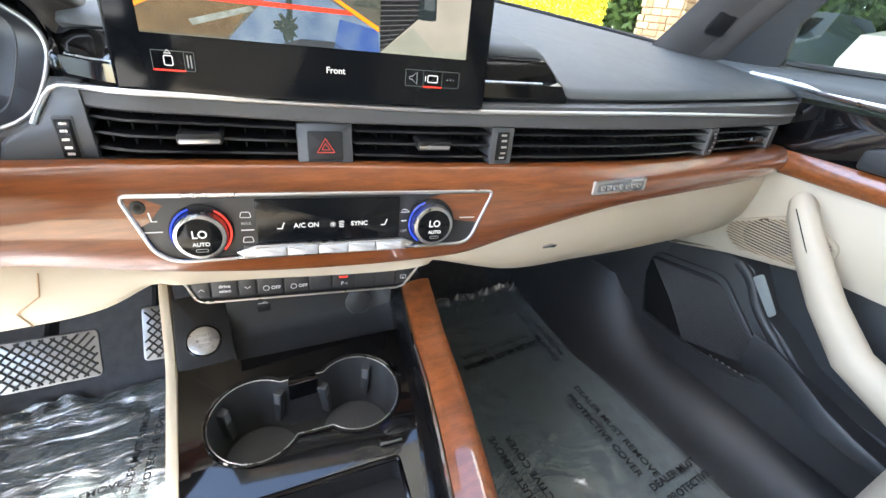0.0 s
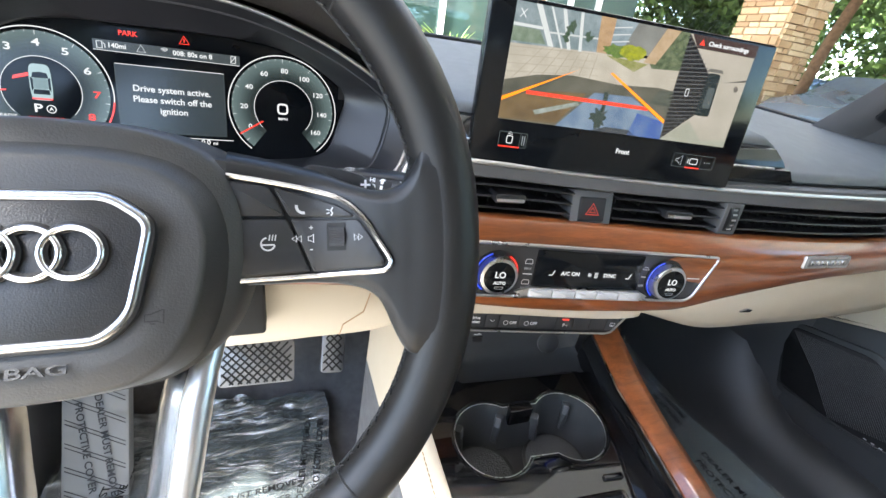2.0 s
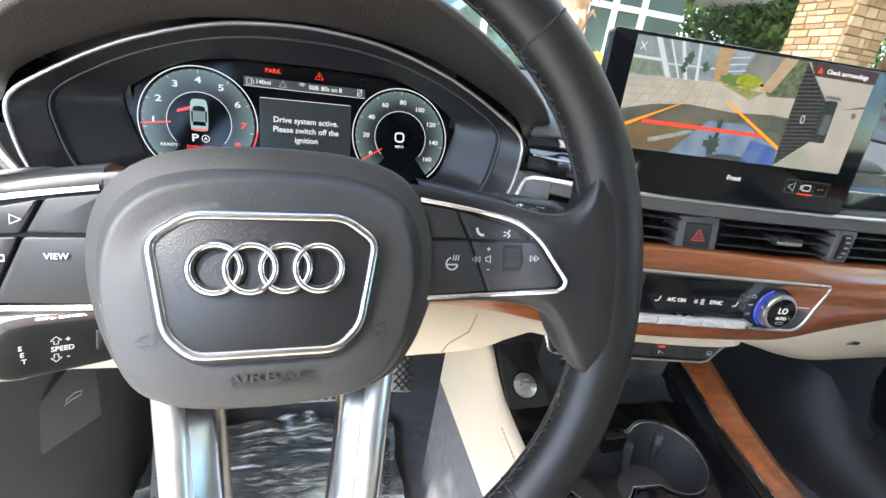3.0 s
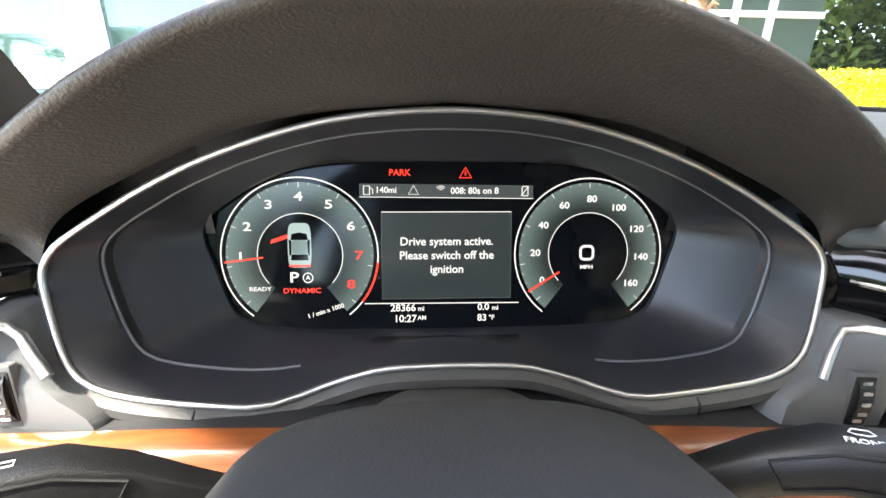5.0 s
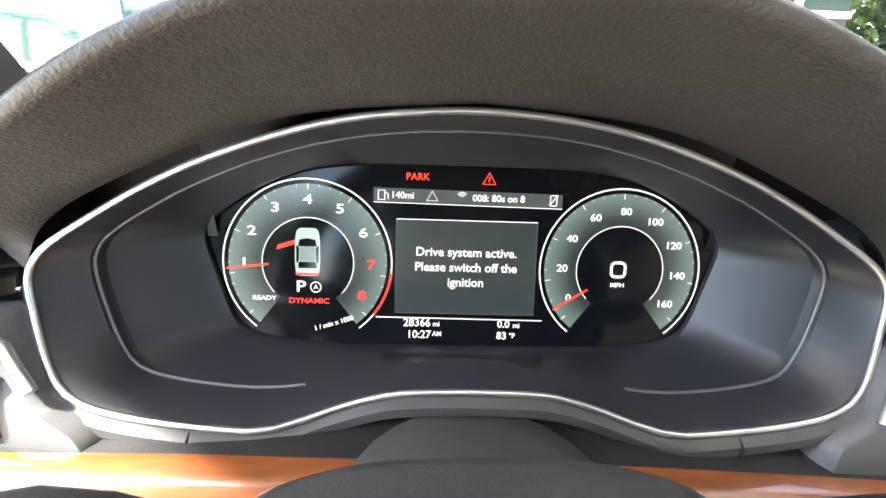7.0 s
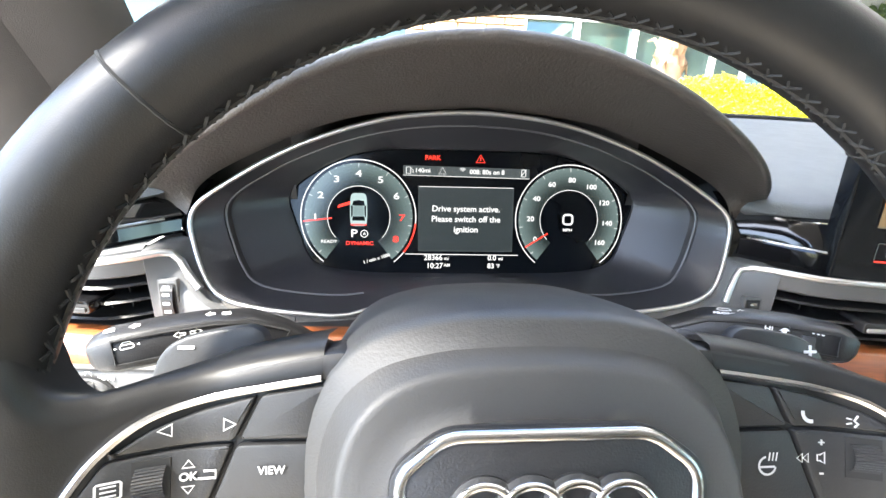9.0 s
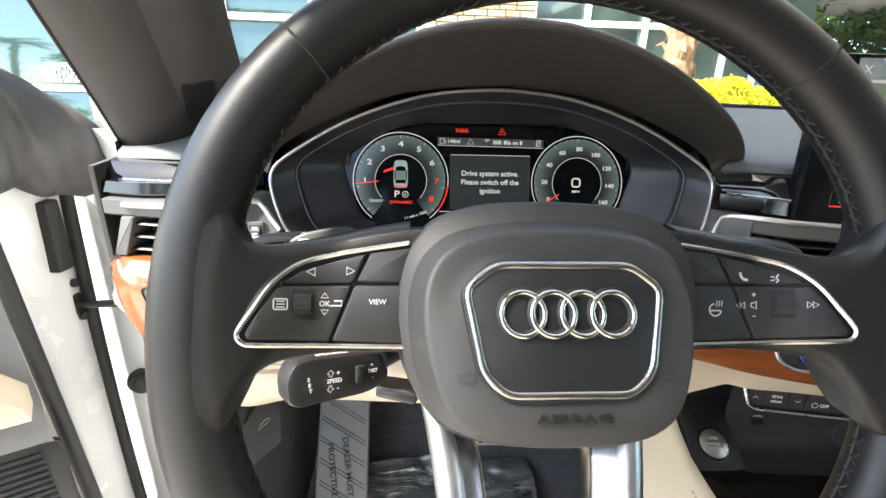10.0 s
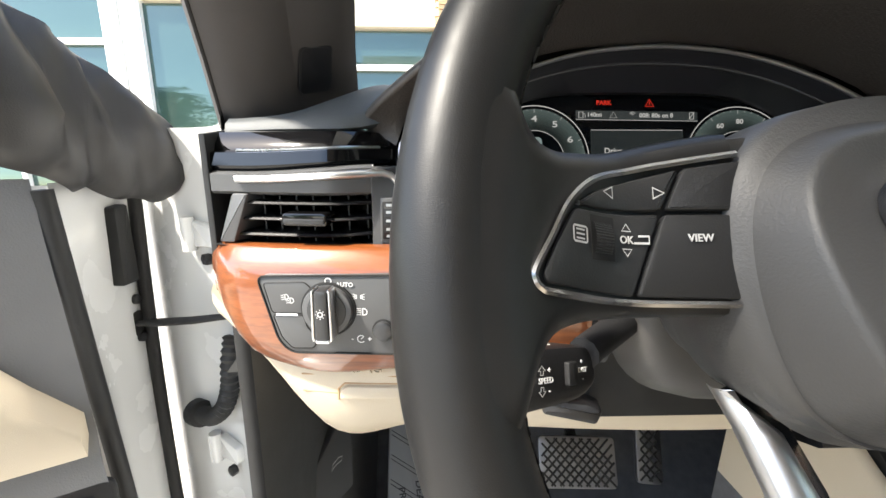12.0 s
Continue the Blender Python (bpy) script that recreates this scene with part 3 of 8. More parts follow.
LOWER = round_poly([(-.0368, -.0008), (-.0180, -.0008), (-.0165, -.008), (-.0100, -.0150), (-.0130, -.0210), (-.0260, -.0215), (-.0320, -.0150)], .002)
for nm, pts in (("fog_key", FOG), ("lower_key", LOWER)):
    slab(nm, pts, .003, at(m, 0, 0, .0008), HEADER_GREY, lights, .0008)
    tube("key_gap", [m @ Vector((x, y, .0004)) for x, y in offset(pts, -.0004) if area2(pts) > 0] or [m @ Vector((x, y, .0004)) for x, y in pts], .0005, BLACK, lights, closed=True, n=4)
stroke("key_line", [(-.0345, -.0002), (-.0215, -.0002)], .0014, at(m, 0, 0, .0014), MARK, lights)
KN = at(m, -.0030, .0035)
slab("knob_ring", circle(.0165, 44), .004, at(KN, 0, 0, .0012), BLACK, lights, .0006)
slab("knob_disc", circle(.0148, 44), .006, at(KN, 0, 0, .0045), HEADER_GREY, lights, .0012)
slab("knob_bowl", circle(.0118, 40), .002, at(KN, 0, 0, .0050), PLASTIC_GREY, lights, .0010)
kb = slab("knob", round_poly([(-.0044, -.0150), (.0044, -.0150), (.0040, .0150), (-.0040, .0150)], .0026), .012, at(KN, 0, 0, .0150), PLASTIC_GREY, lights, .0020)
for sg in (-1, 1):
    slab("knob_edge", round_poly([(sg * .0044, -.0158), (sg * .0062, -.0142), (sg * .0056, .0142), (sg * .0040, .0158)], .001), .010, at(KN, 0, 0, .0140), TRIM_CHROME, kb, .0010, label="chrome knob edge")
slab("knob_foot", rrect(.0084, .0026, .0010, 3), .008, at(KN, 0, -.0152, .0138), TRIM_CHROME, kb, .0008)
stroke("knob_mark", circle(.0014, 12), .0005, at(KN, 0, .0015, .0153), MARK, kb, closed=True)
for i in range(8):
    g = math.tau * i / 8
    stroke("knob_ray", [(.0021 * math.cos(g), .0015 + .0021 * math.sin(g)), (.0029 * math.cos(g), .0015 + .0029 * math.sin(g))], .0004, at(KN, 0, 0, .0153), MARK, kb)
stroke("lettering", circle(.0018, 18), .0006, at(m, -.0025, .0205, .0005), MARK, lights, closed=True)
writing("lettering", "AUTO", .0036, at(m, .0072, .0185, .0005), MARK, lights)
for sg in (-1, 1):
    stroke("symbol", arc(sg * .0012, 0, .0011, 90 + (0 if sg < 0 else 180), 270 + (0 if sg < 0 else 180), 8), .0004, at(m, .0152, .0115, .0005), MARK, lights, closed=True)
    for k in (-1, 0, 1):
        stroke("symbol", [(sg * .0018, .0010 * k), (sg * .0036, .0017 * k)], .0003, at(m, .0152, .0115, .0005), MARK, lights)
stroke("symbol", arc(0, 0, .0020, -90, 90, 8) + [(-.0006, .0020), (-.0006, -.0020)], .0005, at(m, .0180, .0024, .0005), MARK, lights, closed=True)
for k in range(4):
    stroke("symbol", [(-.0042, -.0018 + .0012 * k), (-.0014, -.0018 + .0012 * k)], .0004, at(m, .0180, .0024, .0005), MARK, lights)
for u, v in ((-.0300, .0105), (-.0270, .0085)):
    stroke("symbol", arc(0, 0, .0016, -90, 90, 8) + [(-.0005, .0016), (-.0005, -.0016)], .0004, at(m, u + .0020, v, .0012), MARK, lights, closed=True)
    for k in range(3):
        stroke("symbol", [(-.0030, -.0018 + .0013 * k), (-.0010, -.0012 + .0013 * k)], .0003, at(m, u + .0020, v, .0012), MARK, lights)
for u, ch in ((.0108, "-"), (.0212, "+")):
    writing("lettering", ch, .0046, at(m, u, -.0145, .0005), MARK, lights)
stroke("symbol", arc(0, 0, .0022, 40, 320, 16), .0005, at(m, .0160, -.0145, .0005), MARK, lights)
stroke("symbol", [(0, 0), (.0014, .0014)], .0004, at(m, .0160, -.0145, .0005), MARK, lights)
slab("push_ring", circle(.0068, 28), .003, at(m, .0295, -.0088, .0008), BLACK, lights, .0004)
slab("push_knob", circle(.0058, 28), .006, at(m, .0295, -.0088, .0040), PLASTIC_GREY, lights, .0014)

# badge on the wood
badge = thing("trim_badge", "small bright metal badge on the walnut trim", "badge")
m = on_dash(.656, .6755, -.0062, 4)
slab("plate", rrect(.074, .0145, .002), .003, m, SATIN, badge, .0008)
slab("inlay", rrect(.066, .0085, .002), .0006, at(m, 0, 0, .0006), STEEL, badge, .0003)
for i in range(7):
    slab("bar", rrect(.0058, .0052, .0012, 2), .0006, at(m, -.0255 + .0085 * i, 0, .0012), CHROME, badge, .0003)

# ---- centre display ----
SCR = frame_of((.3640, .5835, .8140), (.256, -.0455, -.004), (.009, .010, .128))
display = thing("centre_display", "wide black glass touch display showing the front camera", "display")
slab("housing", rrect(.264, .1285, .004), .012, SCR, DISPLAY, display, .0015)
slab("stand", rrect(.12, .05, .004), .05, at(SCR, 0, -.045, -.012), PLASTIC_SOFT, display, .002)
SCR_W, SCR_H = .228, .086


def cam_pic(name, pts, colour, layer, other=None, scale=90, strength=.5):
    """A flat patch of the camera picture; points run from 0 to 1 over the whole picture."""
    m = picture_glow(name, colour, other, scale, strength) if other else glow(name, colour, strength)
    return poly(name, [(-.112 + .224 * u, -.0265 + .0875 * v) for u, v in pts], at(SCR, 0, 0, .0002 + .00012 * layer), m, display, .0001)


def blob(u, v, ru, rv, seed, n=22, rough=.25):
    r = random.Random(seed)
    out = []
    for k in range(n):
        q = 1 + r.uniform(-rough, rough)
        out.append((u + ru * q * math.cos(math.tau * k / n), v + rv * q * math.sin(math.tau * k / n)))
    return out


CREAM, CREAM2 = (.62, .56, .46), (.50, .45, .36)
cam_pic("picture_ground", [(0, .3), (.69, .3), (.69, .72), (0, .72)], CREAM, 0, CREAM2, 60)
for k in range(7):
    cam_pic("picture_joint", [(.02 + .05 * k, .36), (.024 + .05 * k, .36), (.13 + .035 * k, .68), (.128 + .035 * k, .68)], (.40, .35, .27), 1)
for k in range(4):
    cam_pic("picture_joint", [(0, .42 + .07 * k), (.36 - .01 * k, .50 + .06 * k), (.36 - .01 * k, .503 + .06 * k), (0, .425 + .07 * k)], (.40, .35, .27), 1)
cam_pic("picture_building", [(0, .66), (.34, .70), (.32, 1), (0, 1)], (.34, .40, .42), 1, (.20, .26, .27), 120)
cam_pic("picture_wall", [(0, .68), (.13, .69), (.10, .80), (0, .80)], (.17, .23, .15), 2, (.27, .33, .25), 200)
for k, (a, b) in enumerate(((.07, .14), (.125, .19), (.17, .215), (.24, .26))):
    w = (.022, .008, .014, .012)[k]
    cam_pic("picture_post", [(a, 1), (a + w, 1), (b + w, .68), (b, .68)], (.74, .76, .74), 3)
cam_pic("picture_rail", [(0, .83), (.11, .83), (.11, .805), (0, .805)], (.74, .76, .74), 3)
cam_pic("picture_rail", [(.13, .80), (.33, .82), (.33, .805), (.13, .785)], (.66, .68, .66), 3)
for u, v in ((.20, .78), (.215, .86), (.29, .80)):
    cam_pic("picture_palm", blob(u, v, .014, .05, int(u * 900), 16, .6), (.07, .11, .07), 4)
cam_pic("picture_column", [(.33, .70), (.38, .70), (.38, 1), (.32, 1)], (.58, .38, .21), 4, (.46, .29, .15), 240)
cam_pic("picture_building", [(.38, .75), (.43, .75), (.47, 1), (.38, 1)], (.36, .43, .46), 3, (.24, .30, .33), 160)
for k in range(3):
    cam_pic("picture_post", [(.38, .80 + .06 * k), (.45, .83 + .06 * k), (.45, .84 + .06 * k), (.38, .81 + .06 * k)], (.72, .74, .73), 4)
cam_pic("picture_soffit", [(.47, 1), (.645, 1), (.62, .88), (.54, .74), (.43, .78)], (.20, .20, .18), 2, (.30, .30, .27), 40)
cam_pic("picture_greenery", [(.69, .66), (.69, 1), (.64, 1), (.55, .70), (.57, .64)], (.07, .10, .05), 3, (.20, .23, .13), 260)
cam_pic("picture_column", [(.53, .68), (.58, .68), (.65, 1), (.59, 1)], (.60, .43, .27), 5, (.50, .35, .2), 200)
cam_pic("picture_greenery", blob(.41, .74, .05, .055, 3), (.10, .17, .04), 5, (.19, .28, .07), 300)
cam_pic("picture_bush", blob(.475, .745, .055, .065, 5, 26, .12), (.46, .46, .03), 6, (.26, .29, .03), 300)
cam_pic("picture_lawn", [(.37, .69), (.55, .67), (.50, .585)], (.27, .28, .08), 4, (.38, .36, .16), 220)
cam_pic("picture_bonnet", [(0, 0), (.69, 0), (.69, .47), (.62, .48), (.45, .45), (.26, .47), (.12, .43), (0, .35)], (.10, .10, .075), 7, (.17, .16, .12), 50)
cam_pic("picture_bonnet_wall", [(0, .01), (.23, .02), (.33, .33), (.20, .31), (0, .21)], (.24, .16, .075), 8, (.15, .10, .05), 70)
cam_pic("picture_bonnet_sky", [(.23, 0), (.69, 0), (.69, .15), (.52, .36), (.36, .35)], (.25, .33, .42), 8, (.13, .20, .32), 60)
cam_pic("picture_bonnet_blue", [(.54, 0), (.69, 0), (.68, .17), (.56, .22)], (.06, .13, .40), 9, (.14, .22, .40), 60)
cam_pic("picture_bonnet_dark", [(.60, .33), (.69, .32), (.69, .46), (.63, .46)], (.05, .06, .05), 9, (.12, .13, .10), 200)
cam_pic("picture_bonnet_rim", [(.38, 0), (.58, 0), (.54, .05), (.44, .05)], (.06, .07, .08), 9)
cam_pic("picture_bonnet_tree", blob(.40, .13, .035, .09, 9, 26, .45), (.05, .07, .06), 10)
cam_pic("picture_bonnet_tree", [(.405, .18), (.40, .37), (.42, .38), (.418, .18)], (.05, .07, .06), 10)
cam_pic("picture_bar", [(.13, .115), (.30, .245), (.31, .215), (.14, .075)], (.42, .46, .42), 10, (.25, .27, .22), 250)
for a, b in (((.0, .19), (.28, .53)), ((.685, .18), (.41, .545))):
    cam_pic("guide_line", [(a[0], a[1] - .025), (a[0], a[1] + .012), (b[0] + .004, b[1] + .004), (b[0] - .004, b[1] - .006)], (1.0, .27, .01), 12, None, 1, .85)
cam_pic("guide_line_red", [(.09, .285), (.60, .290), (.60, .255), (.09, .25)], (.85, .06, .03), 11, None, 1, .75)
# view from above at the right of the picture
cam_pic("plan_ground", [(.69, 0), (1, 0), (1, 1), (.69, 1)], (.56, .50, .42), 0, (.46, .42, .34), 30)
cam_pic("plan_shade", [(.80, .22), (.88, .04), (1, .08), (1, 0), (.69, 0)], (.44, .44, .36), 1, (.38, .38, .30), 50)
cam_pic("plan_stain", [(.90, .62), (1, .68), (1, .66), (.95, .64)], (.10, .09, .08), 1)
cam_pic("plan_stain", blob(.965, .58, .012, .025, 4), (.16, .14, .12), 1)
cam_pic("plan_blind", [(.69, 0), (.82, .29), (.82, .68), (.69, 1)], (.015, .015, .016), 2)
for i in range(26):
    v = .03 + .94 * i / 25
    e = .69 + .13 * min(1, v / .29, (1 - v) / .32)
    cam_pic("blind_hatch", [(.69, v - .018), (e, v + .018 * (e - .69) / .13), (e, v + .008 + .018 * (e - .69) / .13), (.69, v - .010)], (.14, .14, .14), 3)
stroke("plan_mark", round_poly([(.0545, .0125), (.0575, .0125), (.0575, .0185), (.0545, .0185)], .001, 2), .0007, at(SCR, 0, 0, .0007), WHITE_GLOW, display, closed=True)
cam_pic("plan_car", round_poly([(.815, .28), (.88, .28), (.875, .69), (.82, .69)], .02), (.02, .03, .032), 4)
cam_pic("plan_car_roof", round_poly([(.835, .36), (.872, .36), (.870, .56), (.838, .56)], .012), (.10, .12, .12), 5)
cam_pic("plan_car_shade", [(.81, .70), (.885, .70), (.875, .73), (.82, .73)], (.18, .17, .15), 4)
cam_pic("notice_bar", [(.70, 1), (1, 1), (1, .885), (.735, .885)], (.085, .05, .045), 6, None, 1, .4)
poly("notice_sign", [(.0535, .0535), (.0585, .0535), (.056, .0580)], at(SCR, 0, 0, .0014), RED_GLOW, display)
writing("notice_text", "Check surroundings", .0050, at(SCR, .0825, .0555, .0014), WHITE_GLOW, display)
writing("view_name", "Front", .0062, at(SCR, .010, -.0415, .0006), WHITE_GLOW, display)
stroke("close_cross", [(-.108, .050), (-.103, .056)], .0006, at(SCR, 0, 0, .0012), WHITE_GLOW, display)
stroke("close_cross", [(-.108, .056), (-.103, .050)], .0006, at(SCR, 0, 0, .0012), WHITE_GLOW, display)


def screen_button(x, w, lit, icon):
    m = at(SCR, x, -.0425, .0006)
    stroke("button_frame", rrect(w, .012, .0004, 1), .0004, m, GREY_GLOW, display, closed=True)
    if lit:
        stroke("button_line", [(-w / 2, -.006), (w / 2, -.006)], .0011, at(m, 0, 0, .0003), RED_GLOW, display)
    for pts, closed in icon:
        stroke("button_icon", pts, .0007, m, WHITE_GLOW if lit else MARK_DIM, display, closed=closed)


screen_button(-.0985, .019, True, [(rrect(.005, .006, .001, 2), True), ([(-.002, .0045), (.002, .0045), (0, .0065)], True)])
screen_button(-.086, .006, False, [([(-.001, -.004), (-.001, .004)], False), ([(.001, -.004), (.001, .004)], False)])
screen_button(.0705, .0145, False, [([(-.004, -.001), (-.002, -.001), (.002, -.0045), (.002, .0045), (-.002, .001), (-.004, .001)], True)])
screen_button(.0855, .0155, True, [(rrect(.008, .005, .0008, 2), True), ([(-.006, -.002), (-.006, .002)], False)])
screen_button(.1005, .0145, False, [([(-.003, 0), (-.0022, 0)], False), ([(-.0004, 0), (.0004, 0)], False), ([(.0022, 0), (.003, 0)], False)])

# ---- instrument cluster ----
def resample(pts, c, n=120):
    """An outline sampled at even angles round c, smoothed a little."""
    v = [(math.atan2(z - c[1], (x - c[0]) * .4), x, z) for x, z in pts]
    v.sort()
    a = np.array([q[0] for q in v])
    a = np.concatenate([a[-1:] - math.tau, a, a[:1] + math.tau])
    x = np.array([q[1] for q in v])
    z = np.array([q[2] for q in v])
    x, z = np.concatenate([x[-1:], x, x[:1]]), np.concatenate([z[-1:], z, z[:1]])
    out = []
    for i in range(n):
        t = -math.pi + math.tau * i / n
        out.append((float(np.interp(t, a, x)), float(np.interp(t, a, z))))
    for _ in range(2):
        out = [tuple((np.array(out[i - 1]) + 2 * np.array(out[i]) + np.array(out[(i + 1) % n])) / 4) for i in range(n)]
    return out


def mirror(pts):
    return pts + [(-x, z) for x, z in pts[::-1] if x > 1e-6]


# right halves, top to bottom, as x and z about the column's middle
BEZEL = mirror([(0, .8498), (.018, .8492), (.050, .8462), (.075, .8410), (.098, .8340), (.123, .8247), (.149, .8117), (.176, .7951), (.187, .7877), (.1928, .7797), (.1937, .7700), (.1890, .7540),
                (.1820, .7385), (.1745, .7285), (.162, .7228), (.136, .7185), (.102, .7152), (.0867, .7140), (.0750, .7145), (.0600, .7203), (.0476, .7252), (.033, .7273), (0, .7280)])
INNER = mirror([(0, .8403), (.026, .8396), (.052, .8370), (.079, .8315), (.106, .8230), (.1336, .8112), (.162, .7948), (.1728, .7863), (.176, .7783), (.1742, .7675), (.1675, .7455), (.1594, .7294), (.1513, .7249), (.1275, .7214), (.095, .7185), (.069, .7228), (0, .7330)])
GLASS_EDGE = mirror([(0, .8204), (.052, .8200), (.075, .8183), (.093, .8142), (.1132, .8052), (.1324, .7924), (.1394, .7846), (.1394, .7778), (.127, .742), (.1215, .732), (.1076, .7272), (.0777, .7243), (0, .7237)])
cluster = thing("instrument_cluster", "digital instrument display in a black cowl with chrome surround", "instrument cluster")
C0 = (0, .775)
bz, inn, gl = resample(BEZEL, C0), resample(INNER, C0), resample(GLASS_EDGE, C0)
CL_Y = lambda z, x=0.0: .655 + .27 * (z - .8) - .008 * smooth01(abs(x), .06, .10) * (1 - smooth01(z, .72, .77))
tube("chrome_surround", [(x, CL_Y(z, x), z) for x, z in bz], .0017, TRIM_CHROME, cluster, closed=True, n=8, label="thin chrome surround")
rows = [[(x * 1.012, CL_Y(z, x) + .012, C0[1] + (z - C0[1]) * 1.03) for x, z in bz],
        [(x, CL_Y(z, x) - .0005, z) for x, z in bz],
        [(x * .985, CL_Y(z, x) + .003, C0[1] + (z - C0[1]) * .975) for x, z in bz],
        [(x * 1.004, .667 + .27 * (z - .8), C0[1] + (z - C0[1]) * 1.01) for x, z in inn],
        [(x, .670 + .27 * (z - .8), z) for x, z in inn],
        [(x * .99, .674 + .27 * (z - .8), C0[1] + (z - C0[1]) * .985) for x, z in inn],
        [(x * 1.03, .693 + .26 * (z - .8), C0[1] + (z - C0[1]) * 1.02) for x, z in gl],
        [(x, .697 + .26 * (z - .8), z) for x, z in gl],
        [(x, .702 + .26 * (z - .8), z) for x, z in gl]]
loft("cowl", rows, COWL, cluster, closed=True, label="satin dark grey inner cowl", sharp=28)
top = [(x, z) for x, z in inn if z > .735 or abs(x) > .075]
k = next(i for i in range(len(inn)) if inn[i] not in top) if len(top) < len(inn) else 0
tube("cowl_ridge", [(x, .6693 + .27 * (z - .8), z) for x, z in [inn[(k + i) % len(inn)] for i in range(len(inn))] if (x, z) in top], .0009, COWL_EDGE, cluster, n=6)
CLU = frame_of((0, .70, .80), (1, 0, 0), (0, .26, 1))
CV = lambda z: (z - .80) * 1.033  # height along the leaning glass
slab("glass", [(x, CV(z)) for x, z in gl], .004, CLU, DISPLAY, cluster, 0, label="black display glass")
UP = at(CLU, 0, 0, .0006)


def dial(cx, r, numbers, red_from=None):
    cy = CV(.7672)
    m = at(CLU, cx, cy, .0005)
    # graded face, inner rings darker
    for a, b, s in ((1.0, .95, .100), (.95, .90, .090), (.90, .84, .076), (.84, .78, .058), (.78, .72, .042), (.72, .66, .028), (.66, .57, .017)):
        pts = arc(0, 0, r * a * .97, 232, -52, 48) + arc(0, 0, r * b * .97, -52, 232, 48)
        poly("dial_face", pts, m, glow("dial face light", (.66, .92, .90), s), cluster, .0001)
    stroke("dial_ring", arc(0, 0, r * 1.03, 232, -52 if red_from is None else red_from, 50), .0008, at(m, 0, 0, .0003), WHITE_GLOW, cluster)
    if red_from is not None:
        stroke("dial_ring_red", arc(0, 0, r * 1.03, red_from, -38, 16), .0013, at(m, 0, 0, .0003), RED_GLOW, cluster)
        stroke("dial_ring", arc(0, 0, r * 1.03, -38, -52, 6), .0008, at(m, 0, 0, .0003), WHITE_GLOW, cluster)
    stroke("dial_ring", arc(0, 0, r * .56, 222, -42, 40), .0005, at(m, 0, 0, .0003), WHITE_GLOW, cluster)
    poly("dial_centre", circle(r * .55, 40), at(m, 0, 0, .0002), DISPLAY, cluster, .0001)
    n = len(numbers) - 1
    for i in range(n * 4 + 1):
        g = 222 - 264 * i / (n * 4)
        big = i % 4 == 0
        a0, a1 = (.94, .97) if not big else (.90, .97)
        c, s = math.cos(radians(g)), math.sin(radians(g))
        stroke("dial_tick", [(r * a0 * c, r * a0 * s), (r * a1 * c, r * a1 * s)], .0004 if big else .00025, at(m, 0, 0, .0004), WHITE_GLOW, cluster)
    return m


def dial_numbers(m, r, numbers, a0, a1, size, red=(), wide=1.45):
    n = len(numbers) - 1
    for i, t in enumerate(numbers):
        g = radians(a0 + (a1 - a0) * i / n)
        writing("dial_number", t, size, at(m, r * math.cos(g), r * math.sin(g), .0005), RED_GLOW if t in red else WHITE_GLOW, cluster, wide=wide)


REV_R, SPD_R = .0438, .0436
mr = dial(-.0857, REV_R, "012345678", red_from=-6)
dial_numbers(mr, .0340, ["1", "2", "3", "4", "5", "6", "7", "8"], 181, -31, .0071, red=("7", "8"))
ms = dial(.0857, SPD_R, ["0", "20", "40", "60", "80", "100", "120", "140", "160"])
dial_numbers(ms, .0325, ["0", "20", "40", "60", "80", "100", "120", "140", "160"], 210, -35, .0056, wide=1.12)
stroke("needle", [(-.0433, -.0038), (-.0211, -.0011)], .0011, at(mr, 0, 0, .0007), RED_GLOW, cluster)
stroke("needle", [(-.0365, -.0230), (-.0176, -.0112)], .0012, at(ms, 0, 0, .0007), RED_GLOW, cluster)
writing("ready_mark", "READY", .0034, at(mr, -.0234, -.0197, .0006), WHITE_GLOW, cluster, wide=1.2)
writing("gear_letter", "P", .0086, at(mr, -.0038, -.0132, .0006), WHITE_GLOW, cluster, wide=1.25)
stroke("start_stop_mark", circle(.0028, 20), .0006, at(mr, .0042, -.0132, .0006), WHITE_GLOW, cluster, closed=True)
writing("start_stop_mark", "A", .0035, at(mr, .0042, -.0132, .0006), WHITE_GLOW, cluster)
writing("drive_mode", "DYNAMIC", .0042, at(mr, .0006, -.0209, .0006), RED_GLOW, cluster, wide=1.15)
writing("rev_scale", "1 / min x 1000", .0038, at(mr, .0140, -.0331, .0006, 17), WHITE_GLOW, cluster)
car_m = at(mr, -.0002, .0054, .0006)
poly("car_picture", round_poly([(-.0062, -.0125), (.0062, -.0125), (.0068, -.004), (.0066, .008), (.0055, .0135), (-.0055, .0135), (-.0066, .008), (-.0068, -.004)], .003), car_m, glow("car picture light", (.42, .55, .55), .5), cluster)
poly("car_picture_roof", round_poly([(-.0044, -.0045), (.0044, -.0045), (.0042, .0035), (-.0042, .0035)], .0012), at(car_m, 0, 0, .0004), glow("car roof light", (.20, .28, .28), .5), cluster)
for pts in ([(-.0050, .0036), (.0050, .0036), (.0042, .0072), (0, .0080), (-.0042, .0072)], [(-.0046, -.0048), (.0046, -.0048), (.0050, -.0082), (-.0050, -.0082)]):
    poly("car_picture_glass", pts, at(car_m, 0, 0, .0003), DISPLAY, cluster)
for sx in (-1, 1):
    poly("car_picture_glass", [(sx * .0047, -.0044), (sx * .0058, -.006), (sx * .0060, .004), (sx * .0045, .003)], at(car_m, 0, 0, .0003), DISPLAY, cluster)
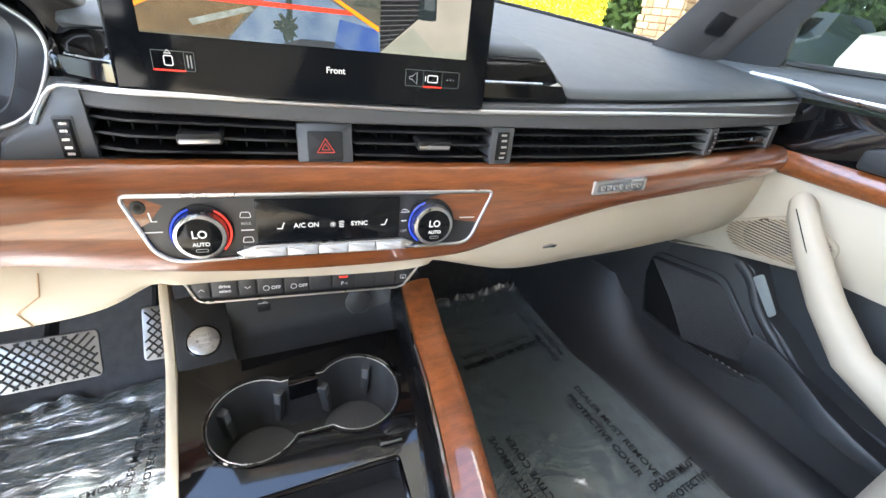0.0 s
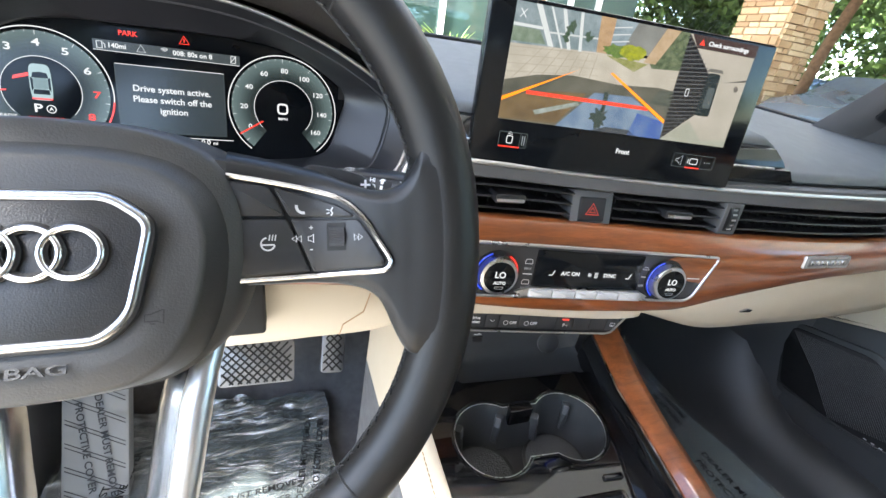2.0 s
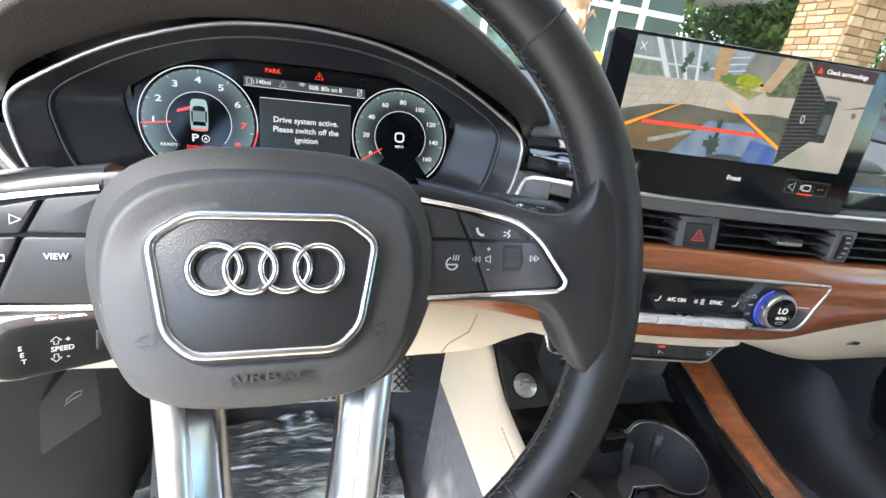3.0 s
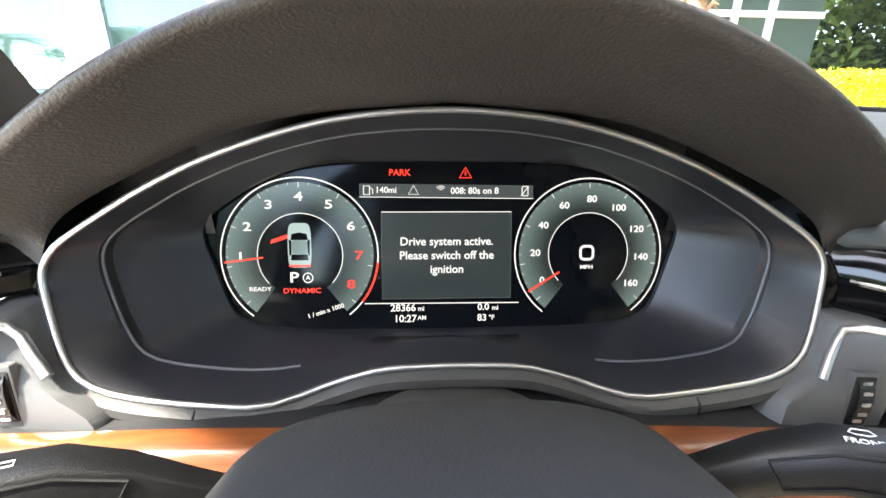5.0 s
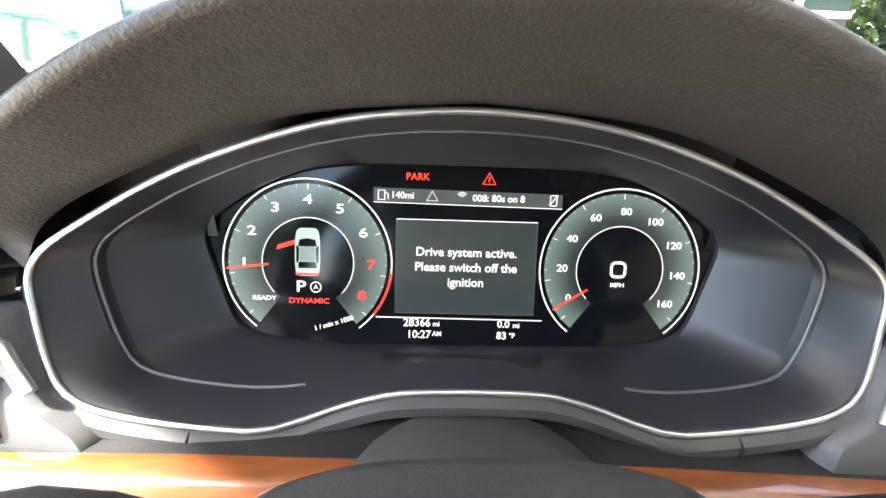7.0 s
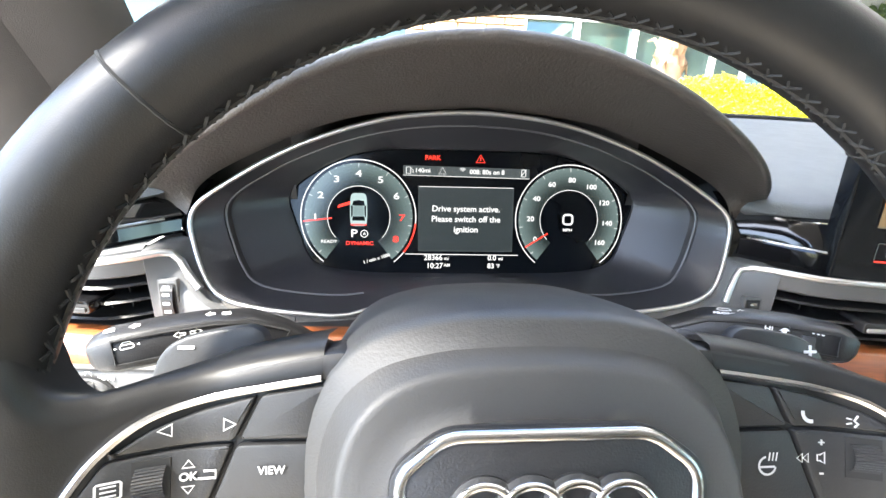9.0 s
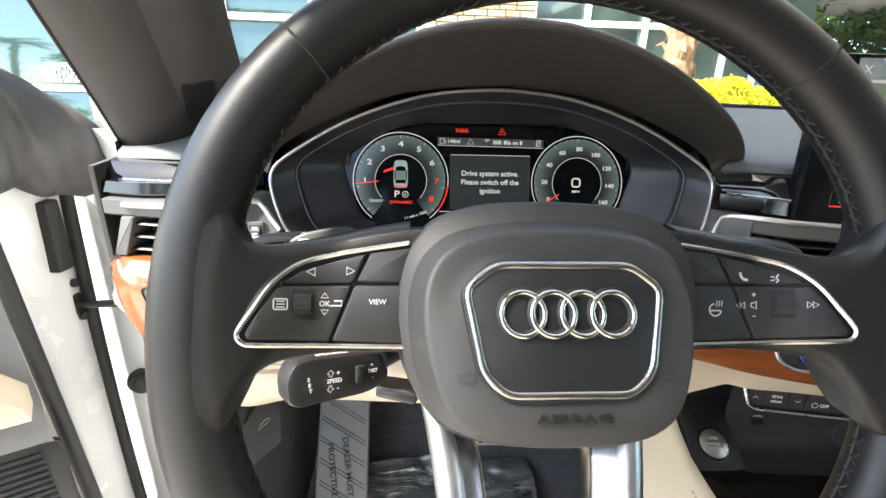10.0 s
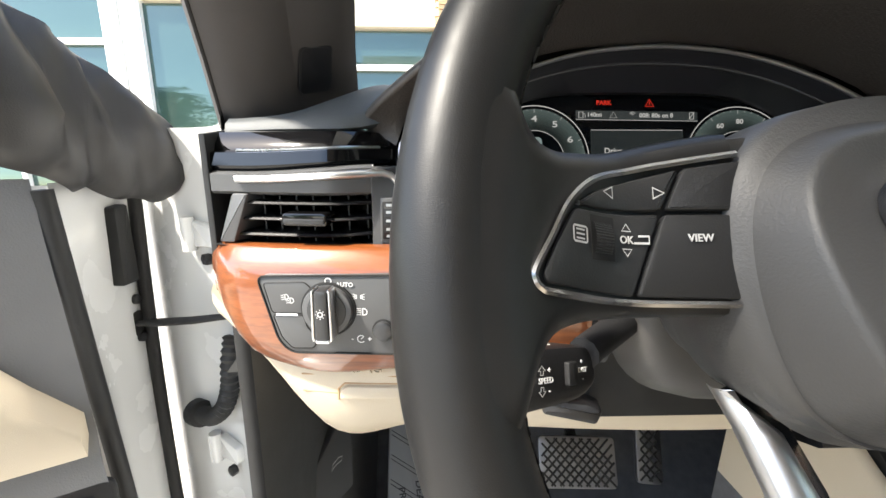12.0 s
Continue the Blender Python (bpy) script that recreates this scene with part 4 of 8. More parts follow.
poly("car_picture_light", rrect(.0125, .0012, .0004, 2), at(car_m, 0, -.0115, .0004), RED_GLOW, cluster)
poly("open_door_picture", [(-.0068, .0045), (-.0165, .0015), (-.0158, .004), (-.0068, .007)], at(car_m, 0, 0, .0003), RED_GLOW, cluster)
stroke("speed_digit", rrect(.0077, .0079, .0026, 5), .0015, at(ms, -.0010, .0003, .0006), WHITE_GLOW, cluster, closed=True)
writing("speed_unit", "MPH", .0033, at(ms, -.0010, -.0084, .0006), WHITE_GLOW, cluster, wide=1.2)
# middle window
wx, wy0, wy1 = .0385, CV(.7415), CV(.7915)
poly("message_window", [(-wx, wy0), (wx, wy0), (wx, wy1), (-wx, wy1)], at(CLU, 0, 0, .0004), glow("message window light", (.10, .13, .14), .15), cluster, .0001)
stroke("window_line", [(-wx, wy1), (wx, wy1)], .0005, UP, WHITE_GLOW, cluster)
stroke("window_line", [(-wx, wy1), (-wx, wy0), (wx, wy0), (wx, wy1)], .0003, UP, GREY_GLOW, cluster)
for i, t in enumerate(("Drive system active.", "Please switch off the", "ignition")):
    writing("message_text", t, .0068, at(CLU, .0, CV(.7745) - .0083 * i, .0007), WHITE_GLOW, cluster)
writing("park_lamp", "PARK", .0052, at(CLU, -.0275, CV(.8135), .0007), RED_GLOW, cluster)
wm = at(CLU, .011, CV(.8135), .0007)
stroke("warning_sign", [(-.0035, -.0028), (.0035, -.0028), (0, .0033)], .0009, wm, RED_GLOW, cluster, closed=True)
stroke("warning_sign", [(0, -.0015), (0, .0012)], .0008, wm, RED_GLOW, cluster)
bar0, bar1 = CV(.8000), CV(.8075)
poly("status_bar", [(-.051, bar0), (.0515, bar0 - .001), (.0515, bar1 - .001), (-.051, bar1)], at(CLU, 0, 0, .0004), glow("status bar light", (.2, .24, .25), .16), cluster, .0001)
stroke("status_line", [(-.051, bar0), (.0515, bar0 - .001)], .0004, UP, WHITE_GLOW, cluster)
by = (bar0 + bar1) / 2
stroke("fuel_mark", [(-.0485, by - .0025), (-.0485, by + .0025), (-.045, by + .0025), (-.045, by - .0025)], .0006, UP, WHITE_GLOW, cluster, closed=True)
stroke("fuel_mark", [(-.0445, by + .0015), (-.0432, by + .0005), (-.0432, by - .0022)], .0005, UP, WHITE_GLOW, cluster)
writing("range_text", "140mi", .0050, at(CLU, -.0355, by, .0007), WHITE_GLOW, cluster)
stroke("small_warning", [(-.0225, by - .0024), (-.0165, by - .0024), (-.0195, by + .0028)], .0005, UP, WHITE_GLOW, cluster, closed=True)
writing("radio_text", "008: 80s on 8", .0052, at(CLU, .0165, by - .0004, .0007), WHITE_GLOW, cluster)
for r in (.0012, .0022, .0032):
    stroke("radio_mark", arc(-.0035, by - .0006, r, 140, 40, 8), .0004, UP, WHITE_GLOW, cluster)
stroke("phone_mark", rrect(.0035, .0055, .0004, 1), .0005, at(CLU, .0465, by - .0005, .0007), WHITE_GLOW, cluster, closed=True)
stroke("phone_mark", [(.0442, by - .0032), (.0488, by + .0025)], .0005, UP, WHITE_GLOW, cluster)
stroke("foot_line", [(-.049, CV(.7390)), (.0435, CV(.7385))], .0006, UP, WHITE_GLOW, cluster)
writing("odometer", "28366", .0061, at(CLU, -.0262, CV(.7361), .0007), WHITE_GLOW, cluster)
writing("odometer_unit", "mi", .0040, at(CLU, -.0155, CV(.7356), .0007), WHITE_GLOW, cluster)
writing("clock", "10:27", .0061, at(CLU, -.0250, CV(.7297), .0007), WHITE_GLOW, cluster)
writing("clock_half", "AM", .0036, at(CLU, -.0150, CV(.7302), .0007), WHITE_GLOW, cluster)
writing("trip_meter", "0.0", .0058, at(CLU, .0220, CV(.7361), .0007), WHITE_GLOW, cluster)
writing("trip_unit", "mi", .0040, at(CLU, .0292, CV(.7356), .0007), WHITE_GLOW, cluster)
writing("thermometer", "83", .0058, at(CLU, .0212, CV(.7297), .0007), WHITE_GLOW, cluster)
writing("thermometer_unit", "°F", .0040, at(CLU, .0270, CV(.7298), .0007), WHITE_GLOW, cluster)

# hood above the cluster
half_x = curve_of([0, .15, .3, .47, .62, .79, .92, 1.0], [0, .034, .067, .105, .140, .178, .206, .222])
half_z = curve_of([0, .15, .3, .47, .62, .79, .92, 1.0], [.8915, .8888, .8818, .8675, .8490, .8265, .8080, .7960])
bez_x = curve_of([0, .28, .56, .8, 1.0], [0, .085, .155, .187, .196])
bez_z = curve_of([0, .28, .56, .8, 1.0], [.853, .844, .817, .797, .778])
rows = []
for i in range(81):
    u = (i - 40) / 40
    sg, q = (1 if u >= 0 else -1), abs(u)
    hx, hz, bx, bzz = sg * half_x(q), half_z(q), sg * bez_x(q), bez_z(q)
    fy = .597 + .058 * min(1, max(0, (.875 - hz) / .077)) ** 2.4
    by = CL_Y(bzz) + .002
    r = [(bx, by, bzz)]
    for f in (.2, .4, .6, .8, .95):
        r.append((bx + (hx - bx) * f, by + (fy - by) * f + .010 * f * (1 - f), bzz + (hz - .005 - bzz) * f + .004 * f * (1 - f)))
    r += [(hx * .998, fy - .0015, hz - .0045), (hx, fy - .0025, hz - .002), (hx * 1.002, fy - .001, hz), (hx * 1.004, fy + .004, hz + .0018)]
    for dy, k, dz in ((.02, 1.005, .0035), (.05, .998, .002), (.11, .965, -.006), (.19, .92, -.022), (.28, .865, -.042), (.36, .80, -.062)):
        r.append((hx * k, fy + dy, max(.79, hz + dz)))
    rows.append(r)
for sg in (-1, 1):
    loft("hood_return", [[(sg * half_x(q) * .985, .688, half_z(q) - .004), (sg * half_x(q) * .985, .694, .785), (sg * half_x(q) * .985, .70, .745)] for q in steps(.60, 1.0, 12)], PLASTIC_SOFT, dashboard, sharp=60)
loft("cluster_hood", rows, HOOD_LEATHER, dashboard, label="black grained leather hood over the instruments", sharp=70)

SHROUD = material("grey shroud plastic", (.055, .052, .049), .48, grain=.2, grain_scale=1400)
# lower shroud of the cluster, with two seams
low_line = sorted((x, z) for x, z in bz if z < .742)
rows = []
for x in steps(-.187, .187, 90):
    zb = float(np.interp(x, [q[0] for q in low_line], [q[1] for q in low_line]))
    y0 = CL_Y(zb, x)
    rows.append([(x, y0 + .004, zb), (x, y0 - .0015, zb - .0018), (x, y0 - .0050, zb - .0045), (x, y0 - .0055, zb - .0085), (x, y0 - .0040, zb - .0103), (x, y0 + .002, zb - .0112), (x, y0 + .03, zb - .0115)])
loft("lower_shroud", rows, SHROUD, dashboard, sharp=45)
for x in (-.122, .122):
    tube("shroud_seam", [(x, CL_Y(.7168, x) - .0012, .7148), (x, CL_Y(.7168, x) - .0050, .7122), (x, CL_Y(.7168, x) - .0055, .7082), (x, CL_Y(.7168, x) - .004, .7064)], .0009, BLACK, dashboard, n=5)

# solid black block that stands for the shaded gap round the column
slab("column_opening", round_poly([(-.0695, .60), (.066, .60), (.066, .7075), (-.0695, .7075)], .004), .05, frame_of((0, .5860, 0), (1, 0, 0), (0, 0, 1)), BLACK, dashboard, .002, label="black block for the shaded gap round the steering column")

# ---- steering wheel ----
WHEEL = frame_of((-.007, .4535, .742), (1, 0, 0), (0, math.sin(radians(20)), math.cos(radians(20))))
wheel = thing("steering_wheel", "black leather steering wheel with stitched rim and chrome emblem", "steering wheel", at=WHEEL)
R_RIM, R_TUBE = .1687, .0151
CREST = R_TUBE * .975
RIM_X = .0047  # the rim sits a little to the right of the pad


def rim_point(a, b, swell=0.0):
    """A point on the rim: a round the wheel (0 at the right, degrees), b round the tube (0 outward, 90 to the driver)."""
    a_, b_ = radians(a), radians(b)
    side = min(abs(((a + 180) % 360) - 180), 180 - abs(((a + 180) % 360) - 180))
    k = 1 + .10 * math.exp(-(side / 22) ** 2)
    r = R_RIM - .004 * math.exp(-(side / 22) ** 2) + (R_TUBE * k + swell) * math.cos(b_)
    return Vector((RIM_X + r * math.cos(a_), .985 * r * math.sin(a_), (R_TUBE * .98 + swell) * math.sin(b_)))


rows = [[rim_point(i * 3, j * 360 / 20) for j in range(20)] for i in range(120)]
loft("rim", rows, RIM_LEATHER, wheel, closed=True, ring=True, label="smooth worn black leather rim", sharp=80)
for a in (46, 134, 226, 314):
    tube("rim_seam", [rim_point(a, j * 15, -.0002) for j in range(24)], .0007, THREAD, wheel, closed=True, n=5)
paths = []
for part0, part1 in ((15, 166), (193, 238), (302, 347)):
    tube("rim_joint", [rim_point(a, 187, .0001) for a in steps(part0, part1, int((part1 - part0) / 3))], .0006, BLACK, wheel, n=4)
    for k in range(int((part1 - part0) / 2.9)):
        a = part0 + 2.9 * k
        paths.append([rim_point(a + 2.3 * f, 173 + 20 * f, .0001 + .0003 * math.sin(f * math.pi)) for f in (0, .25, .5, .75, 1)])
        paths.append([rim_point(a + 2.0 * f, 193 - 20 * f, .0001) for f in (0, .5, 1)])
tagged(many_tubes("rim_stitching", paths, .00055, THREAD, wheel, label="black cross stitching along the inner rim"), kind="stuff").data.name = "stitching"

LEAN = lambda v: .0012 - .17 * v  # the pad leans back more than the rim
PAD = [(0, .0545), (.030, .053), (.0515, .0468), (.064, .0345), (.0688, .018), (.069, .002), (.066, -.0175), (.0605, -.034), (.0535, -.0455), (.040, -.0535), (.020, -.0563), (0, -.0568)]
PAD = PAD + [(-u, v) for u, v in PAD[-2:0:-1]]
PAD = round_poly(PAD[::-1], .02, 3)
rings = [(-.0030, -.0200), (-.0010, -.0140), (.0008, -.0095), (.0030, -.0050), (.0062, .0015), (.0090, .0072), (.0098, .0086), (.0108, .0093), (.0120, .0096), (.0165, .0102), (.0220, .0112)]
rows = [[Vector((x * (1 - d / .069), y * (1 - (1.25 if y > 0 else .95) * d / .0555), w + LEAN(y) * smooth01(w, -.02, .006))) for x, y in PAD] for d, w in rings]
for f, w in ((.52, .0124), (.35, .0132), (.15, .0135)):
    rows.append([Vector((x * f, y * f, w + LEAN(y * f))) for x, y in PAD])
loft("airbag_pad", rows, PAD_LEATHER, wheel, closed=True, caps=True, label="black grained airbag cover", sharp=80)
SHIELD = round_poly([(.0288, .0263), (-.0288, .0263), (-.0417, .0168), (-.0350, -.0172), (-.0259, -.0258), (.0259, -.0258), (.0350, -.0172), (.0417, .0168)], .005, 4)
tube("emblem_frame", [(x, y, .0150 + LEAN(y)) for x, y in SHIELD], .0020, FRAME_METAL, wheel, closed=True, n=10, up=(0, 0, 1), label="satin chrome emblem frame")
tube("emblem_gap", [(x, y, .0135 + LEAN(y)) for x, y in offset(SHIELD[::-1], -.0022)], .0010, BLACK, wheel, closed=True, n=6, up=(0, 0, 1))
TILT_PAD = Matrix.Rotation(-math.atan(.17), 4, "X")
slab("emblem_plate", offset(SHIELD[::-1], .003), .004, Matrix.Translation((0, 0, .0158)) @ Matrix.Translation((0, 0, .0012)) @ TILT_PAD, PLASTIC, wheel, .0006)
for i in range(4):
    c = (-.01875 + .0125 * i, .0065)
    tube("emblem_ring", [(x, y, .0176 + .0006 * (i % 2) + LEAN(y)) for x, y in arc(*c, .0089, 0, 354, 48)], .00125, CHROME, wheel, closed=True, n=8, label="chrome ring")
    tube("emblem_ring_seat", [(x, y, .0160 + LEAN(y)) for x, y in arc(*c, .0089, 0, 354, 40)], .0022, PLASTIC_SOFT, wheel, closed=True, n=6)
# embossed marks in darker leather, which paints in their shaded edges
writing("airbag_mark", "AIRBAG", .0052, Matrix.Translation((.0010, -.0345, .0232)) @ Matrix.Rotation(radians(-24), 4, "X"), LEATHER, wheel, .0004, wide=1.75, label="embossed lettering darkened for its shaded edges")
for s in (-1, 1):
    hm = Matrix.Translation((s * .0425, -.0190, .0186)) @ Matrix.Rotation(radians(-16), 4, "X") @ Matrix.Rotation(radians(s * 10), 4, "Y") @ Matrix.Diagonal((.72, .72, 1, 1))
    stroke("horn_mark", [(-.0042, -.0022), (-.0042, .0014), (-.0020, .0014), (.0035, .0036), (.0042, .0036), (.0042, -.0036), (.0010, -.0022)], .0007, hm, LEATHER, wheel, closed=True)
    stroke("horn_mark", [(-.0020, -.0022), (-.0014, -.0036), (.0004, -.0036)], .0006, hm, LEATHER, wheel)


KW = -.0055  # the keys lie a little behind the rim's middle


def spoke(sign):
    """One side spoke with its keys, drawn for the left and turned over for the right."""
    f = (lambda u, v, w=0.0: (sign * u, v, w))
    body = [(-.055, .0452), (-.068, .0438), (-.090, .0402), (-.112, .0345), (-.120, .0310), (-.128, .022), (-.138, 0), (-.135, -.0115), (-.128, -.0130), (-.055, -.0145)]
    slab("spoke", round_poly([f(*p)[:2] for p in body], .006, 4), .018, Matrix.Translation((0, 0, KW - .002)), LEATHER, wheel, .004)
    line = [(-.066, .0365), (-.084, .0338), (-.101, .0307), (-.116, .0260), (-.1275, .0170), (-.1355, .0055), (-.1412, -.0030), (-.1418, -.0062), (-.1395, -.0088), (-.134, -.0098), (-.104, -.0112), (-.068, -.0120)]
    tube("spoke_line", soft_path([f(u, v, KW + .0002) for u, v in line], 5), .0012, FRAME_METAL, wheel, n=6, up=(0, 0, 1), label="satin chrome line")
    keys = [
        [(-.0640, .0343), (-.0840, .0315), (-.0905, .0180), (-.0640, .0180)],
        [(-.0857, .0312), (-.101, .0275), (-.115, .0228), (-.1245, .0170), (-.1248, .0168), (-.0922, .0178)],
        [(-.0640, .0165), (-.0912, .0165), (-.1015, -.0092), (-.0640, -.0105)],
        [(-.0928, .0165), (-.1255, .0155), (-.1338, .0040), (-.1390, -.0048), (-.1380, -.0072), (-.1030, -.0094)],
    ]
    for kk in keys:
        slab("key", round_poly([f(*p)[:2] for p in kk], .0016, 3), .006, Matrix.Translation((0, 0, KW + .0010)), KEY_BLACK, wheel, .0009)
    rows = []
    for i in range(33):
        g = radians(-62 + 124 * i / 32)
        r = .0066 if i % 2 else .0063
        rows.append([Vector((*f(c, .0078 + r * math.sin(g))[:2], KW + r * math.cos(g) - .0030)) for c in (-.1180, -.1105)])
    loft("roller", rows, PLASTIC_SOFT, wheel, label="ribbed thumb roller", sharp=10)
    poly("roller_slot", [f(*p)[:2] for p in ((-.1190, .0010), (-.1095, .0010), (-.1095, .0145), (-.1190, .0145))], Matrix.Translation((0, 0, KW + .0013)), BLACK, wheel)


spoke(1)
spoke(-1)
KEY = lambda u, v: Matrix.Translation((u, v, KW + .0016))
writing("key_text", "VIEW", .0034, KEY(-.0805, .0088), MARK_KEY, wheel)
writing("key_text", "OK", .0034, KEY(-.1047, .0080), MARK_KEY, wheel)
stroke("key_mark", [(-.0017, 0), (.0017, 0), (0, .0022)], .0005, KEY(-.1047, .0108), MARK_KEY, wheel, closed=True)
stroke("key_mark", [(-.0017, 0), (.0017, 0), (0, -.0022)], .0005, KEY(-.1047, .0052), MARK_KEY, wheel, closed=True)
stroke("key_mark", [(-.0025, -.001), (.0025, -.001), (.0025, .0012), (-.001, .0012)], .0007, KEY(-.0995, .0082), MARK_KEY, wheel)
stroke("key_mark", rrect(.0058, .0046, .0004, 1), .0006, KEY(-.1240, .0078), MARK_KEY, wheel, closed=True)
for i in range(3):
    stroke("key_mark", [(-.0018, -.0013 + .0013 * i), (.0018, -.0013 + .0013 * i)], .0005, KEY(-.1240, .0078), MARK_KEY, wheel)
stroke("key_mark", [(.0018, -.0018), (.0018, .0018), (-.0018, 0)], .0006, KEY(-.1110, .0225), MARK_KEY, wheel, closed=True)
stroke("key_mark", [(-.0018, -.0018), (-.0018, .0018), (.0018, 0)], .0006, KEY(-.0930, .0232), MARK_KEY, wheel, closed=True)
stroke("key_mark", arc(0, 0, .0030, 100, 350, 14), .0007, KEY(.0825, .0050), MARK_KEY, wheel)
stroke("key_mark", [(-.0028, -.0004), (.0028, -.0004)], .0007, KEY(.0825, .0050), MARK_KEY, wheel)
for i in range(3):
    stroke("key_mark", [(.0005 + .0013 * i, .0016), (.0010 + .0013 * i, .0044)], .0005, KEY(.0825, .0050), MARK_KEY, wheel)
stroke("key_mark", arc(.0012, .0012, .0032, 170, 280, 8), .0013, KEY(.0975, .0215), MARK_KEY, wheel)
stroke("key_mark", [(-.0008, -.002), (.0002, -.0008), (-.0008, .0002), (.0002, .002)], .0007, KEY(.1125, .0200), MARK_KEY, wheel)
for k in range(2):
    stroke("key_mark", [(-.0030, -.001 + .002 * k), (-.0014, -.0006 + .0012 * k)], .0005, KEY(.1125, .0200), MARK_KEY, wheel)
writing("key_text", "+", .0038, KEY(.1020, .0122), MARK_KEY, wheel)
writing("key_text", "-", .0046, KEY(.1020, .0022), MARK_KEY, wheel)
for u, s in ((.0962, -1), (.1245, 1)):
    for k in (0, 1):
        stroke("key_mark", [(-.0012 * s + .0022 * k * s, -.0015), (-.0012 * s + .0022 * k * s, .0015), (.0008 * s + .0022 * k * s, 0)], .0005, KEY(u, .0072), MARK_KEY, wheel, closed=True)
stroke("key_mark", [(-.0014, -.001), (-.0004, -.001), (.0010, -.0020), (.0010, .0020), (-.0004, .001), (-.0014, .001)], .0005, KEY(.1020, .0072), MARK_KEY, wheel, closed=True)

# the side spokes rise towards the driver where they meet the rim
for ob in list(wheel.children):
    if ob.name.split(".")[0] in ("spoke", "spoke_line", "key", "roller", "roller_slot", "key_text", "key_mark"):
        bm = bmesh.new()
        bm.from_mesh(ob.data)
        for cx in steps(.098, .158, 11):
            for sg in (-1, 1):
                bmesh.ops.bisect_plane(bm, geom=bm.verts[:] + bm.edges[:] + bm.faces[:], plane_co=(sg * cx, 0, 0), plane_no=(1, 0, 0))
        bm.to_mesh(ob.data)
        bm.free()
        for v in ob.data.vertices:
            e = abs(v.co.x)
            t = smooth01(e, .098, .150)
            v.co.z += -.0050 + .0185 * t
            v.co.x *= 1 - .036 * t
            v.co.y += .0022 * t


def rim_crest(x, v):
    """The rim's middle radius and its tube's half width at the angle of a point."""
    a = math.degrees(math.atan2(abs(v), abs(x - RIM_X)))
    g = math.exp(-(a / 22) ** 2)
    return R_RIM - .004 * g, R_TUBE * (1 + .10 * g)


def spoke_flare(s):
    """The leather that widens from a side spoke into the rim."""
    top = [(.066, .0448), (.076, .0432), (.087, .0412), (.098, .0388), (.108, .0366)]
    # the inner corner is tighter on the right
    top += [(.118, .0332), (.129, .0302), (.1375, .0302), (.1435, .0332), (.1480, .0392), (.1505, .047), (.1525, .055)] if s > 0 else [(.118, .0352), (.127, .0340), (.1335, .0350), (.1375, .0390), (.1405, .046), (.1440, .055), (.149, .060)]
    low = [(.066, -.0146), (.076, -.0146), (.087, -.0146), (.098, -.0146), (.108, -.0148), (.118, -.0153), (.127, -.0172), (.1330, -.0215), (.1370, -.029), (.140, -.037), (.1445, -.046), (.150, -.050)]
    for line in (top, low):
        y = line[-1][1] * 1.03
        rc = rim_crest(s * .155, y)[0]
        line.append((math.sqrt(rc ** 2 - y * y) + s * RIM_X, y))
    top, low = (soft_path([(u, v, 0) for u, v in line], 3) for line in (top, low))
    grid = []
    for i in range(-2, 27):
        f = min(1, max(0, i / 24))
        skirt = (-i if i < 0 else i - 24 if i > 24 else 0)
        row = []
        for a, b in zip(low, top):
            u, v = a[0] + (b[0] - a[0]) * f, a[1] + (b[1] - a[1]) * f
            r = math.hypot(s * u - RIM_X, v / .985)
            z = KW - .0067 + .0185 * smooth01(u * 1.03, .098, .150)
            rc, half = rim_crest(s * u, v)
            z += (CREST - z) * smooth01(r, rc - .0325, rc)
            crest = CREST * math.sqrt(max(0, 1 - ((r - rc) / half) ** 2)) - .0004
            z += (crest - z) * smooth01(r, rc - .014, rc - .003)
            edge = smooth01(abs(2 * f - 1), .55, .96) * smooth01(r, rc - half + .001, rc - half + .008)
            z += (crest - z) * edge
            z -= .0024 * smooth01(abs(2 * f - 1), .82, 1)
            near = (1 - smooth01(u, .100, .130)) if f > .5 else 0  # the upper edge rolls back over the spoke
            v += ((.0012 + .0020 * near, -.0012)[f < .5] * (skirt == 1)) - ((.004 - .0060 * near, -.004)[f < .5] * (skirt == 2))
            row.append(Vector((s * u, v, z - (0, .003 + .005 * near, .020 + .008 * near)[skirt])))
        grid.append(row)
    loft("spoke_flare", grid if s > 0 else grid[::-1], RIM_LEATHER, wheel, label="black leather flare into the rim", sharp=80)


spoke_flare(-1)
spoke_flare(1)

# lower double spoke: two silver legs; darker chrome paints the inner faces' dark reflection
for s in (-1, 1):
    leg, face = [], []
    for v, uo, ui, w0 in ((-.0425, .0608, .0595, -.0360), (-.0480, .0595, .0520, -.0330), (-.056, .0575, .0440, -.0290), (-.0757, .0537, .0390, -.0214), (-.100, .0500, .0360, -.0150), (-.130, .0450, .0320, -.0080), (-.162, .040, .028, -.0020)):
        leg.append([Vector((s * q, v, w0 + w)) for q, w in ((uo - .003, -.012), (uo - .0005, -.006), (uo + .0003, -.003), (uo - .0015, .0005), (uo - .004, .0020), ((uo + ui) / 2, .0028), (ui + .003, .0020), (ui + .001, .0005), (ui, -.0015))])
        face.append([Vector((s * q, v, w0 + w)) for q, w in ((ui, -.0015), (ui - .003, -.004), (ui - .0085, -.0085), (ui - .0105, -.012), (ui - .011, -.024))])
    loft("lower_spoke", leg, TRIM_CHROME, wheel, label="satin aluminium lower spoke", sharp=70)
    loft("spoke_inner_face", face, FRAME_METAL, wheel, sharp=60)
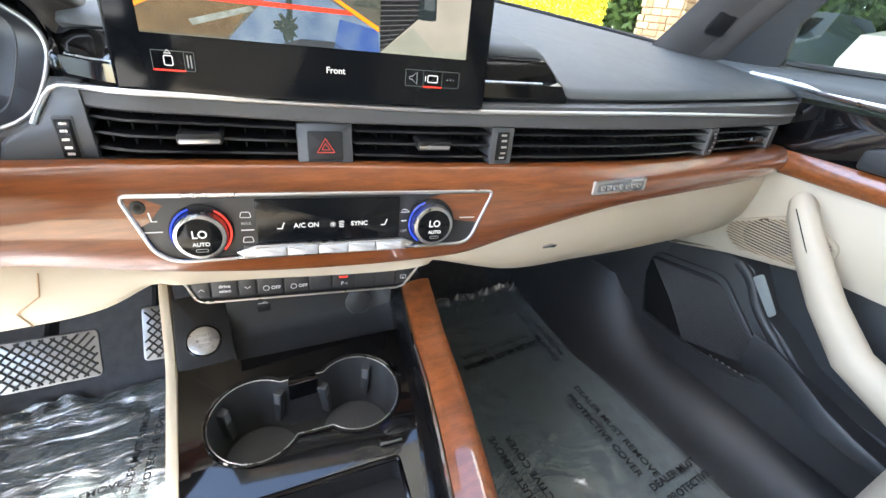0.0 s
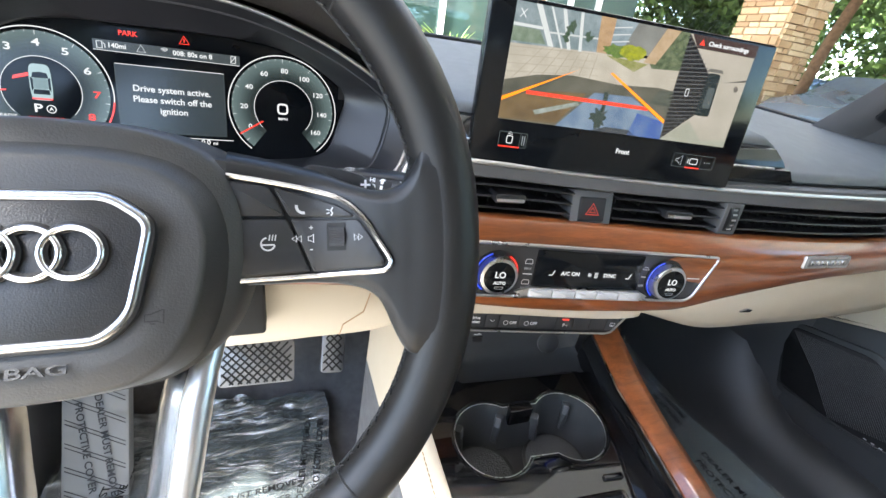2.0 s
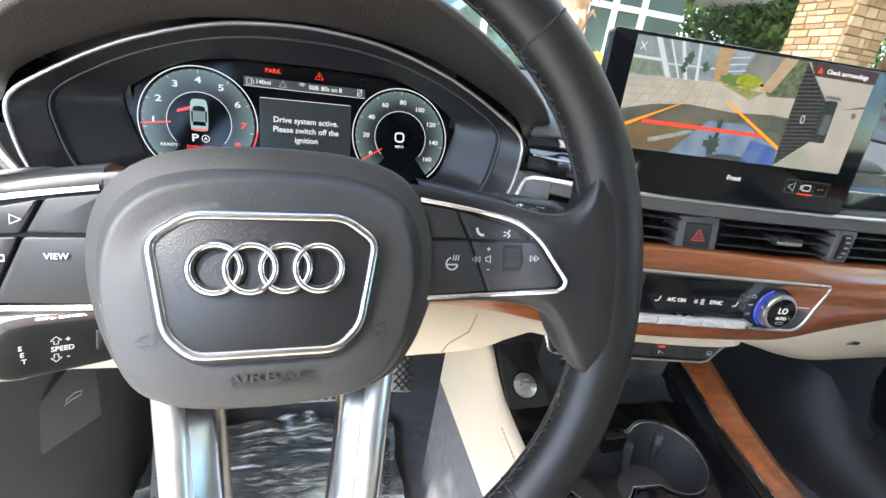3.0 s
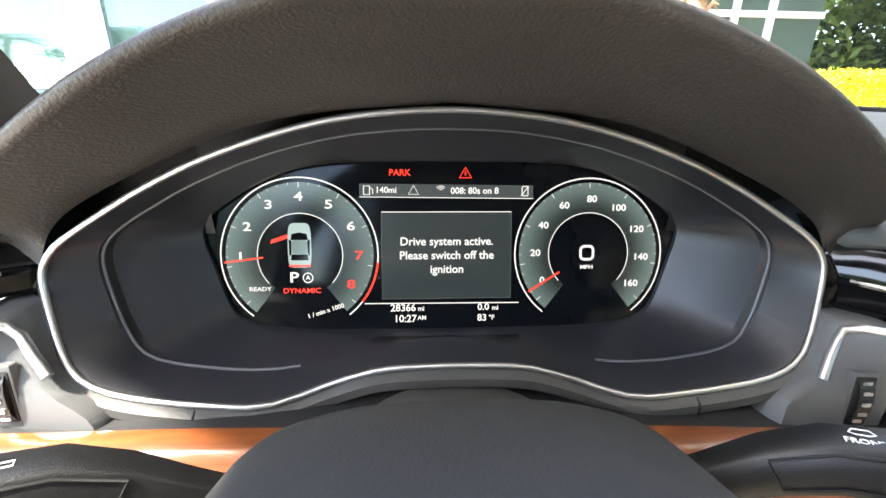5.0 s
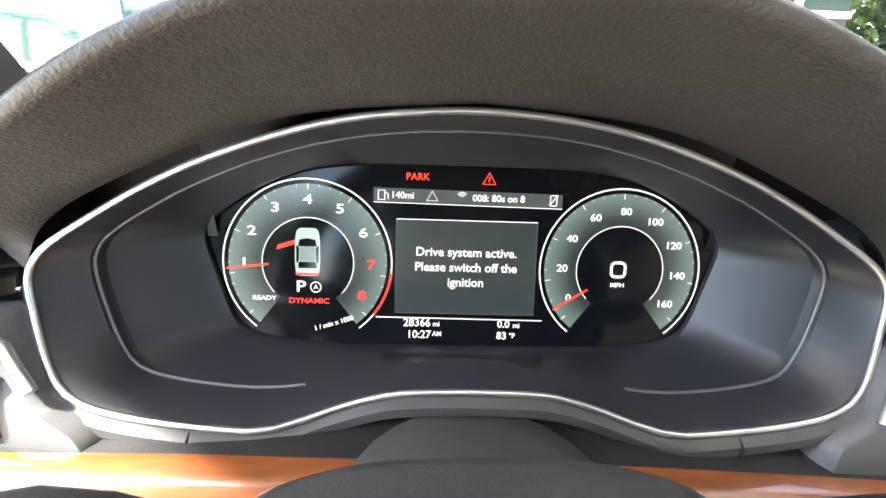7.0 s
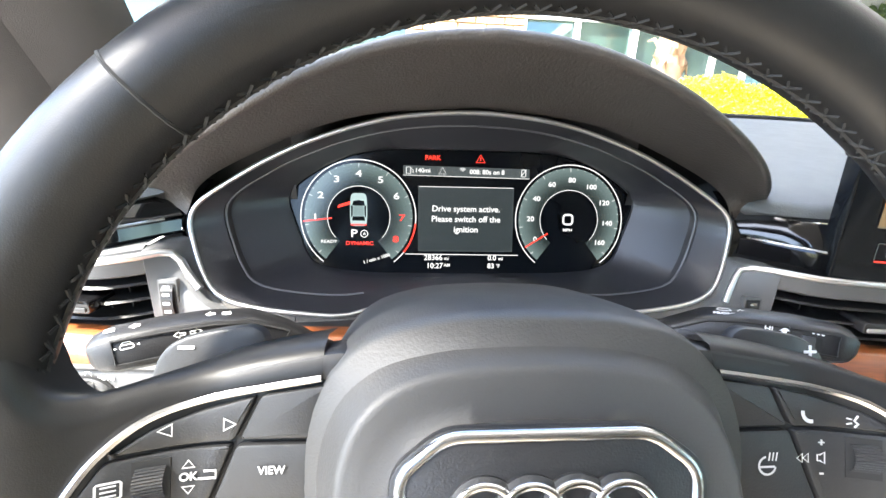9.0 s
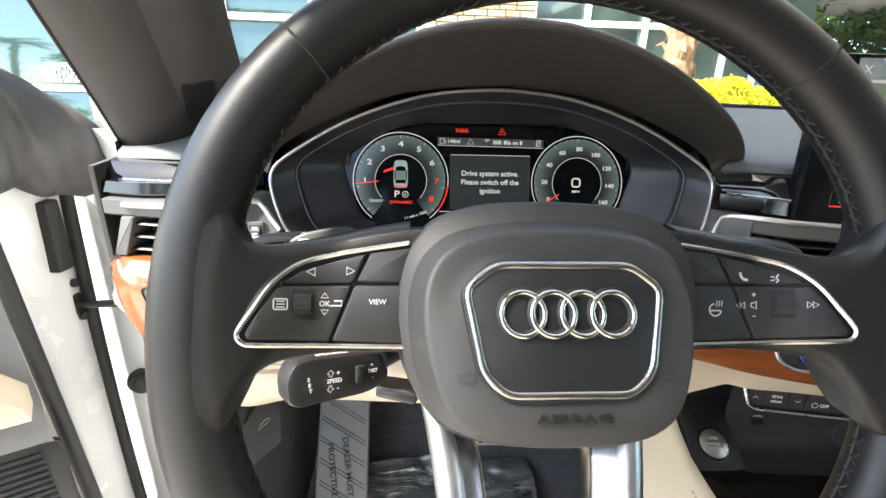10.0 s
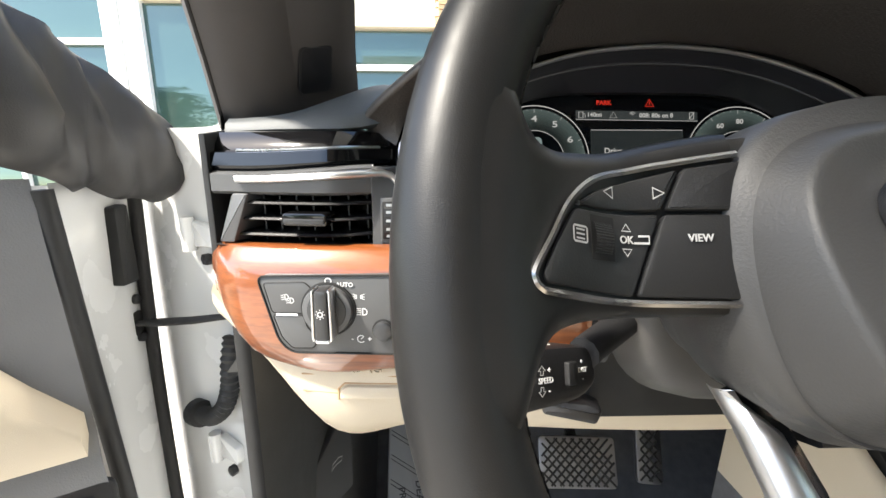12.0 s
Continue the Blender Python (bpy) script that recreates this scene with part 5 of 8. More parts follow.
slab("spoke_web", [(-.034, -.046), (.034, -.046), (.030, -.062), (-.030, -.062)], .012, Matrix.Translation((0, 0, -.030)), PLASTIC, wheel, .002)
slab("spoke_foot", round_poly([(-.042, -.146), (.042, -.146), (.036, -.166), (-.036, -.166)], .004), .016, Matrix.Translation((0, 0, -.001)), LEATHER, wheel, .003)
# shift paddles behind the spokes
for s, t in ((-1, "-"), (1, "+")):
    f = lambda u, v: (s * u, v)
    reach = 1.0 if s < 0 else 1.045
    pts = [f(q[0] * reach, q[1] - (.002 if s > 0 else 0)) for q in ((.0925, .016), (.0934, .040), (.0955, .0452), (.100, .0475), (.111, .0462), (.124, .0436), (.1315, .0400), (.1365, .0325), (.138, .018))]
    slab("shift_paddle", round_poly(pts, .004), .006, Matrix.Translation((0, 0, -.045)), PLASTIC_GREY, wheel, .002)
    if t == "+":
        for d in ((1, 0), (0, 1)):
            poly("paddle_mark", rrect(.0058 if d[0] else .0012, .0058 if d[1] else .0012, .0002, 1), Matrix.Translation((.1348, .0346, -.0446)), MARK, wheel)
    else:
        poly("paddle_mark", rrect(.0062, .0012, .0002, 1), Matrix.Translation((-.1240, .0391, -.0446)), MARK, wheel)
# hub behind the pad
rows = []
for k, w, low in ((.02, -.006, .02), (.066, -.0165, .08), (.088, -.026, .125), (.105, -.040, .10), (.120, -.058, .02), (.131, -.075, -.08), (.135, -.088, -.14), (.125, -.093, -.16), (.09, -.096, -.2), (-.3, -.097, -.4)):
    lag = min(1, -w / .04)
    rows.append([Vector((x * (1 + (k if y > 0 else low)) + .003 * lag, y * (1 + (k if y > 0 else min(.05, low) - .12 * lag)), w)) for x, y in PAD])
loft("hub_cover", rows, PAD_LEATHER, wheel, closed=True, caps=True, sharp=80)

# ---- steering column and stalks ----
column = thing("steering_column", "black moulded steering column shroud", "steering column")
rows = []
for y, k in ((.546, .50), (.547, .80), (.551, .93), (.562, 1.0), (.59, 1.0), (.62, .98), (.66, .90)):
    zc = .690 - .45 * (y - .58)
    ring = []
    for j in range(36):
        g = math.tau * j / 36
        c_, s_ = math.cos(g), math.sin(g)
        ring.append((.001 + .064 * k * math.copysign(abs(c_) ** .8, c_), y, zc + (.0535 if s_ > 0 else .070) * k * math.copysign(abs(s_) ** .9, s_)))
    rows.append(ring)
loft("shroud", rows, SHROUD, column, closed=True, caps=True, sharp=60)
tube("shroud_joint", [(.001 + .0652 * math.copysign(1, q) if abs(q) == 1 else 0, y, .690 - .45 * (y - .58)) for q in (-1,) for y in steps(.566, .66, 6)], .0008, BLACK, column, n=5)
for y, z in ((.572, .692), (.581, .660)):
    tube("lock_ring", [(-.0655 - .001, y + .013 * math.cos(math.tau * j / 20), z + .013 * math.sin(math.tau * j / 20)) for j in range(20)], .0020, PLASTIC_GREY, column, closed=True, n=6, label="ring round a stalk opening")
slab("adjust_lever", round_poly([(-.024, -.006), (.022, -.008), (.026, .004), (.014, .008), (-.024, .007)], .004), .02,
     frame_of((-.086, .566, .618), (1, -.25, -.03), (0, .2, 1)) @ Matrix.Diagonal((.72, .8, 1, 1)), PLASTIC, column, .004)


SECTION = [(-.012, .005), (-.013, -.004), (-.008, -.0115), (.000, -.0125), (.0055, -.0110), (.0070, -.0080), (.0072, .0030), (.0060, .0045), (-.0035, .0086), (-.008, .0078)]


def column_stalk(name, label, path, sign):
    """A moulded lever: a flat face to the driver, a bevel above it, tapering into the column. path runs from the tip."""
    t = thing(name, label, "control stalk", "steering column stalks")
    up0 = Vector((0, .45, .89))
    rows_, frames = [], []
    for i, (x, y, z, k) in enumerate(path):
        a, b = Vector(path[max(0, i - 1)][:3]), Vector(path[min(len(path) - 1, i + 1)][:3])
        ex = (b - a).normalized() * sign
        up = (up0 - ex * ex.dot(up0)).normalized()
        out = ex.cross(up)
        out = out if out.y < 0 else -out
        o = Vector((x, y, z))
        frames.append((o, ex, up, out, k))
        rows_.append([o + out * d * k + up * h * (1.10 * k if h > .004 else k) for d, h in SECTION])
    loft("body", rows_, PLASTIC, t, closed=True, caps=True, sharp=40)
    edge_ = [o + out * .0074 * k + up * .0020 * k for o, ex, up, out, k in frames[2:-2]] + [o + out * .0072 * k - up * .0088 * k for o, ex, up, out, k in frames[2:-2]][::-1]
    tube("face_gap", edge_, .0006, BLACK, t, closed=True, n=5)

    def spot(f, h, bevel=False):
        """A frame on the face, or on the bevel above it; f from tip to root."""
        q = f * (len(frames) - 1)
        i = min(int(q), len(frames) - 2)
        r = q - i
        (o, ex, up, out, k), o2 = frames[i], frames[i + 1][0]
        c_ = o.lerp(o2, r)
        if bevel:
            n_ = (out * .55 + up * .84).normalized()
            return frame_of(c_ + out * .0016 + up * .0072, ex, n_.cross(ex) if n_.cross(ex).z > 0 else -n_.cross(ex))
        return frame_of(c_ + out * (.0072 * k + .0004) + up * h, ex, up)
    return t, spot


LEFT = [(-.1845, .5275, .7500, .45), (-.1820, .5290, .7505, .78), (-.176, .5320, .7515, .95), (-.160, .5400, .7515, 1), (-.142, .5485, .7505, 1), (-.126, .5555, .7480, .96), (-.112, .5615, .7400, .88), (-.097, .568, .7270, .75), (-.066, .577, .7060, .66)]
LEFT = [(x, y + .003, z - .0032, k) for x, y, z, k in LEFT]
turn, on_turn = column_stalk("indicator_stalk", "black indicator stalk with white symbols", LEFT, 1)
for u, sg in ((-.0033, 1), (.0033, -1)):
    stroke("symbol", [(sg * .003, -.0007), (sg * .000, -.0007), (sg * .000, -.002), (sg * -.003, 0), (sg * .000, .002), (sg * .000, .0007), (sg * .003, .0007)], .0005, at(on_turn(.44, .0), u, 0) @ Matrix.Diagonal((.78, .78, 1, 1)), MARK, turn, closed=True)
writing("lettering", "P", .0052, at(on_turn(.455, -.0055), 0, 0), MARK, turn)
mt = on_turn(.286, -.0010) @ Matrix.Diagonal((.8, .8, 1, 1))
stroke("symbol", rrect(.0062, .0022, .0008, 2), .0005, mt, MARK, turn, closed=True)
stroke("symbol", [(-.0025, .0011), (-.0016, .0025), (.0016, .0025), (.0025, .0011)], .0005, mt, MARK, turn)
for sg in (-1, 1):
    poly("symbol", [(sg * .0044, 0), (sg * .0058, -.0006), (sg * .0058, .0006)], mt, MARK, turn)
for f, flip_ in ((.25, 1), (.31, -1), (.555, 1), (.50, -1)):
    mm = on_turn(f, 0, True)
    if flip_ > 0:
        stroke("symbol", [(-.0026, -.0009), (.0010, -.0009), (.0010, .0009), (-.0026, .0009)], .0006, mm, MARK, turn, closed=True)
    else:
        stroke("symbol", [(-.0020, 0), (0, .0016), (0, .0006), (.0018, .0006), (.0018, -.0006), (0, -.0006), (0, -.0016)], .0005, mm, MARK, turn, closed=True)
RIGHT = [(-x - .008, y - .002, z + .001, k) for x, y, z, k in LEFT]
wiper, on_wiper = column_stalk("wiper_stalk", "black wiper stalk with white lettering", RIGHT, -1)
mw = on_wiper(.57, 0, True)
writing("lettering", "FRONT", .0027, at(mw, 0, -.0022), MARK, wiper, wide=1.3)
stroke("symbol", [(-.0035, .0012), (-.0022, .0028), (.0022, .0028), (.0035, .0012), (.0018, .0006), (-.0018, .0006)], .0006, mw, MARK, wiper, closed=True)
stroke("symbol", [(.0062, .0016), (.0082, .0030), (.0082, .0022), (.0104, .0022), (.0104, .0010), (.0082, .0010), (.0082, .0002)], .0005, mw, MARK, wiper, closed=True)
mw = on_wiper(.435, 0)
writing("lettering", "HI", .0040, at(mw, -.002, .0000), MARK, wiper)
writing("lettering", "LO", .0040, at(mw, -.002, -.0042), MARK, wiper)
poly("symbol", [(.0025, 0), (.0075, 0), (.0050, .0022)], mw, MARK, wiper)
poly("symbol", [(.0036, -.0018), (.0064, -.0018), (.0064, 0), (.0036, 0)], mw, MARK, wiper)
poly("symbol", rrect(.003, .0026, .0002, 1), at(mw, .005, -.0042), MARK, wiper)
mw = on_wiper(.33, 0)
slab("slider_well", rrect(.0150, .0075, .0008, 2), .001, at(mw, -.0030, -.0040, .0004), BLACK, wiper, .0003)
slab("slider", rrect(.0060, .0064, .0008, 2), .003, at(mw, -.0015, -.0040, .0020), PLASTIC_GREY, wiper, .0008)
for k in range(4):
    poly("symbol", rrect(.0012, .0012, .0003, 1), at(mw, (-.0095, .0005, .0025, .0045)[k], .0014), MARK, wiper)


def stalk(name, label, pts, o, ex, thick, scale_=(1, 1)):
    t = thing(name, label, "control stalk", "steering column stalks")
    m = frame_of(o, ex, (0, .34, .94)) @ Matrix.Diagonal((*scale_, 1, 1))
    slab("body", round_poly(pts, .006, 4), thick, m, PLASTIC, t, .004)
    return t, at(m, 0, 0, .0012)


cruise, mc = stalk("cruise_stalk", "black cruise control stalk with white lettering", [(-.034, -.0135), (-.036, .002), (-.031, .0125), (-.02, .0150), (.028, .0145), (.040, .0125), (.042, -.006), (.034, -.012), (.022, -.0155), (-.026, -.0175)],
                   (-.1181, .5131, .6727), (1, .60, -.23), .020, scale_=(.88, .9))
writing("lettering", "SPEED", .0040, at(mc, -.003, -.0015), MARK, cruise)
for v, s in ((.0035, 1), (-.0065, -1)):
    stroke("symbol", [(-.0010, -.002 * s), (-.001, 0), (-.0025, 0), (0, .0025 * s), (.0025, 0), (.001, 0), (.001, -.002 * s)], .0005, at(mc, -.006, v), MARK, cruise, closed=True)
    writing("lettering", "+" if s > 0 else "-", .0045, at(mc, -.0005, v), MARK, cruise)
for i, t in enumerate("SET"):
    writing("lettering", t, .0036, at(mc, -.0215 + .0008 * i, .0015 - .0038 * i), MARK, cruise)
writing("lettering", "DIST", .0036, at(mc, .0265, .0015), MARK, cruise)
writing("lettering", "+", .0036, at(mc, .0255, .0058), MARK, cruise)
writing("lettering", "-", .0036, at(mc, .0265, -.0030), MARK, cruise)
slab("slider", rrect(.007, .012, .001), .003, at(mc, .0165, .0005, .0016), PLASTIC_SOFT, cruise, .0008)
top_m = mc @ Matrix.Translation((0, .0145, -.006)) @ Matrix.Rotation(radians(-65), 4, "X")
for i, t in enumerate(("OFF    CANCEL", "ON    RESUME")):
    writing("lettering", t, .0036, at(top_m, -.002, .0025 - .0042 * i), MARK, cruise)
    stroke("symbol", [(-.0035, 0), (-.001, 0), (-.001, .0014), (.0015, 0), (-.001, -.0014), (-.001, 0)], .0005, at(top_m, -.006, .0025 - .0042 * i), MARK, cruise)
tube("arm", [Vector((-.094, .534, .674)), Vector((-.076, .550, .676)), Vector((-.055, .566, .680))], .0085, PLASTIC_SOFT, cruise, n=10)

# ---- climate panel ----
AC = frame_of((.361, dash_y(.361) - .0082, .655), (.288, -.043, -.008), (0, .09, 1))
climate = thing("climate_panel", "grey climate control panel with two lit dials and chrome edge", "climate control")
AC_OUT = round_poly([(-.146, .0275), (.146, .0275), (.1265, -.0245), (-.116, -.0265), (-.130, -.018)], [.006, .006, .012, .012, .01], 5)
slab("panel", AC_OUT, .012, AC, PLASTIC_GREY, climate, .001)
tube("chrome_edge", [AC @ Vector((x, y, .0008)) for x, y in offset(AC_OUT, -.0004)], .0016, SATIN, climate, closed=True, n=8, label="satin chrome edge")
slab("display", rrect(.116, .0375, .0015), .002, at(AC, -.0005, .0045, .0012), DISPLAY, climate, .0005, label="black climate display")
D = at(AC, 0, .0005, .0016)
writing("display_text", "A/C ON", .0056, at(D, -.0205, 0), WHITE_GLOW, climate)
writing("display_text", "SYNC", .0056, at(D, .0225, 0), WHITE_GLOW, climate)
for k in range(4):
    g = radians(90 * k + 20)
    stroke("fan_mark", [(.0, 0), (.0022 * math.cos(g), .0022 * math.sin(g)), (.0022 * math.cos(g + .8), .0022 * math.sin(g + .8))], .0006, at(D, .0005, 0), WHITE_GLOW, climate, closed=True)
for k in range(4):
    stroke("fan_step", [(0, 0), (.004, 0)], .0007, at(D, .0055, -.0024 + .0016 * k), WHITE_GLOW, climate)
for u in (-.0405, .0435):
    stroke("seat_mark", [(-.0025, -.002), (.001, -.002), (.003, .003)], .0010, at(D, u, 0), WHITE_GLOW, climate)
slab("key_rail", [(-.075, -.0200), (-.060, -.0148), (.061, -.0148), (.072, -.0200), (.066, -.0258), (-.068, -.0262)], .004, at(AC, 0, 0, .0026), SATIN, climate, .0010)
KEY_SILVER = material("silver painted key", (.52, .52, .53), .45, metal=.3, vary=.03)
for i in range(5):
    slab("key", rrect(.0236, .0082, .0008, 2), .004, at(AC, -.0485 + .0243 * i, -.0202, .0058), KEY_SILVER, climate, .0012)
for u, v in ((-.0965, -.002), (.0865, -.001)):
    k = at(AC, u, v, .001)
    dial_ = slab("temperature_dial", circle(.0180, 48), .016, at(k, 0, 0, .0110), SATIN, climate, .0018, label="knurled satin temperature dial")
    rows = []
    for j in range(121):
        g = math.tau * j / 120
        q = .0186 if j % 2 else .0181
        rows.append([k @ Vector((q * math.cos(g), q * math.sin(g), w)) for w in (.0015, .0088)])
    loft("knurled_skirt", rows, SATIN, dial_, sharp=5)
    slab("dial_glass", circle(.0150, 40), .001, at(k, 0, 0, .0117), DISPLAY, dial_, .0004)
    writing("dial_text", "LO", .0086, at(k, 0, .0026, .0122), WHITE_GLOW, dial_, wide=.95)
    writing("dial_text", "AUTO", .0042, at(k, .0005, -.0052, .0122), WHITE_GLOW, dial_)
    stroke("dial_mark", rrect(.008, .0022, .0009, 2), .0005, at(k, .0005, -.0100, .0122), MARK_DIM, dial_, closed=True)
    tube("light_ring_blue", [k @ Vector((x, y, .0022)) for x, y in arc(0, 0, .0203, 110, 235, 24)], .0008, BLUE_GLOW, climate, n=6)
    if u < 0:
        tube("light_ring_red", [k @ Vector((x, y, .0022)) for x, y in arc(0, 0, .0203, 60, -45, 20)], .0008, RED_GLOW, climate, n=6)
    slab("dial_well", circle(.0222, 40), .001, at(k, 0, 0, .0008), BLACK, climate, .0003)
stroke("key_line", [(-.136, -.001), (-.122, -.001)], .0010, at(AC, 0, 0, .0006), MARK, climate)
stroke("key_line", [(-.0695, -.002), (-.0600, -.002)], .0010, at(AC, 0, 0, .0006), MARK, climate)
stroke("key_line", [(.0595, .001), (.0650, .001)], .0010, at(AC, 0, 0, .0006), MARK, climate)
stroke("key_line", [(.1150, .002), (.1300, .002)], .0010, at(AC, 0, 0, .0006), MARK, climate)
for u, v, t in ((-.0655, .0035, "MAX"), (-.065, -.0170, "REAR"), (.0620, -.009, "OFF")):
    writing("key_text", t, .0034, at(AC, u, v, .0006), MARK_DIM, climate)
for u, v in ((-.0655, .0105), (-.065, -.0105)):
    stroke("key_mark", round_poly([(-.004, -.002), (.004, -.002), (.003, .0025), (-.003, .0025)], .001, 2), .0006, at(AC, u, v, .0006), MARK, climate, closed=True)
stroke("key_mark", [(-.004, -.001), (-.002, .0015), (.001, .0015), (.004, -.001)], .0006, at(AC, .0625, .010, .0006), MARK, climate, closed=True)
for u, v in ((-.1270, .0105), (.1265, .0135)):
    stroke("seat_mark", [(.0025, -.003), (-.001, -.003), (-.002, .004)], .0011, at(AC, u, v, .0006), MARK, climate)
slab("socket_ring", circle(.0052, 24), .003, at(AC, -.1350, .0185, .0014), PLASTIC, climate, .0008)
slab("socket_hole", circle(.0026, 16), .001, at(AC, -.1350, .0185, .0019), BLACK, climate, .0002)

# ---- key strip below the climate panel ----
KS = frame_of((.3465, dash_y(.3465) + .024, .5745), (.205, -.030, -.009), (0, .08, 1))
strip = thing("switch_strip", "black strip of drive mode switches with chrome lower edge", "switch panel")
S_OUT = round_poly([(-.108, .0125), (.108, .0125), (.0945, -.0075), (.086, -.0105), (-.092, -.0110), (-.0985, -.0075)], .002, 3)
slab("panel", S_OUT, .012, KS, PLASTIC, strip, .0006)
tube("chrome_edge", [KS @ Vector((x, y, .0012)) for x, y in ((-.1075, .0120), (-.0995, -.0070), (-.096, -.0100), (-.090, -.0112), (0, -.0110), (.086, -.0108), (.0935, -.0085), (.1075, .0120))], .0013, SATIN, strip, n=6, label="satin chrome edge")
keys = [(-.0925, .014), (-.0735, .021), (-.0545, .014), (-.0345, .022), (-.0115, .021), (.0110, .021), (.0330, .021), (.0545, .020), (.0755, .020), (.0945, .015)]
for u, w in keys:
    slab("key", rrect(w, .0165, .0008, 2), .004, at(KS, u - .002, .0015, .0010), PLASTIC_GREY, strip, .0006)
KT = at(KS, -.002, .0015, .0014)
writing("key_text", "drive", .0048, at(KT, -.0735, .0028), MARK, strip)
writing("key_text", "select", .0042, at(KT, -.0735, -.0022), MARK, strip)
stroke("key_mark", [(-.0025, -.001), (0, .001), (.0025, -.001)], .0006, at(KT, -.0925, 0), MARK, strip)
stroke("key_mark", [(-.0025, .001), (0, -.001), (.0025, .001)], .0006, at(KT, -.0545, 0), MARK, strip)
for u in (-.0300, -.0055):
    writing("key_text", "OFF", .0048, at(KT, u, -.002), MARK, strip)
    stroke("key_mark", circle(.0026, 16), .0006, at(KT, u - .0085, -.002), MARK, strip, closed=True)
writing("key_text", "P", .0056, at(KT, .0320, -.003), MARK, strip)
stroke("key_mark", [(.002, 0), (.004, .0012), (.004, -.0012)], .0006, at(KT, .0325, -.0035), MARK, strip)
poly("key_lamp", rrect(.0085, .0018, .0004, 2), at(KT, .0330, .0045, .0002), RED_GLOW, strip)
stroke("key_mark", rrect(.0055, .0042, .0004, 1), .0006, at(KT, .0945, 0), MARK, strip, closed=True)
poly("key_mark", [(-.0015, -.001), (.0015, -.001), (0, .0012)], at(KT, .0945, -.0012), MARK, strip)

# ---- centre console ----
console = thing("centre_console", "piano black centre console with cup holders, walnut rail and beige flank", "centre console")
ZC = .487


def plate_with_holes(name, outer, holes, z, thick, mat, parent, label=""):
    """A flat plate with openings right through it."""
    bm = bmesh.new()
    for loop in [outer] + holes:
        vs = [bm.verts.new((x, y, 0)) for x, y in loop]
        for i in range(len(vs)):
            bm.edges.new((vs[i - 1], vs[i]))
    bmesh.ops.triangle_fill(bm, use_beauty=True, use_dissolve=False, edges=bm.edges[:])
    bmesh.ops.recalc_face_normals(bm, faces=bm.faces)
    if sum(f.normal.z for f in bm.faces) < 0:
        bmesh.ops.reverse_faces(bm, faces=bm.faces)
    geo = bmesh.ops.extrude_face_region(bm, geom=bm.faces[:])
    bmesh.ops.translate(bm, verts=[g for g in geo["geom"] if isinstance(g, bmesh.types.BMVert)], vec=(0, 0, -thick))
    bmesh.ops.translate(bm, verts=bm.verts, vec=(0, 0, z))
    bmesh.ops.recalc_face_normals(bm, faces=bm.faces)
    me = bpy.data.meshes.new(name)
    bm.to_mesh(me)
    bm.free()
    me.materials.append(mat)
    ob = new(name, me)
    ob.parent = parent
    return tagged(ob, label) if label else ob


CUP_MAT = material("dotted grey cup mat", (.065, .067, .07), .6, grain=1.0, grain_scale=520, voronoi=True)
# the two cups join into one opening shaped like a figure of eight
CUP_A, CUP_B, CUP_R = (.279, .5325), (.3720, .5300), .0420
hole = [(CUP_A[0] + CUP_R * math.cos(radians(a)), CUP_A[1] + CUP_R * math.sin(radians(a))) for a in steps(52, 318, 34)] + \
       [(CUP_B[0] + CUP_R * math.cos(radians(a)), CUP_B[1] + CUP_R * math.sin(radians(a))) for a in steps(-138, 128, 34)]
bin_hole = round_poly([(.258, .464), (.388, .455), (.374, .330), (.240, .340)], .006, 4)
outer = round_poly([(.218, .612), (.2165, .47), (.214, .28), (.385, .28), (.402, .40), (.422, .47), (.446, .575), (.449, .592), (.27, .604), (.262, .614)], .004, 3)
plate_with_holes("console_plate", outer, [hole, bin_hole], ZC, .006, GLOSS, console, "piano black console plate")
tube("cup_rim", [(x, y, ZC + .0012) for x, y in offset(hole, -.0012)], .0012, GLOSS, console, closed=True, n=6, up=(0, 0, 1))
# thin bright tube drawn as the highlight along the black rim
tube("cup_rim_line", [(x, y, ZC + .0005) for x, y in offset(hole, .0012)], .00042, SATIN, console, closed=True, n=6, up=(0, 0, 1), label="thin bright line for the highlight on the cup rim")
rows = [[(x, y, z) for x, y in offset(hole, d)] for z, d in ((ZC - .001, .0005), (ZC - .02, .001), (ZC - .06, .003), (ZC - .064, .005))]
loft("cup_wall", rows, DOOR_PLASTIC, console, closed=True, sharp=50)
slab("cup_floor", offset(hole, -.002), .004, Matrix.Translation((0, 0, ZC - .0635)), PLASTIC_SOFT, console, 0)
for c in (CUP_A, CUP_B):
    slab("cup_mat", circle(.0355, 36), .002, Matrix.Translation((c[0], c[1], ZC - .0615)), CUP_MAT, console, .0006, label="dotted rubber cup mat")
    slab("cup_ring", circle(.0395, 36), .003, Matrix.Translation((c[0], c[1], ZC - .0625)), PLASTIC, console, .0006)
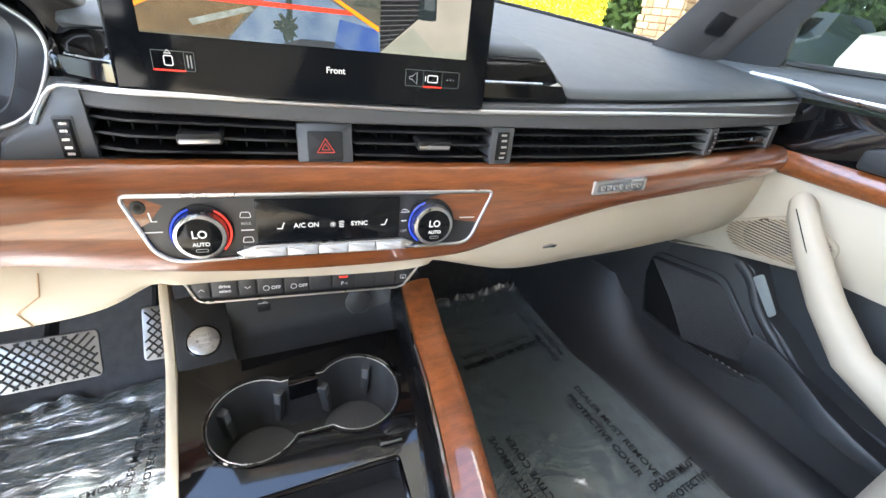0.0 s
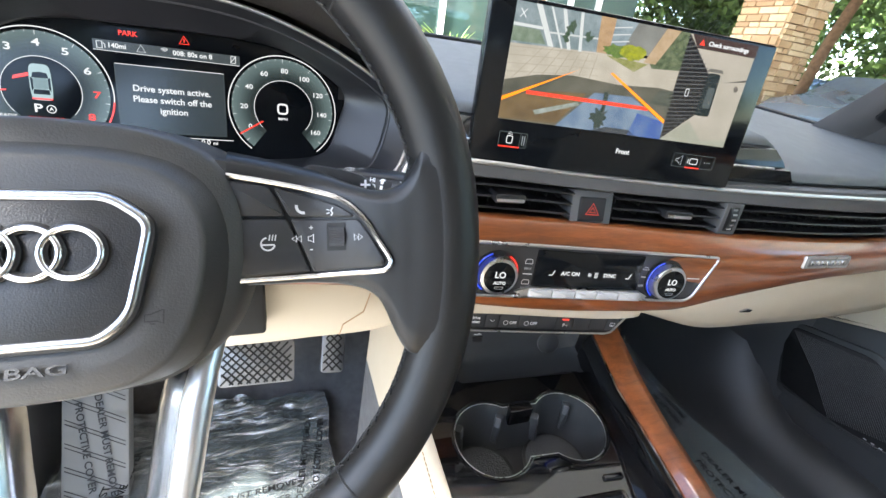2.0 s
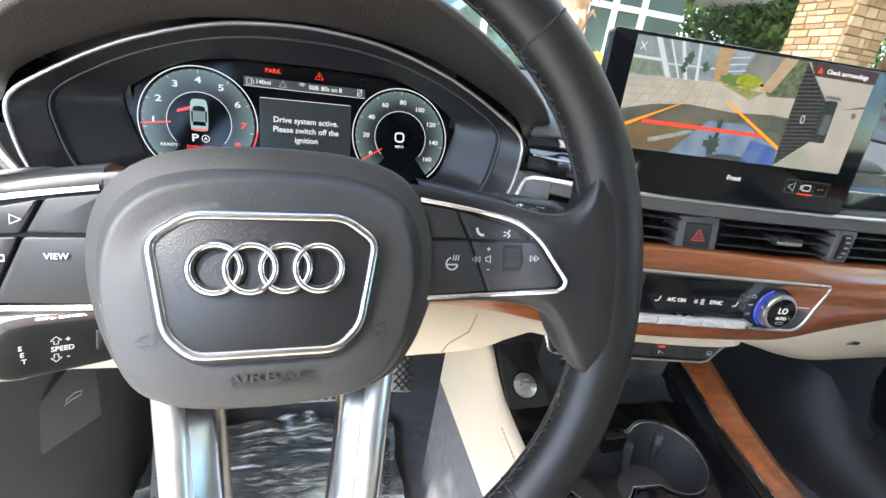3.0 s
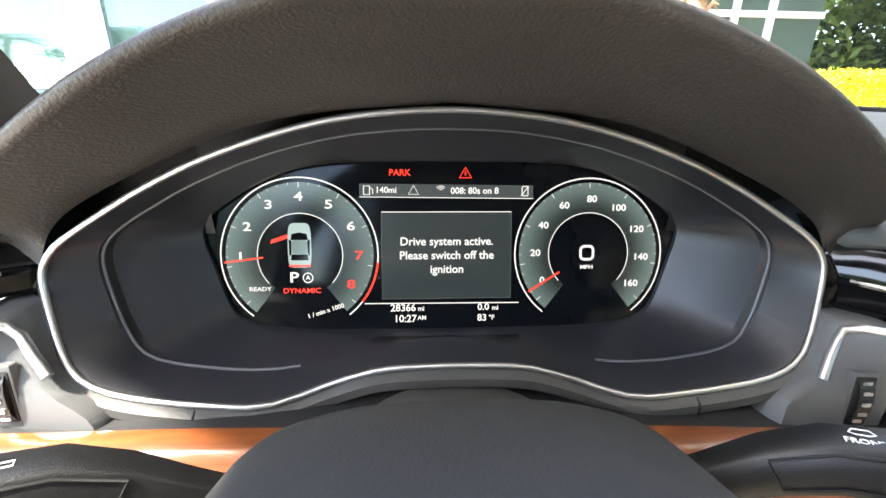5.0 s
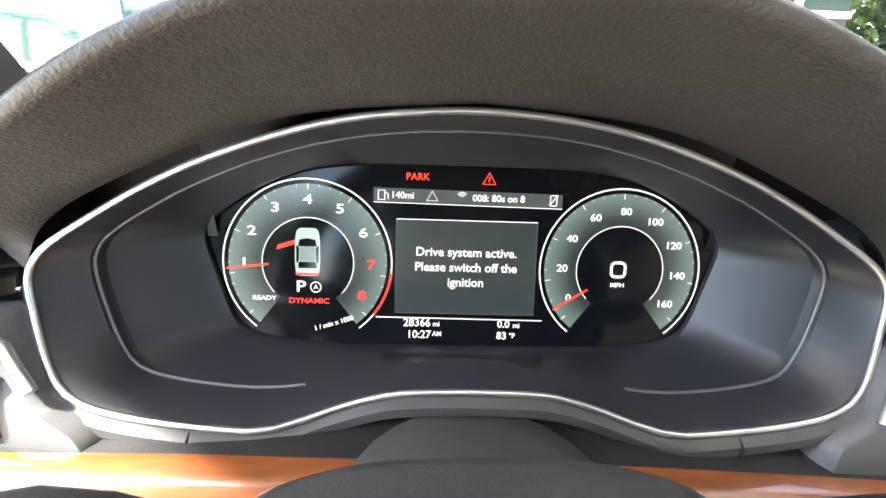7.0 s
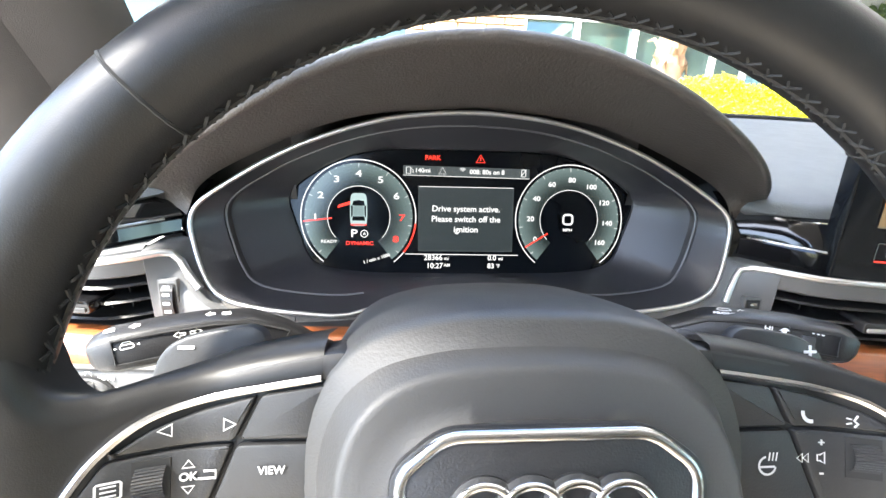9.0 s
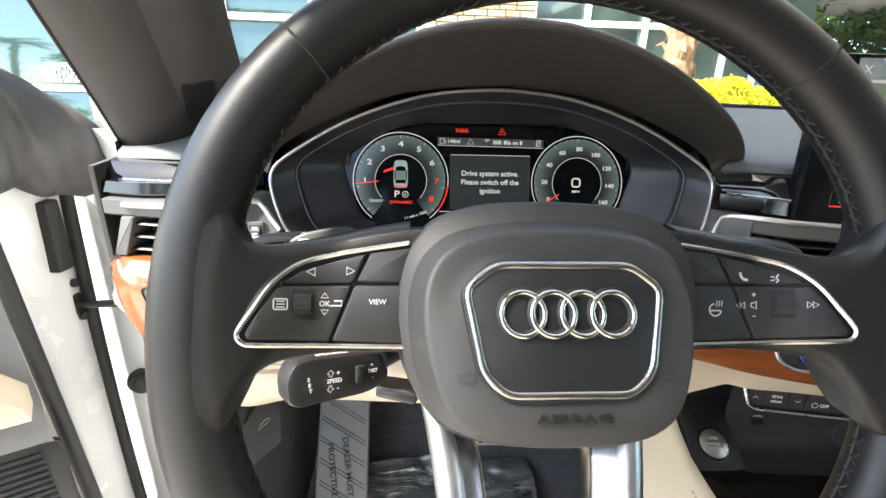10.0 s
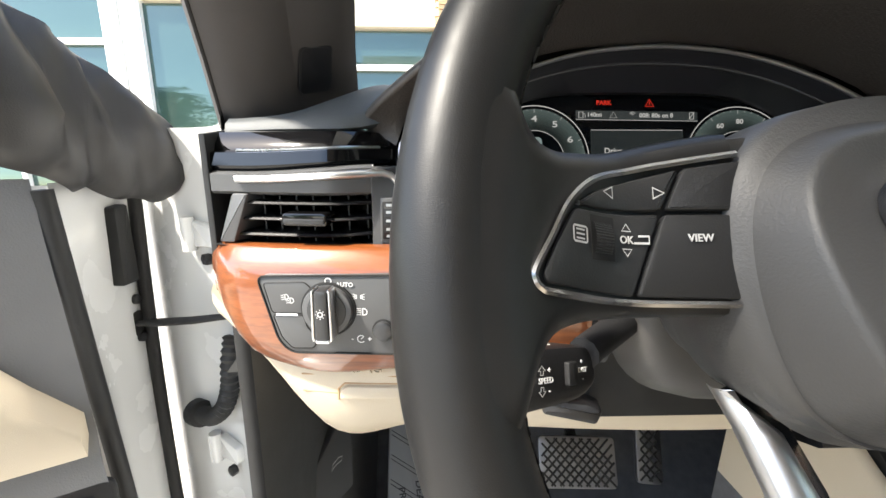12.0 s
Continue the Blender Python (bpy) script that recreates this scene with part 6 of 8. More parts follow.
for c, a in ((CUP_A, 138), (CUP_A, 52), (CUP_B, 138), (CUP_B, 58)):
    g = radians(a)
    p = Vector((c[0] + (CUP_R - .004) * math.cos(g), c[1] + (CUP_R - .004) * math.sin(g), ZC - .022))
    m = frame_of(p, (math.sin(g), -math.cos(g), 0), (.15 * math.cos(g), .15 * math.sin(g), 1))
    fl_ = slab("cup_finger", round_poly([(-.0036, -.022), (.0036, -.022), (.0046, .012), (-.0046, .012)], .0012), .008, at(m, 0, 0, .006), DOOR_PLASTIC, console, .0014)
    slab("finger_pad", rrect(.0058, .012, .001), .001, at(m, 0, .006, .0066), COWL_EDGE, fl_, .0004)
slab("cup_bridge", round_poly([(-.015, -.007), (.015, -.007), (.012, .006), (-.012, .006)], .003), .02, Matrix.Translation((.3255, .562, ZC + .0022)), GLOSS, console, .001)
# oddment tray
rows = [[(x, y, z) for x, y in offset(bin_hole, d)] for z, d in ((ZC + .0005, -.001), (ZC - .01, .001), (ZC - .045, .006), (ZC - .048, .012))]
loft("tray_wall", rows, PLASTIC_SOFT, console, closed=True, sharp=50)
slab("tray_floor", offset(bin_hole, 0), .003, Matrix.Translation((0, 0, ZC - .0465)), RUBBER, console, 0)
slab("tray_mat", offset(bin_hole, .018), .003, Matrix.Translation((0, 0, ZC - .0435)), PLASTIC_GREY, console, .001)
tube("tray_rim", [(x, y, ZC + .001) for x, y in offset(bin_hole, -.002)], .0022, GLOSS, console, closed=True, n=6, up=(0, 0, 1))
slab("shutter_tab", rrect(.022, .006, .002), .004, frame_of((.385, .468, ZC + .003), (1, -.1, 0), (0.1, 1, 0)), GLOSS, console, .001)
# the whole top falls away gently towards the rear
SLOPE = .14
fall = lambda y: SLOPE * (min(y, .60) - .58)
for ob in list(console.children_recursive):
    for v in ob.data.vertices:
        v.co.z += fall(v.co.y)
# start button plate and storage recess in front
SP = frame_of((.2435, .6285, .5045), (1, 0, 0), (0, .80, .60))
slab("start_plate", round_poly([(-.0265, -.034), (.027, -.031), (.024, .052), (-.0235, .050)], .003), .012, SP, PLASTIC, console, .0015)
sb = slab("start_button", circle(.0145, 40), .006, at(SP, 0, 0, .0025), SATIN, console, .001, label="round satin engine start button")
slab("start_ring", circle(.0165, 40), .004, at(SP, 0, 0, .0010), GLOSS, console, .001)
for i, t in enumerate(("START", "ENGINE", "STOP")):
    writing("button_text", t, .0042, at(SP, 0, .005 - .005 * i, .0027), MARK_DIM, sb)
verts_rows = []
for x in steps(.268, .446, 12):
    e = smooth01(x, .425, .446)
    verts_rows.append([(x, .602 - .02 * e, ZC - .002), (x, .612 - .01 * e, ZC - .003), (x, .631, ZC - .001 + .01 * e), (x, .640 - .008 * e, ZC + .002 + .01 * e), (x, .645 - .015 * e, ZC + .010 + .02 * e), (x, .652 - .025 * e, .53), (x, .650 - .03 * e, .585)])
loft("storage_recess", verts_rows, DOOR_PLASTIC, console, sharp=40)
RB = frame_of((.304, .6495, .5185), (1, -.12, 0), (0, .18, 1))
slab("usb_frame", rrect(.0150, .0076, .0010, 2), .002, at(RB, 0, -.004, .0008), PLASTIC_SOFT, console, .0005)
slab("usb_port", rrect(.012, .0048, .0008, 2), .002, at(RB, 0, -.004, .0012), BLACK, console, .0004)
stroke("usb_mark", [(-.005, 0), (.005, 0)], .0008, at(RB, 0, .0035, .0020), MARK, console)
stroke("usb_mark", [(-.001, 0), (.001, .0014), (.003, .0014)], .0006, at(RB, 0, .0035, .0020), MARK, console)
LB = frame_of((.4085, .6415, .5010), (1, -.25, 0), (0, .3, 1))
slab("socket_cap", circle(.0150, 36), .008, at(LB, 0, 0, .002), PLASTIC_GREY, console, .0018)
stroke("socket_cap_edge", circle(.0146, 36), .0008, at(LB, 0, 0, .0012), COWL_EDGE, console, closed=True)
# walnut rail with chrome line
rail_in = [(.456, .620, .529), (.4415, .540, .508), (.434, .496, .5045), (.4165, .430, .503), (.398, .368, .503), (.385, .30, .503), (.378, .24, .503)]
rail_out = [(.486, .612, .538), (.474, .540, .514), (.467, .490, .5015), (.4515, .430, .500), (.433, .366, .500), (.42, .30, .50), (.413, .24, .50)]
rows = []
for a, b in zip(rail_in, rail_out):
    a, b = Vector(a), Vector(b)
    rows.append([a + Vector((-.001, 0, -.010)), a + Vector((-.0005, 0, -.002)), a, a.lerp(b, .3) + Vector((0, 0, .0025)), a.lerp(b, .7) + Vector((0, 0, .0025)), b, b + Vector((.001, 0, -.003)), b + Vector((0, 0, -.014))])
loft("walnut_rail", rows, WOOD, console, label="glossy walnut rail along the console", sharp=60)
tube("rail_line", [Vector(p) + Vector((-.0028, 0, -.001)) for p in rail_in], .0016, CHROME, console, n=6, label="chrome line beside the rail")
rows = [[Vector(p) + Vector((-.002, 0, -.004)), Vector(p) + Vector((-.012, 0, -.018)), Vector(p) + Vector((-.013, 0, -.065))] for p in rail_in]
loft("rail_skirt", rows, GLOSS, console)
# passenger flank down to the floor, black
rows = []
for p in rail_out:
    p = Vector(p)
    rows.append([p + Vector((-.002, 0, -.012)), p + Vector((.004, 0, -.05)), p + Vector((.012, 0, -.16)), Vector((p.x + .02, p.y, FLOOR))])
rows.insert(0, [Vector((.49, .95, .60)), Vector((.495, .95, .5)), Vector((.505, .95, .33)), Vector((.51, .95, FLOOR))])
loft("passenger_flank", rows, DOOR_PLASTIC, console, sharp=60)
# driver flank, beige with a double stitch
rows = []
for y in steps(.22, .80, 30):
    rise = .055 * smooth01(y, .60, .72)
    rise += fall(y)
    rows.append([(.2185, y, ZC - .004 + rise), (.2165, y, ZC + .001 + rise), (.212, y, ZC + .001 + rise), (.207, y, ZC - .006 + rise), (.203, y, .43), (.200, y, .37)])
loft("driver_flank", rows, BEIGE, console, label="beige leather console flank", sharp=60)
loft("flank_carpet", [[(.200, y, .372), (.197, y, .30), (.19, y, FLOOR)] for y in steps(.22, .80, 8)], CARPET, console)
for i in range(67):
    y = .23 + .0055 * i
    tube("flank_stitch", [(.2061, y, ZC - .012 + fall(y)), (.2061, y + .0036, ZC - .012 + fall(y))], .0006, THREAD_TAN, console, n=4)

# ---- floor and footwells ----
floor = thing("floor", "dark carpeted car floor", "floor", kind="structure")
rows = []
for x in steps(-.36, 1.08, 40):
    rows.append([(x, -1.3, FLOOR), (x, .3, FLOOR), (x, .88, FLOOR), (x, .95, FLOOR + .02), (x, 1.05, FLOOR + .10), (x, 1.16, FLOOR + .25), (x, 1.22, FLOOR + .48), (x, 1.10, .62)])
loft("carpet", rows, CARPET, floor, sharp=60)
# black sheet for the shade above the footwells
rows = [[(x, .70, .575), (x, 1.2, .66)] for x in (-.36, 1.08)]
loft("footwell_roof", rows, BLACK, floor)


def film_material(name, wet, tint, sky_haze, grain, relief):
    """Crinkled clear film: mostly see-through, glossy where it catches the light; pale diffuse paints reflected sky."""
    m = bpy.data.materials.new(name)
    m.use_nodes = True
    n, ln = m.node_tree.nodes, m.node_tree.links
    tr, gl = n.new("ShaderNodeBsdfTransparent"), n.new("ShaderNodeBsdfGlossy")
    tr.inputs["Color"].default_value = (*tint, 1)
    gl.inputs["Roughness"].default_value = 0.08
    co, t = n.new("ShaderNodeTexCoord"), n.new("ShaderNodeTexNoise")
    mp = n.new("ShaderNodeMapping")
    mp.inputs["Scale"].default_value = grain
    mp.inputs["Rotation"].default_value = (0, 0, 0.12)
    ln.new(co.outputs["Object"], mp.inputs["Vector"])
    ln.new(mp.outputs["Vector"], t.inputs["Vector"])
    t.inputs["Scale"].default_value, t.inputs["Detail"].default_value, t.inputs["Distortion"].default_value = 1.0, 7, 1.2
    bump = n.new("ShaderNodeBump")
    bump.inputs["Strength"].default_value, bump.inputs["Distance"].default_value = relief, 0.012
    ln.new(t.outputs["Fac"], bump.inputs["Height"])
    ln.new(bump.outputs["Normal"], gl.inputs["Normal"])
    fr, add, mix = n.new("ShaderNodeFresnel"), n.new("ShaderNodeMath"), n.new("ShaderNodeMixShader")
    fr.inputs["IOR"].default_value = 1.5
    ln.new(bump.outputs["Normal"], fr.inputs["Normal"])
    add.inputs[1].default_value = wet
    ln.new(fr.outputs["Fac"], add.inputs[0])
    ln.new(add.outputs[0], mix.inputs["Fac"])
    # bluish white diffuse stands in for sky reflected on the film
    sky_milk, body = n.new("ShaderNodeBsdfDiffuse"), n.new("ShaderNodeMixShader")
    sky_milk.inputs["Color"].default_value = (.64, .77, .82, 1)
    body.inputs["Fac"].default_value = sky_haze
    ln.new(tr.outputs[0], body.inputs[1])
    ln.new(sky_milk.outputs[0], body.inputs[2])
    ln.new(body.outputs[0], mix.inputs[1])
    ln.new(gl.outputs[0], mix.inputs[2])
    ln.new(mix.outputs[0], n["Material Output"].inputs["Surface"])
    return m


FILM = film_material("crinkled clear film", 0.50, (0.92, 0.95, 0.95), 0.26, (8, 38, 22), 1.0)
FILM_FLAT = film_material("taut clear film", 0.28, (0.9, 0.97, 0.98), 0.36, (6, 11, 9), .5)
MAT_CLOTH = material("grey floor mat pile", (0.18, 0.205, 0.215), 0.95, grain=1.0, grain_scale=1800, vary=0.3, spots=50)


def floor_mat(label, x0, x1, y0, y1, lift):
    mat = thing("floor_mat", label, "floor mat", "front floor mats")
    slab("pile", rrect(x1 - x0, y1 - y0, .05, 6), .008, Matrix.Translation(((x0 + x1) / 2, (y0 + y1) / 2, FLOOR + .010)), MAT_CLOTH, mat, .003)
    return mat


def cover(label, x0, x1, y0, y1, amp, seed, slope=0.0, mat=None):
    c = thing("protective_cover", label, "protective film", "floor mat films")
    n, k = 70, 60
    rows = []
    for i in range(n):
        u = i / (n - 1)
        r = []
        for j in range(k):
            v = j / (k - 1)
            p = Vector((u * 5 + seed, v * 16, seed))
            h = abs(noise.noise(p)) * amp + abs(noise.noise(p * 2.7)) * amp * .5
            edge_ = max(0, v - .9) * 10
            zz = FLOOR + .013 + h + slope * max(0, v - .72) + edge_ * abs(noise.noise(p * 1.7)) * amp * 2
            r.append((x0 + (x1 - x0) * u + .006 * noise.noise(p * 1.3), y0 + (y1 - y0) * v + .008 * noise.noise(p * 1.1 + Vector((3, 1, 0))), zz))
        rows.append(r)
    facing(loft("film", rows, mat or FILM, c, sharp=180), (0, 0, 1))
    return c


def printed(c, x, y, turn, size=.018, z=.024):
    m = Matrix.Translation((x, y, FLOOR + z)) @ Matrix.Rotation(radians(turn), 4, "Z")
    writing("print", "DEALER MUST REMOVE", size, at(m, 0, size * .78), MARK_DARK, c, .0001, wide=1.12)
    writing("print", "PROTECTIVE COVER", size, at(m, 0, -size * .78), MARK_DARK, c, .0001, wide=1.12)


floor_mat("dark grey passenger floor mat on the carpet", .56, .955, .20, .91, 0)
c = cover("clear crinkled film printed in black over the passenger mat", .55, .985, .18, .945, .0035, 3.1, .12, FILM_FLAT)
facing(loft("film_fold", [[(.57 + .40 * i / 59 + .004 * noise.noise((i * .9, 0, 0)), .885 + .075 * j / 19 + .01 * noise.noise((i * .21, j * .1, 2)), FLOOR + .02 + .036 * abs(noise.noise((i * .33, j * .22, 5))) + .03 * (j / 19) ** 2) for j in range(20)] for i in range(60)], FILM, c, sharp=180), (0, 0, 1))
printed(c, .853, .53, -91)
printed(c, .655, .50, 91)
printed(c, .935, .405, 2, .017)
printed(c, .78, .785, 183)
printed(c, .905, .80, 84, .016)
floor_mat("dark grey driver floor mat on the carpet", -.23, .145, .20, .90, 0)
c = cover("clear crinkled film printed in black over the driver mat", -.265, .150, .18, .95, .015, 7.7, .05)
printed(c, -.17, .79, 84, .0145, .036)
printed(c, .005, .735, 3, .0145, .036)
printed(c, .115, .80, 82, .0145, .036)


# ---- pedals ----
def pedal(name, label, w, h, o, ex, ey, rows_, cols):
    p = thing(name, label, "pedal", "pedals")
    m = frame_of(o, ex, ey)
    slab("plate", rrect(w, h, .008, 4), .008, m, STEEL, p, .002, label="brushed steel pedal plate")
    for s in (1, -1):
        for k in range(-rows_, cols + rows_):
            a, b = [], None
            x0 = -w / 2 + (k * w / cols if s > 0 else k * w / cols)
            p0, p1 = Vector((x0, -h / 2)), Vector((x0 + s * h, h / 2)) if s > 0 else Vector((x0 - h, h / 2))
            # cut to the plate
            pts = [p0.lerp(p1, q / 20) for q in range(21)]
            pts = [q for q in pts if abs(q.x) < w / 2 - .003 and abs(q.y) < h / 2 - .003]
            if len(pts) > 3:
                tube("grip_rib", [m @ Vector((q.x, q.y, .0006)) for q in (pts[0], pts[-1])], .0015, RUBBER, p, n=5)
    tube("arm", [m @ Vector((0, h * .2, -.01)), m @ Vector((0, h * .9, -.04)), m @ Vector((0, h * 2.4, -.03))], .008, BLACK, p, n=6)
    return p


pedal("brake_pedal", "wide brake pedal with steel plate and rubber cross ribs", .112, .068, (.036, .850, .346), (1, .02, -.06), (0, .62, 1), 3, 9)
pedal("accelerator_pedal", "narrow accelerator pedal with steel plate and rubber ribs", .040, .085, (.158, .885, .330), (1, 0, -.12), (-.04, .6, 1), 5, 3)
REST_GREY = material("grey rubber foot rest", (.22, .22, .225), .5, grain=.3, grain_scale=900)
rest = thing("foot_rest", "ribbed grey foot rest in the driver footwell", "foot rest")
FRM = frame_of((-.195, .87, .27), (1, 0, 0), (0, .62, 1))
slab("rest_plate", rrect(.085, .30, .006), .02, FRM, REST_GREY, rest, .003)
for i in range(-4, 5):
    for d in (0, .006):
        tube("rib", [FRM @ Vector((-.038, .034 * i + .022 + d, .0002)), FRM @ Vector((.038, .034 * i - .022 + d, .0002))], .0007, RUBBER, rest, n=4)

for i, t in enumerate(("DEALER MUST REMOVE", "PROTECTIVE COVER")):
    writing("print", t, .0135, at(FRM, .014 - .026 * i, -.05, .0030, -82), MARK_DARK, rest, .0001, wide=1.1)

# kick panel at the driver's left with the bonnet release
kick = thing("kick_panel", "black footwell side panel with bonnet release", "trim panel")
rows = []
for y, x in ((.640, -.309), (.70, -.304), (.78, -.306), (.90, -.30), (1.12, -.28)):
    rows.append([(x + .03, y, FLOOR), (x + .012, y, .25), (x, y, .36), (x, y, .66)])
KICK_GREY = material("grey footwell plastic", (.105, .107, .110), .45, grain=.5, grain_scale=700)
loft("panel", rows, KICK_GREY, kick, sharp=60)
HR = frame_of((-.295, .79, .395), (.35, .93, -.12), (-.1, .15, 1))
slab("release_lever", round_poly([(-.055, -.045), (.045, -.05), (.055, .03), (.03, .045), (-.02, .02), (-.055, .012)], .008), .012, HR, KICK_GREY, kick, .003)
stroke("release_mark", [(-.012, -.004), (-.008, .002), (.004, .004), (.013, .001), (.010, -.003), (-.004, -.002)], .0012, at(HR, .012, 0, .0005), MARK, kick, closed=True)


# ---- passenger door ----
BROWN_MESH = material("brown mesh behind the grille", (.10, .07, .045), .8)
TAN_MESH = material("tan mesh of the grille", (.24, .17, .10), .8)
PALE_LENS = material("pale grey side lens", (.22, .24, .24), .35)
pdoor = thing("passenger_door", "closed passenger door in black, beige and walnut", "car door")
XD = 1.035
PD = frame_of((XD, 0, 0), (0, -1, 0), (0, 0, 1))  # x runs to the rear, y up, z into the cabin
PD = PD if PD.col[2][0] < 0 else frame_of((XD, 0, 0), (0, 1, 0), (0, 0, 1))
SGN = PD.col[0][1]


def door_slab(name, pts, mat, depth=.02, lift=0.0, bevel=.004, r=.01, label=""):
    return slab(name, round_poly([(SGN * y, z) for y, z in pts], r, 4), depth, at(PD, 0, 0, lift), mat, pdoor, bevel, label)


door_slab("lower_panel", [(.74, .10), (.74, .447), (.684, .463), (.562, .503), (.512, .500), (.470, .440), (.428, .418), (.381, .383), (.328, .366), (.272, .362), (-.35, .362), (-.35, .10)], DOOR_PLASTIC, .05, 0, .008)
door_slab("pocket_back", [(.545, .530), (.433, .556), (-.35, .58), (-.35, .30), (.42, .34)], DOOR_PLASTIC, .02, -.045, .004)
tube("pocket_rim", soft_path([(XD - .003, y, z) for y, z in ((.535, .497), (.505, .478), (.478, .440), (.440, .410), (.392, .376), (.330, .354), (.25, .348), (.10, .348), (-.30, .348))], 5), .0085, DOOR_PLASTIC, pdoor, n=10, flat=.7, up=(1, 0, 0))
door_slab("middle_panel", [(.715, .452), (.555, .655), (-.35, .655), (-.35, .555), (.433, .531), (.562, .499), (.684, .458)], BEIGE_DIMMED, .03, .004, .008, label="beige leather door panel")
rows = []
for y in steps(.556, -.35, 30):
    o = .004 * smooth01(y, .35, .55)
    rows.append([(XD - .004, y, .652), (XD - .014 + o, y, .655), (XD - .019 + o, y, .668), (XD - .017 + o, y, .682), (XD - .006, y, .688)])
loft("walnut_strip", rows, WOOD, pdoor, label="glossy walnut door strip", sharp=60)
rows = []
for y in steps(.60, -.35, 30):
    rows.append([(XD - .008, y, .687), (XD - .012, y, .70), (XD - .008, y, .735), (XD - .012, y, .752)])
loft("gloss_panel", rows, GLOSS, pdoor, label="piano black door panel", sharp=60)
tube("chrome_line", [(XD - .016, y, .765 + .012 * smooth01(y, .45, .64)) for y in steps(.635, -.35, 24)], .006, SATIN, pdoor, n=8, up=(0, 0, 1), label="satin chrome door line")
rows = []
for y in steps(.70, -.35, 40):
    zt = .792 + .01 * smooth01(y, .6, .4)
    rows.append([(XD - .010, y, .758), (XD - .022, y, .770), (XD - .018, y, .785), (XD, y, zt), (XD + .05, y, zt + .003), (XD + .075, y, zt - .02)])
loft("shoulder", rows, DASH_SKIN, pdoor, label="black soft door shoulder", sharp=60)
door_slab("switch_pod", [(.46, .69), (.46, .715), (.40, .735), (.25, .735), (.25, .69)], PLASTIC_SOFT, .02, .022, .004, .006)
for i in range(2):
    slab("switch_key", rrect(.03, .016, .003), .004, at(PD, SGN * (.40 - .05 * i), .713, .0235), PLASTIC_GREY, pdoor, .001)
# tweeter grille: fine beige slats over a dark hole
TW = [(.580, .557), (.485, .609), (.425, .585), (.432, .534), (.548, .514), (.578, .535)]
door_slab("grille_frame", TW, BEIGE_DIMMED, .01, .010, .003, .015)
door_slab("grille_mesh", [(.573, .556), (.485, .603), (.431, .582), (.437, .540), (.546, .520), (.572, .538)], TAN_MESH, .002, .0108, .0005, .015)
for i in range(20):
    f = i / 19
    z = .521 + .080 * f
    front_y = float(np.interp(z, [.520, .538, .556, .603], [.546, .572, .573, .487]))
    rear_y = float(np.interp(z, [.520, .540, .582, .603], [.540, .437, .431, .483]))
    tube("grille_slat", [(XD - .0118, front_y, z), (XD - .0130, (front_y + rear_y) / 2, z), (XD - .0118, rear_y, z)], .0010, BEIGE_DIMMED, pdoor, n=4)
door_slab("grille_hole", [(.552, .556), (.528, .588), (.493, .580), (.468, .562), (.482, .538), (.535, .530)], BROWN_MESH, .002, .0112, .0005, .015)
# pull handle
path = [(XD - .006, .485, .618), (XD - .028, .488, .628), (XD - .042, .475, .615), (XD - .052, .440, .575), (XD - .058, .395, .525), (XD - .062, .34, .475), (XD - .062, .26, .445), (XD - .05, .1, .44), (XD - .04, -.2, .445)]
tube("pull_handle", path, [.012, .015, .017, .0185, .0195, .0215, .025, .028, .028], BEIGE_DIMMED, pdoor, n=14, flat=1.15, label="beige leather pull handle with stitched seam")
tube("handle_seam", [Vector(p) + Vector((-.016, .006, .012)) for p in path[2:]], .0009, THREAD, pdoor, n=4)
# loudspeaker grille of the lower panel
SPK = [(.702, .422), (.679, .440), (.544, .464), (.411, .349), (.412, .328), (.463, .300), (.654, .291)]
door_slab("speaker_frame", SPK, DOOR_PLASTIC, .01, .006, .003, .02)
door_slab("speaker_face", [(.690, .418), (.672, .431), (.547, .453), (.424, .347), (.426, .336), (.468, .311), (.648, .302)], BLACK, .006, .0075, .002, .02)
for i in range(38):
    k = i * .0036
    a, b = Vector((.540 + k, .447 - .0006 * i)), Vector((.430 + k * .95, .349 - .0011 * i))
    mid = a.lerp(b, .5) + Vector((-.004, .004))
    tube("speaker_rib", [(XD - .0085, a.x, a.y), (XD - .0092, mid.x, mid.y), (XD - .0085, b.x, b.y)], .0009, PLASTIC_GREY, pdoor, n=4)
tube("speaker_line", [(XD - .010, .655, .312), (XD - .012, .54, .306), (XD - .010, .424, .326)], .0020, PLASTIC_GREY, pdoor, n=6)
for i in range(6):
    slab("speaker_mark", rrect(.005, .0018, .0006, 2), .001, at(PD, SGN * (.50 - .011 * i), .3185 + .001 * i, .0128), MARK_DIM, pdoor, .0002)
slab("side_marker", round_poly([(SGN * .505, .487), (SGN * .493, .501), (SGN * .450, .451), (SGN * .457, .438)], .005), .002, at(PD, 0, 0, .008), PALE_LENS, pdoor, .0008)
# map pocket
rows = []
for y in steps(.46, -.35, 20):
    o = .05 * smooth01(y, .46, .30)
    rows.append([(XD - .004, y, .33), (XD - .012 - o, y, .35), (XD - .016 - o, y, .40 - .04 * smooth01(y, .44, .2)), (XD - .012 - o, y, .405 - .04 * smooth01(y, .44, .2)), (XD - .004, y, .39 - .04 * smooth01(y, .44, .2))])
loft("map_pocket", rows, DOOR_PLASTIC, pdoor, sharp=60)
# sill beside the seat
sill = thing("door_sill_trim", "black sill trim beside the passenger footwell", "sill trim")
rows = []
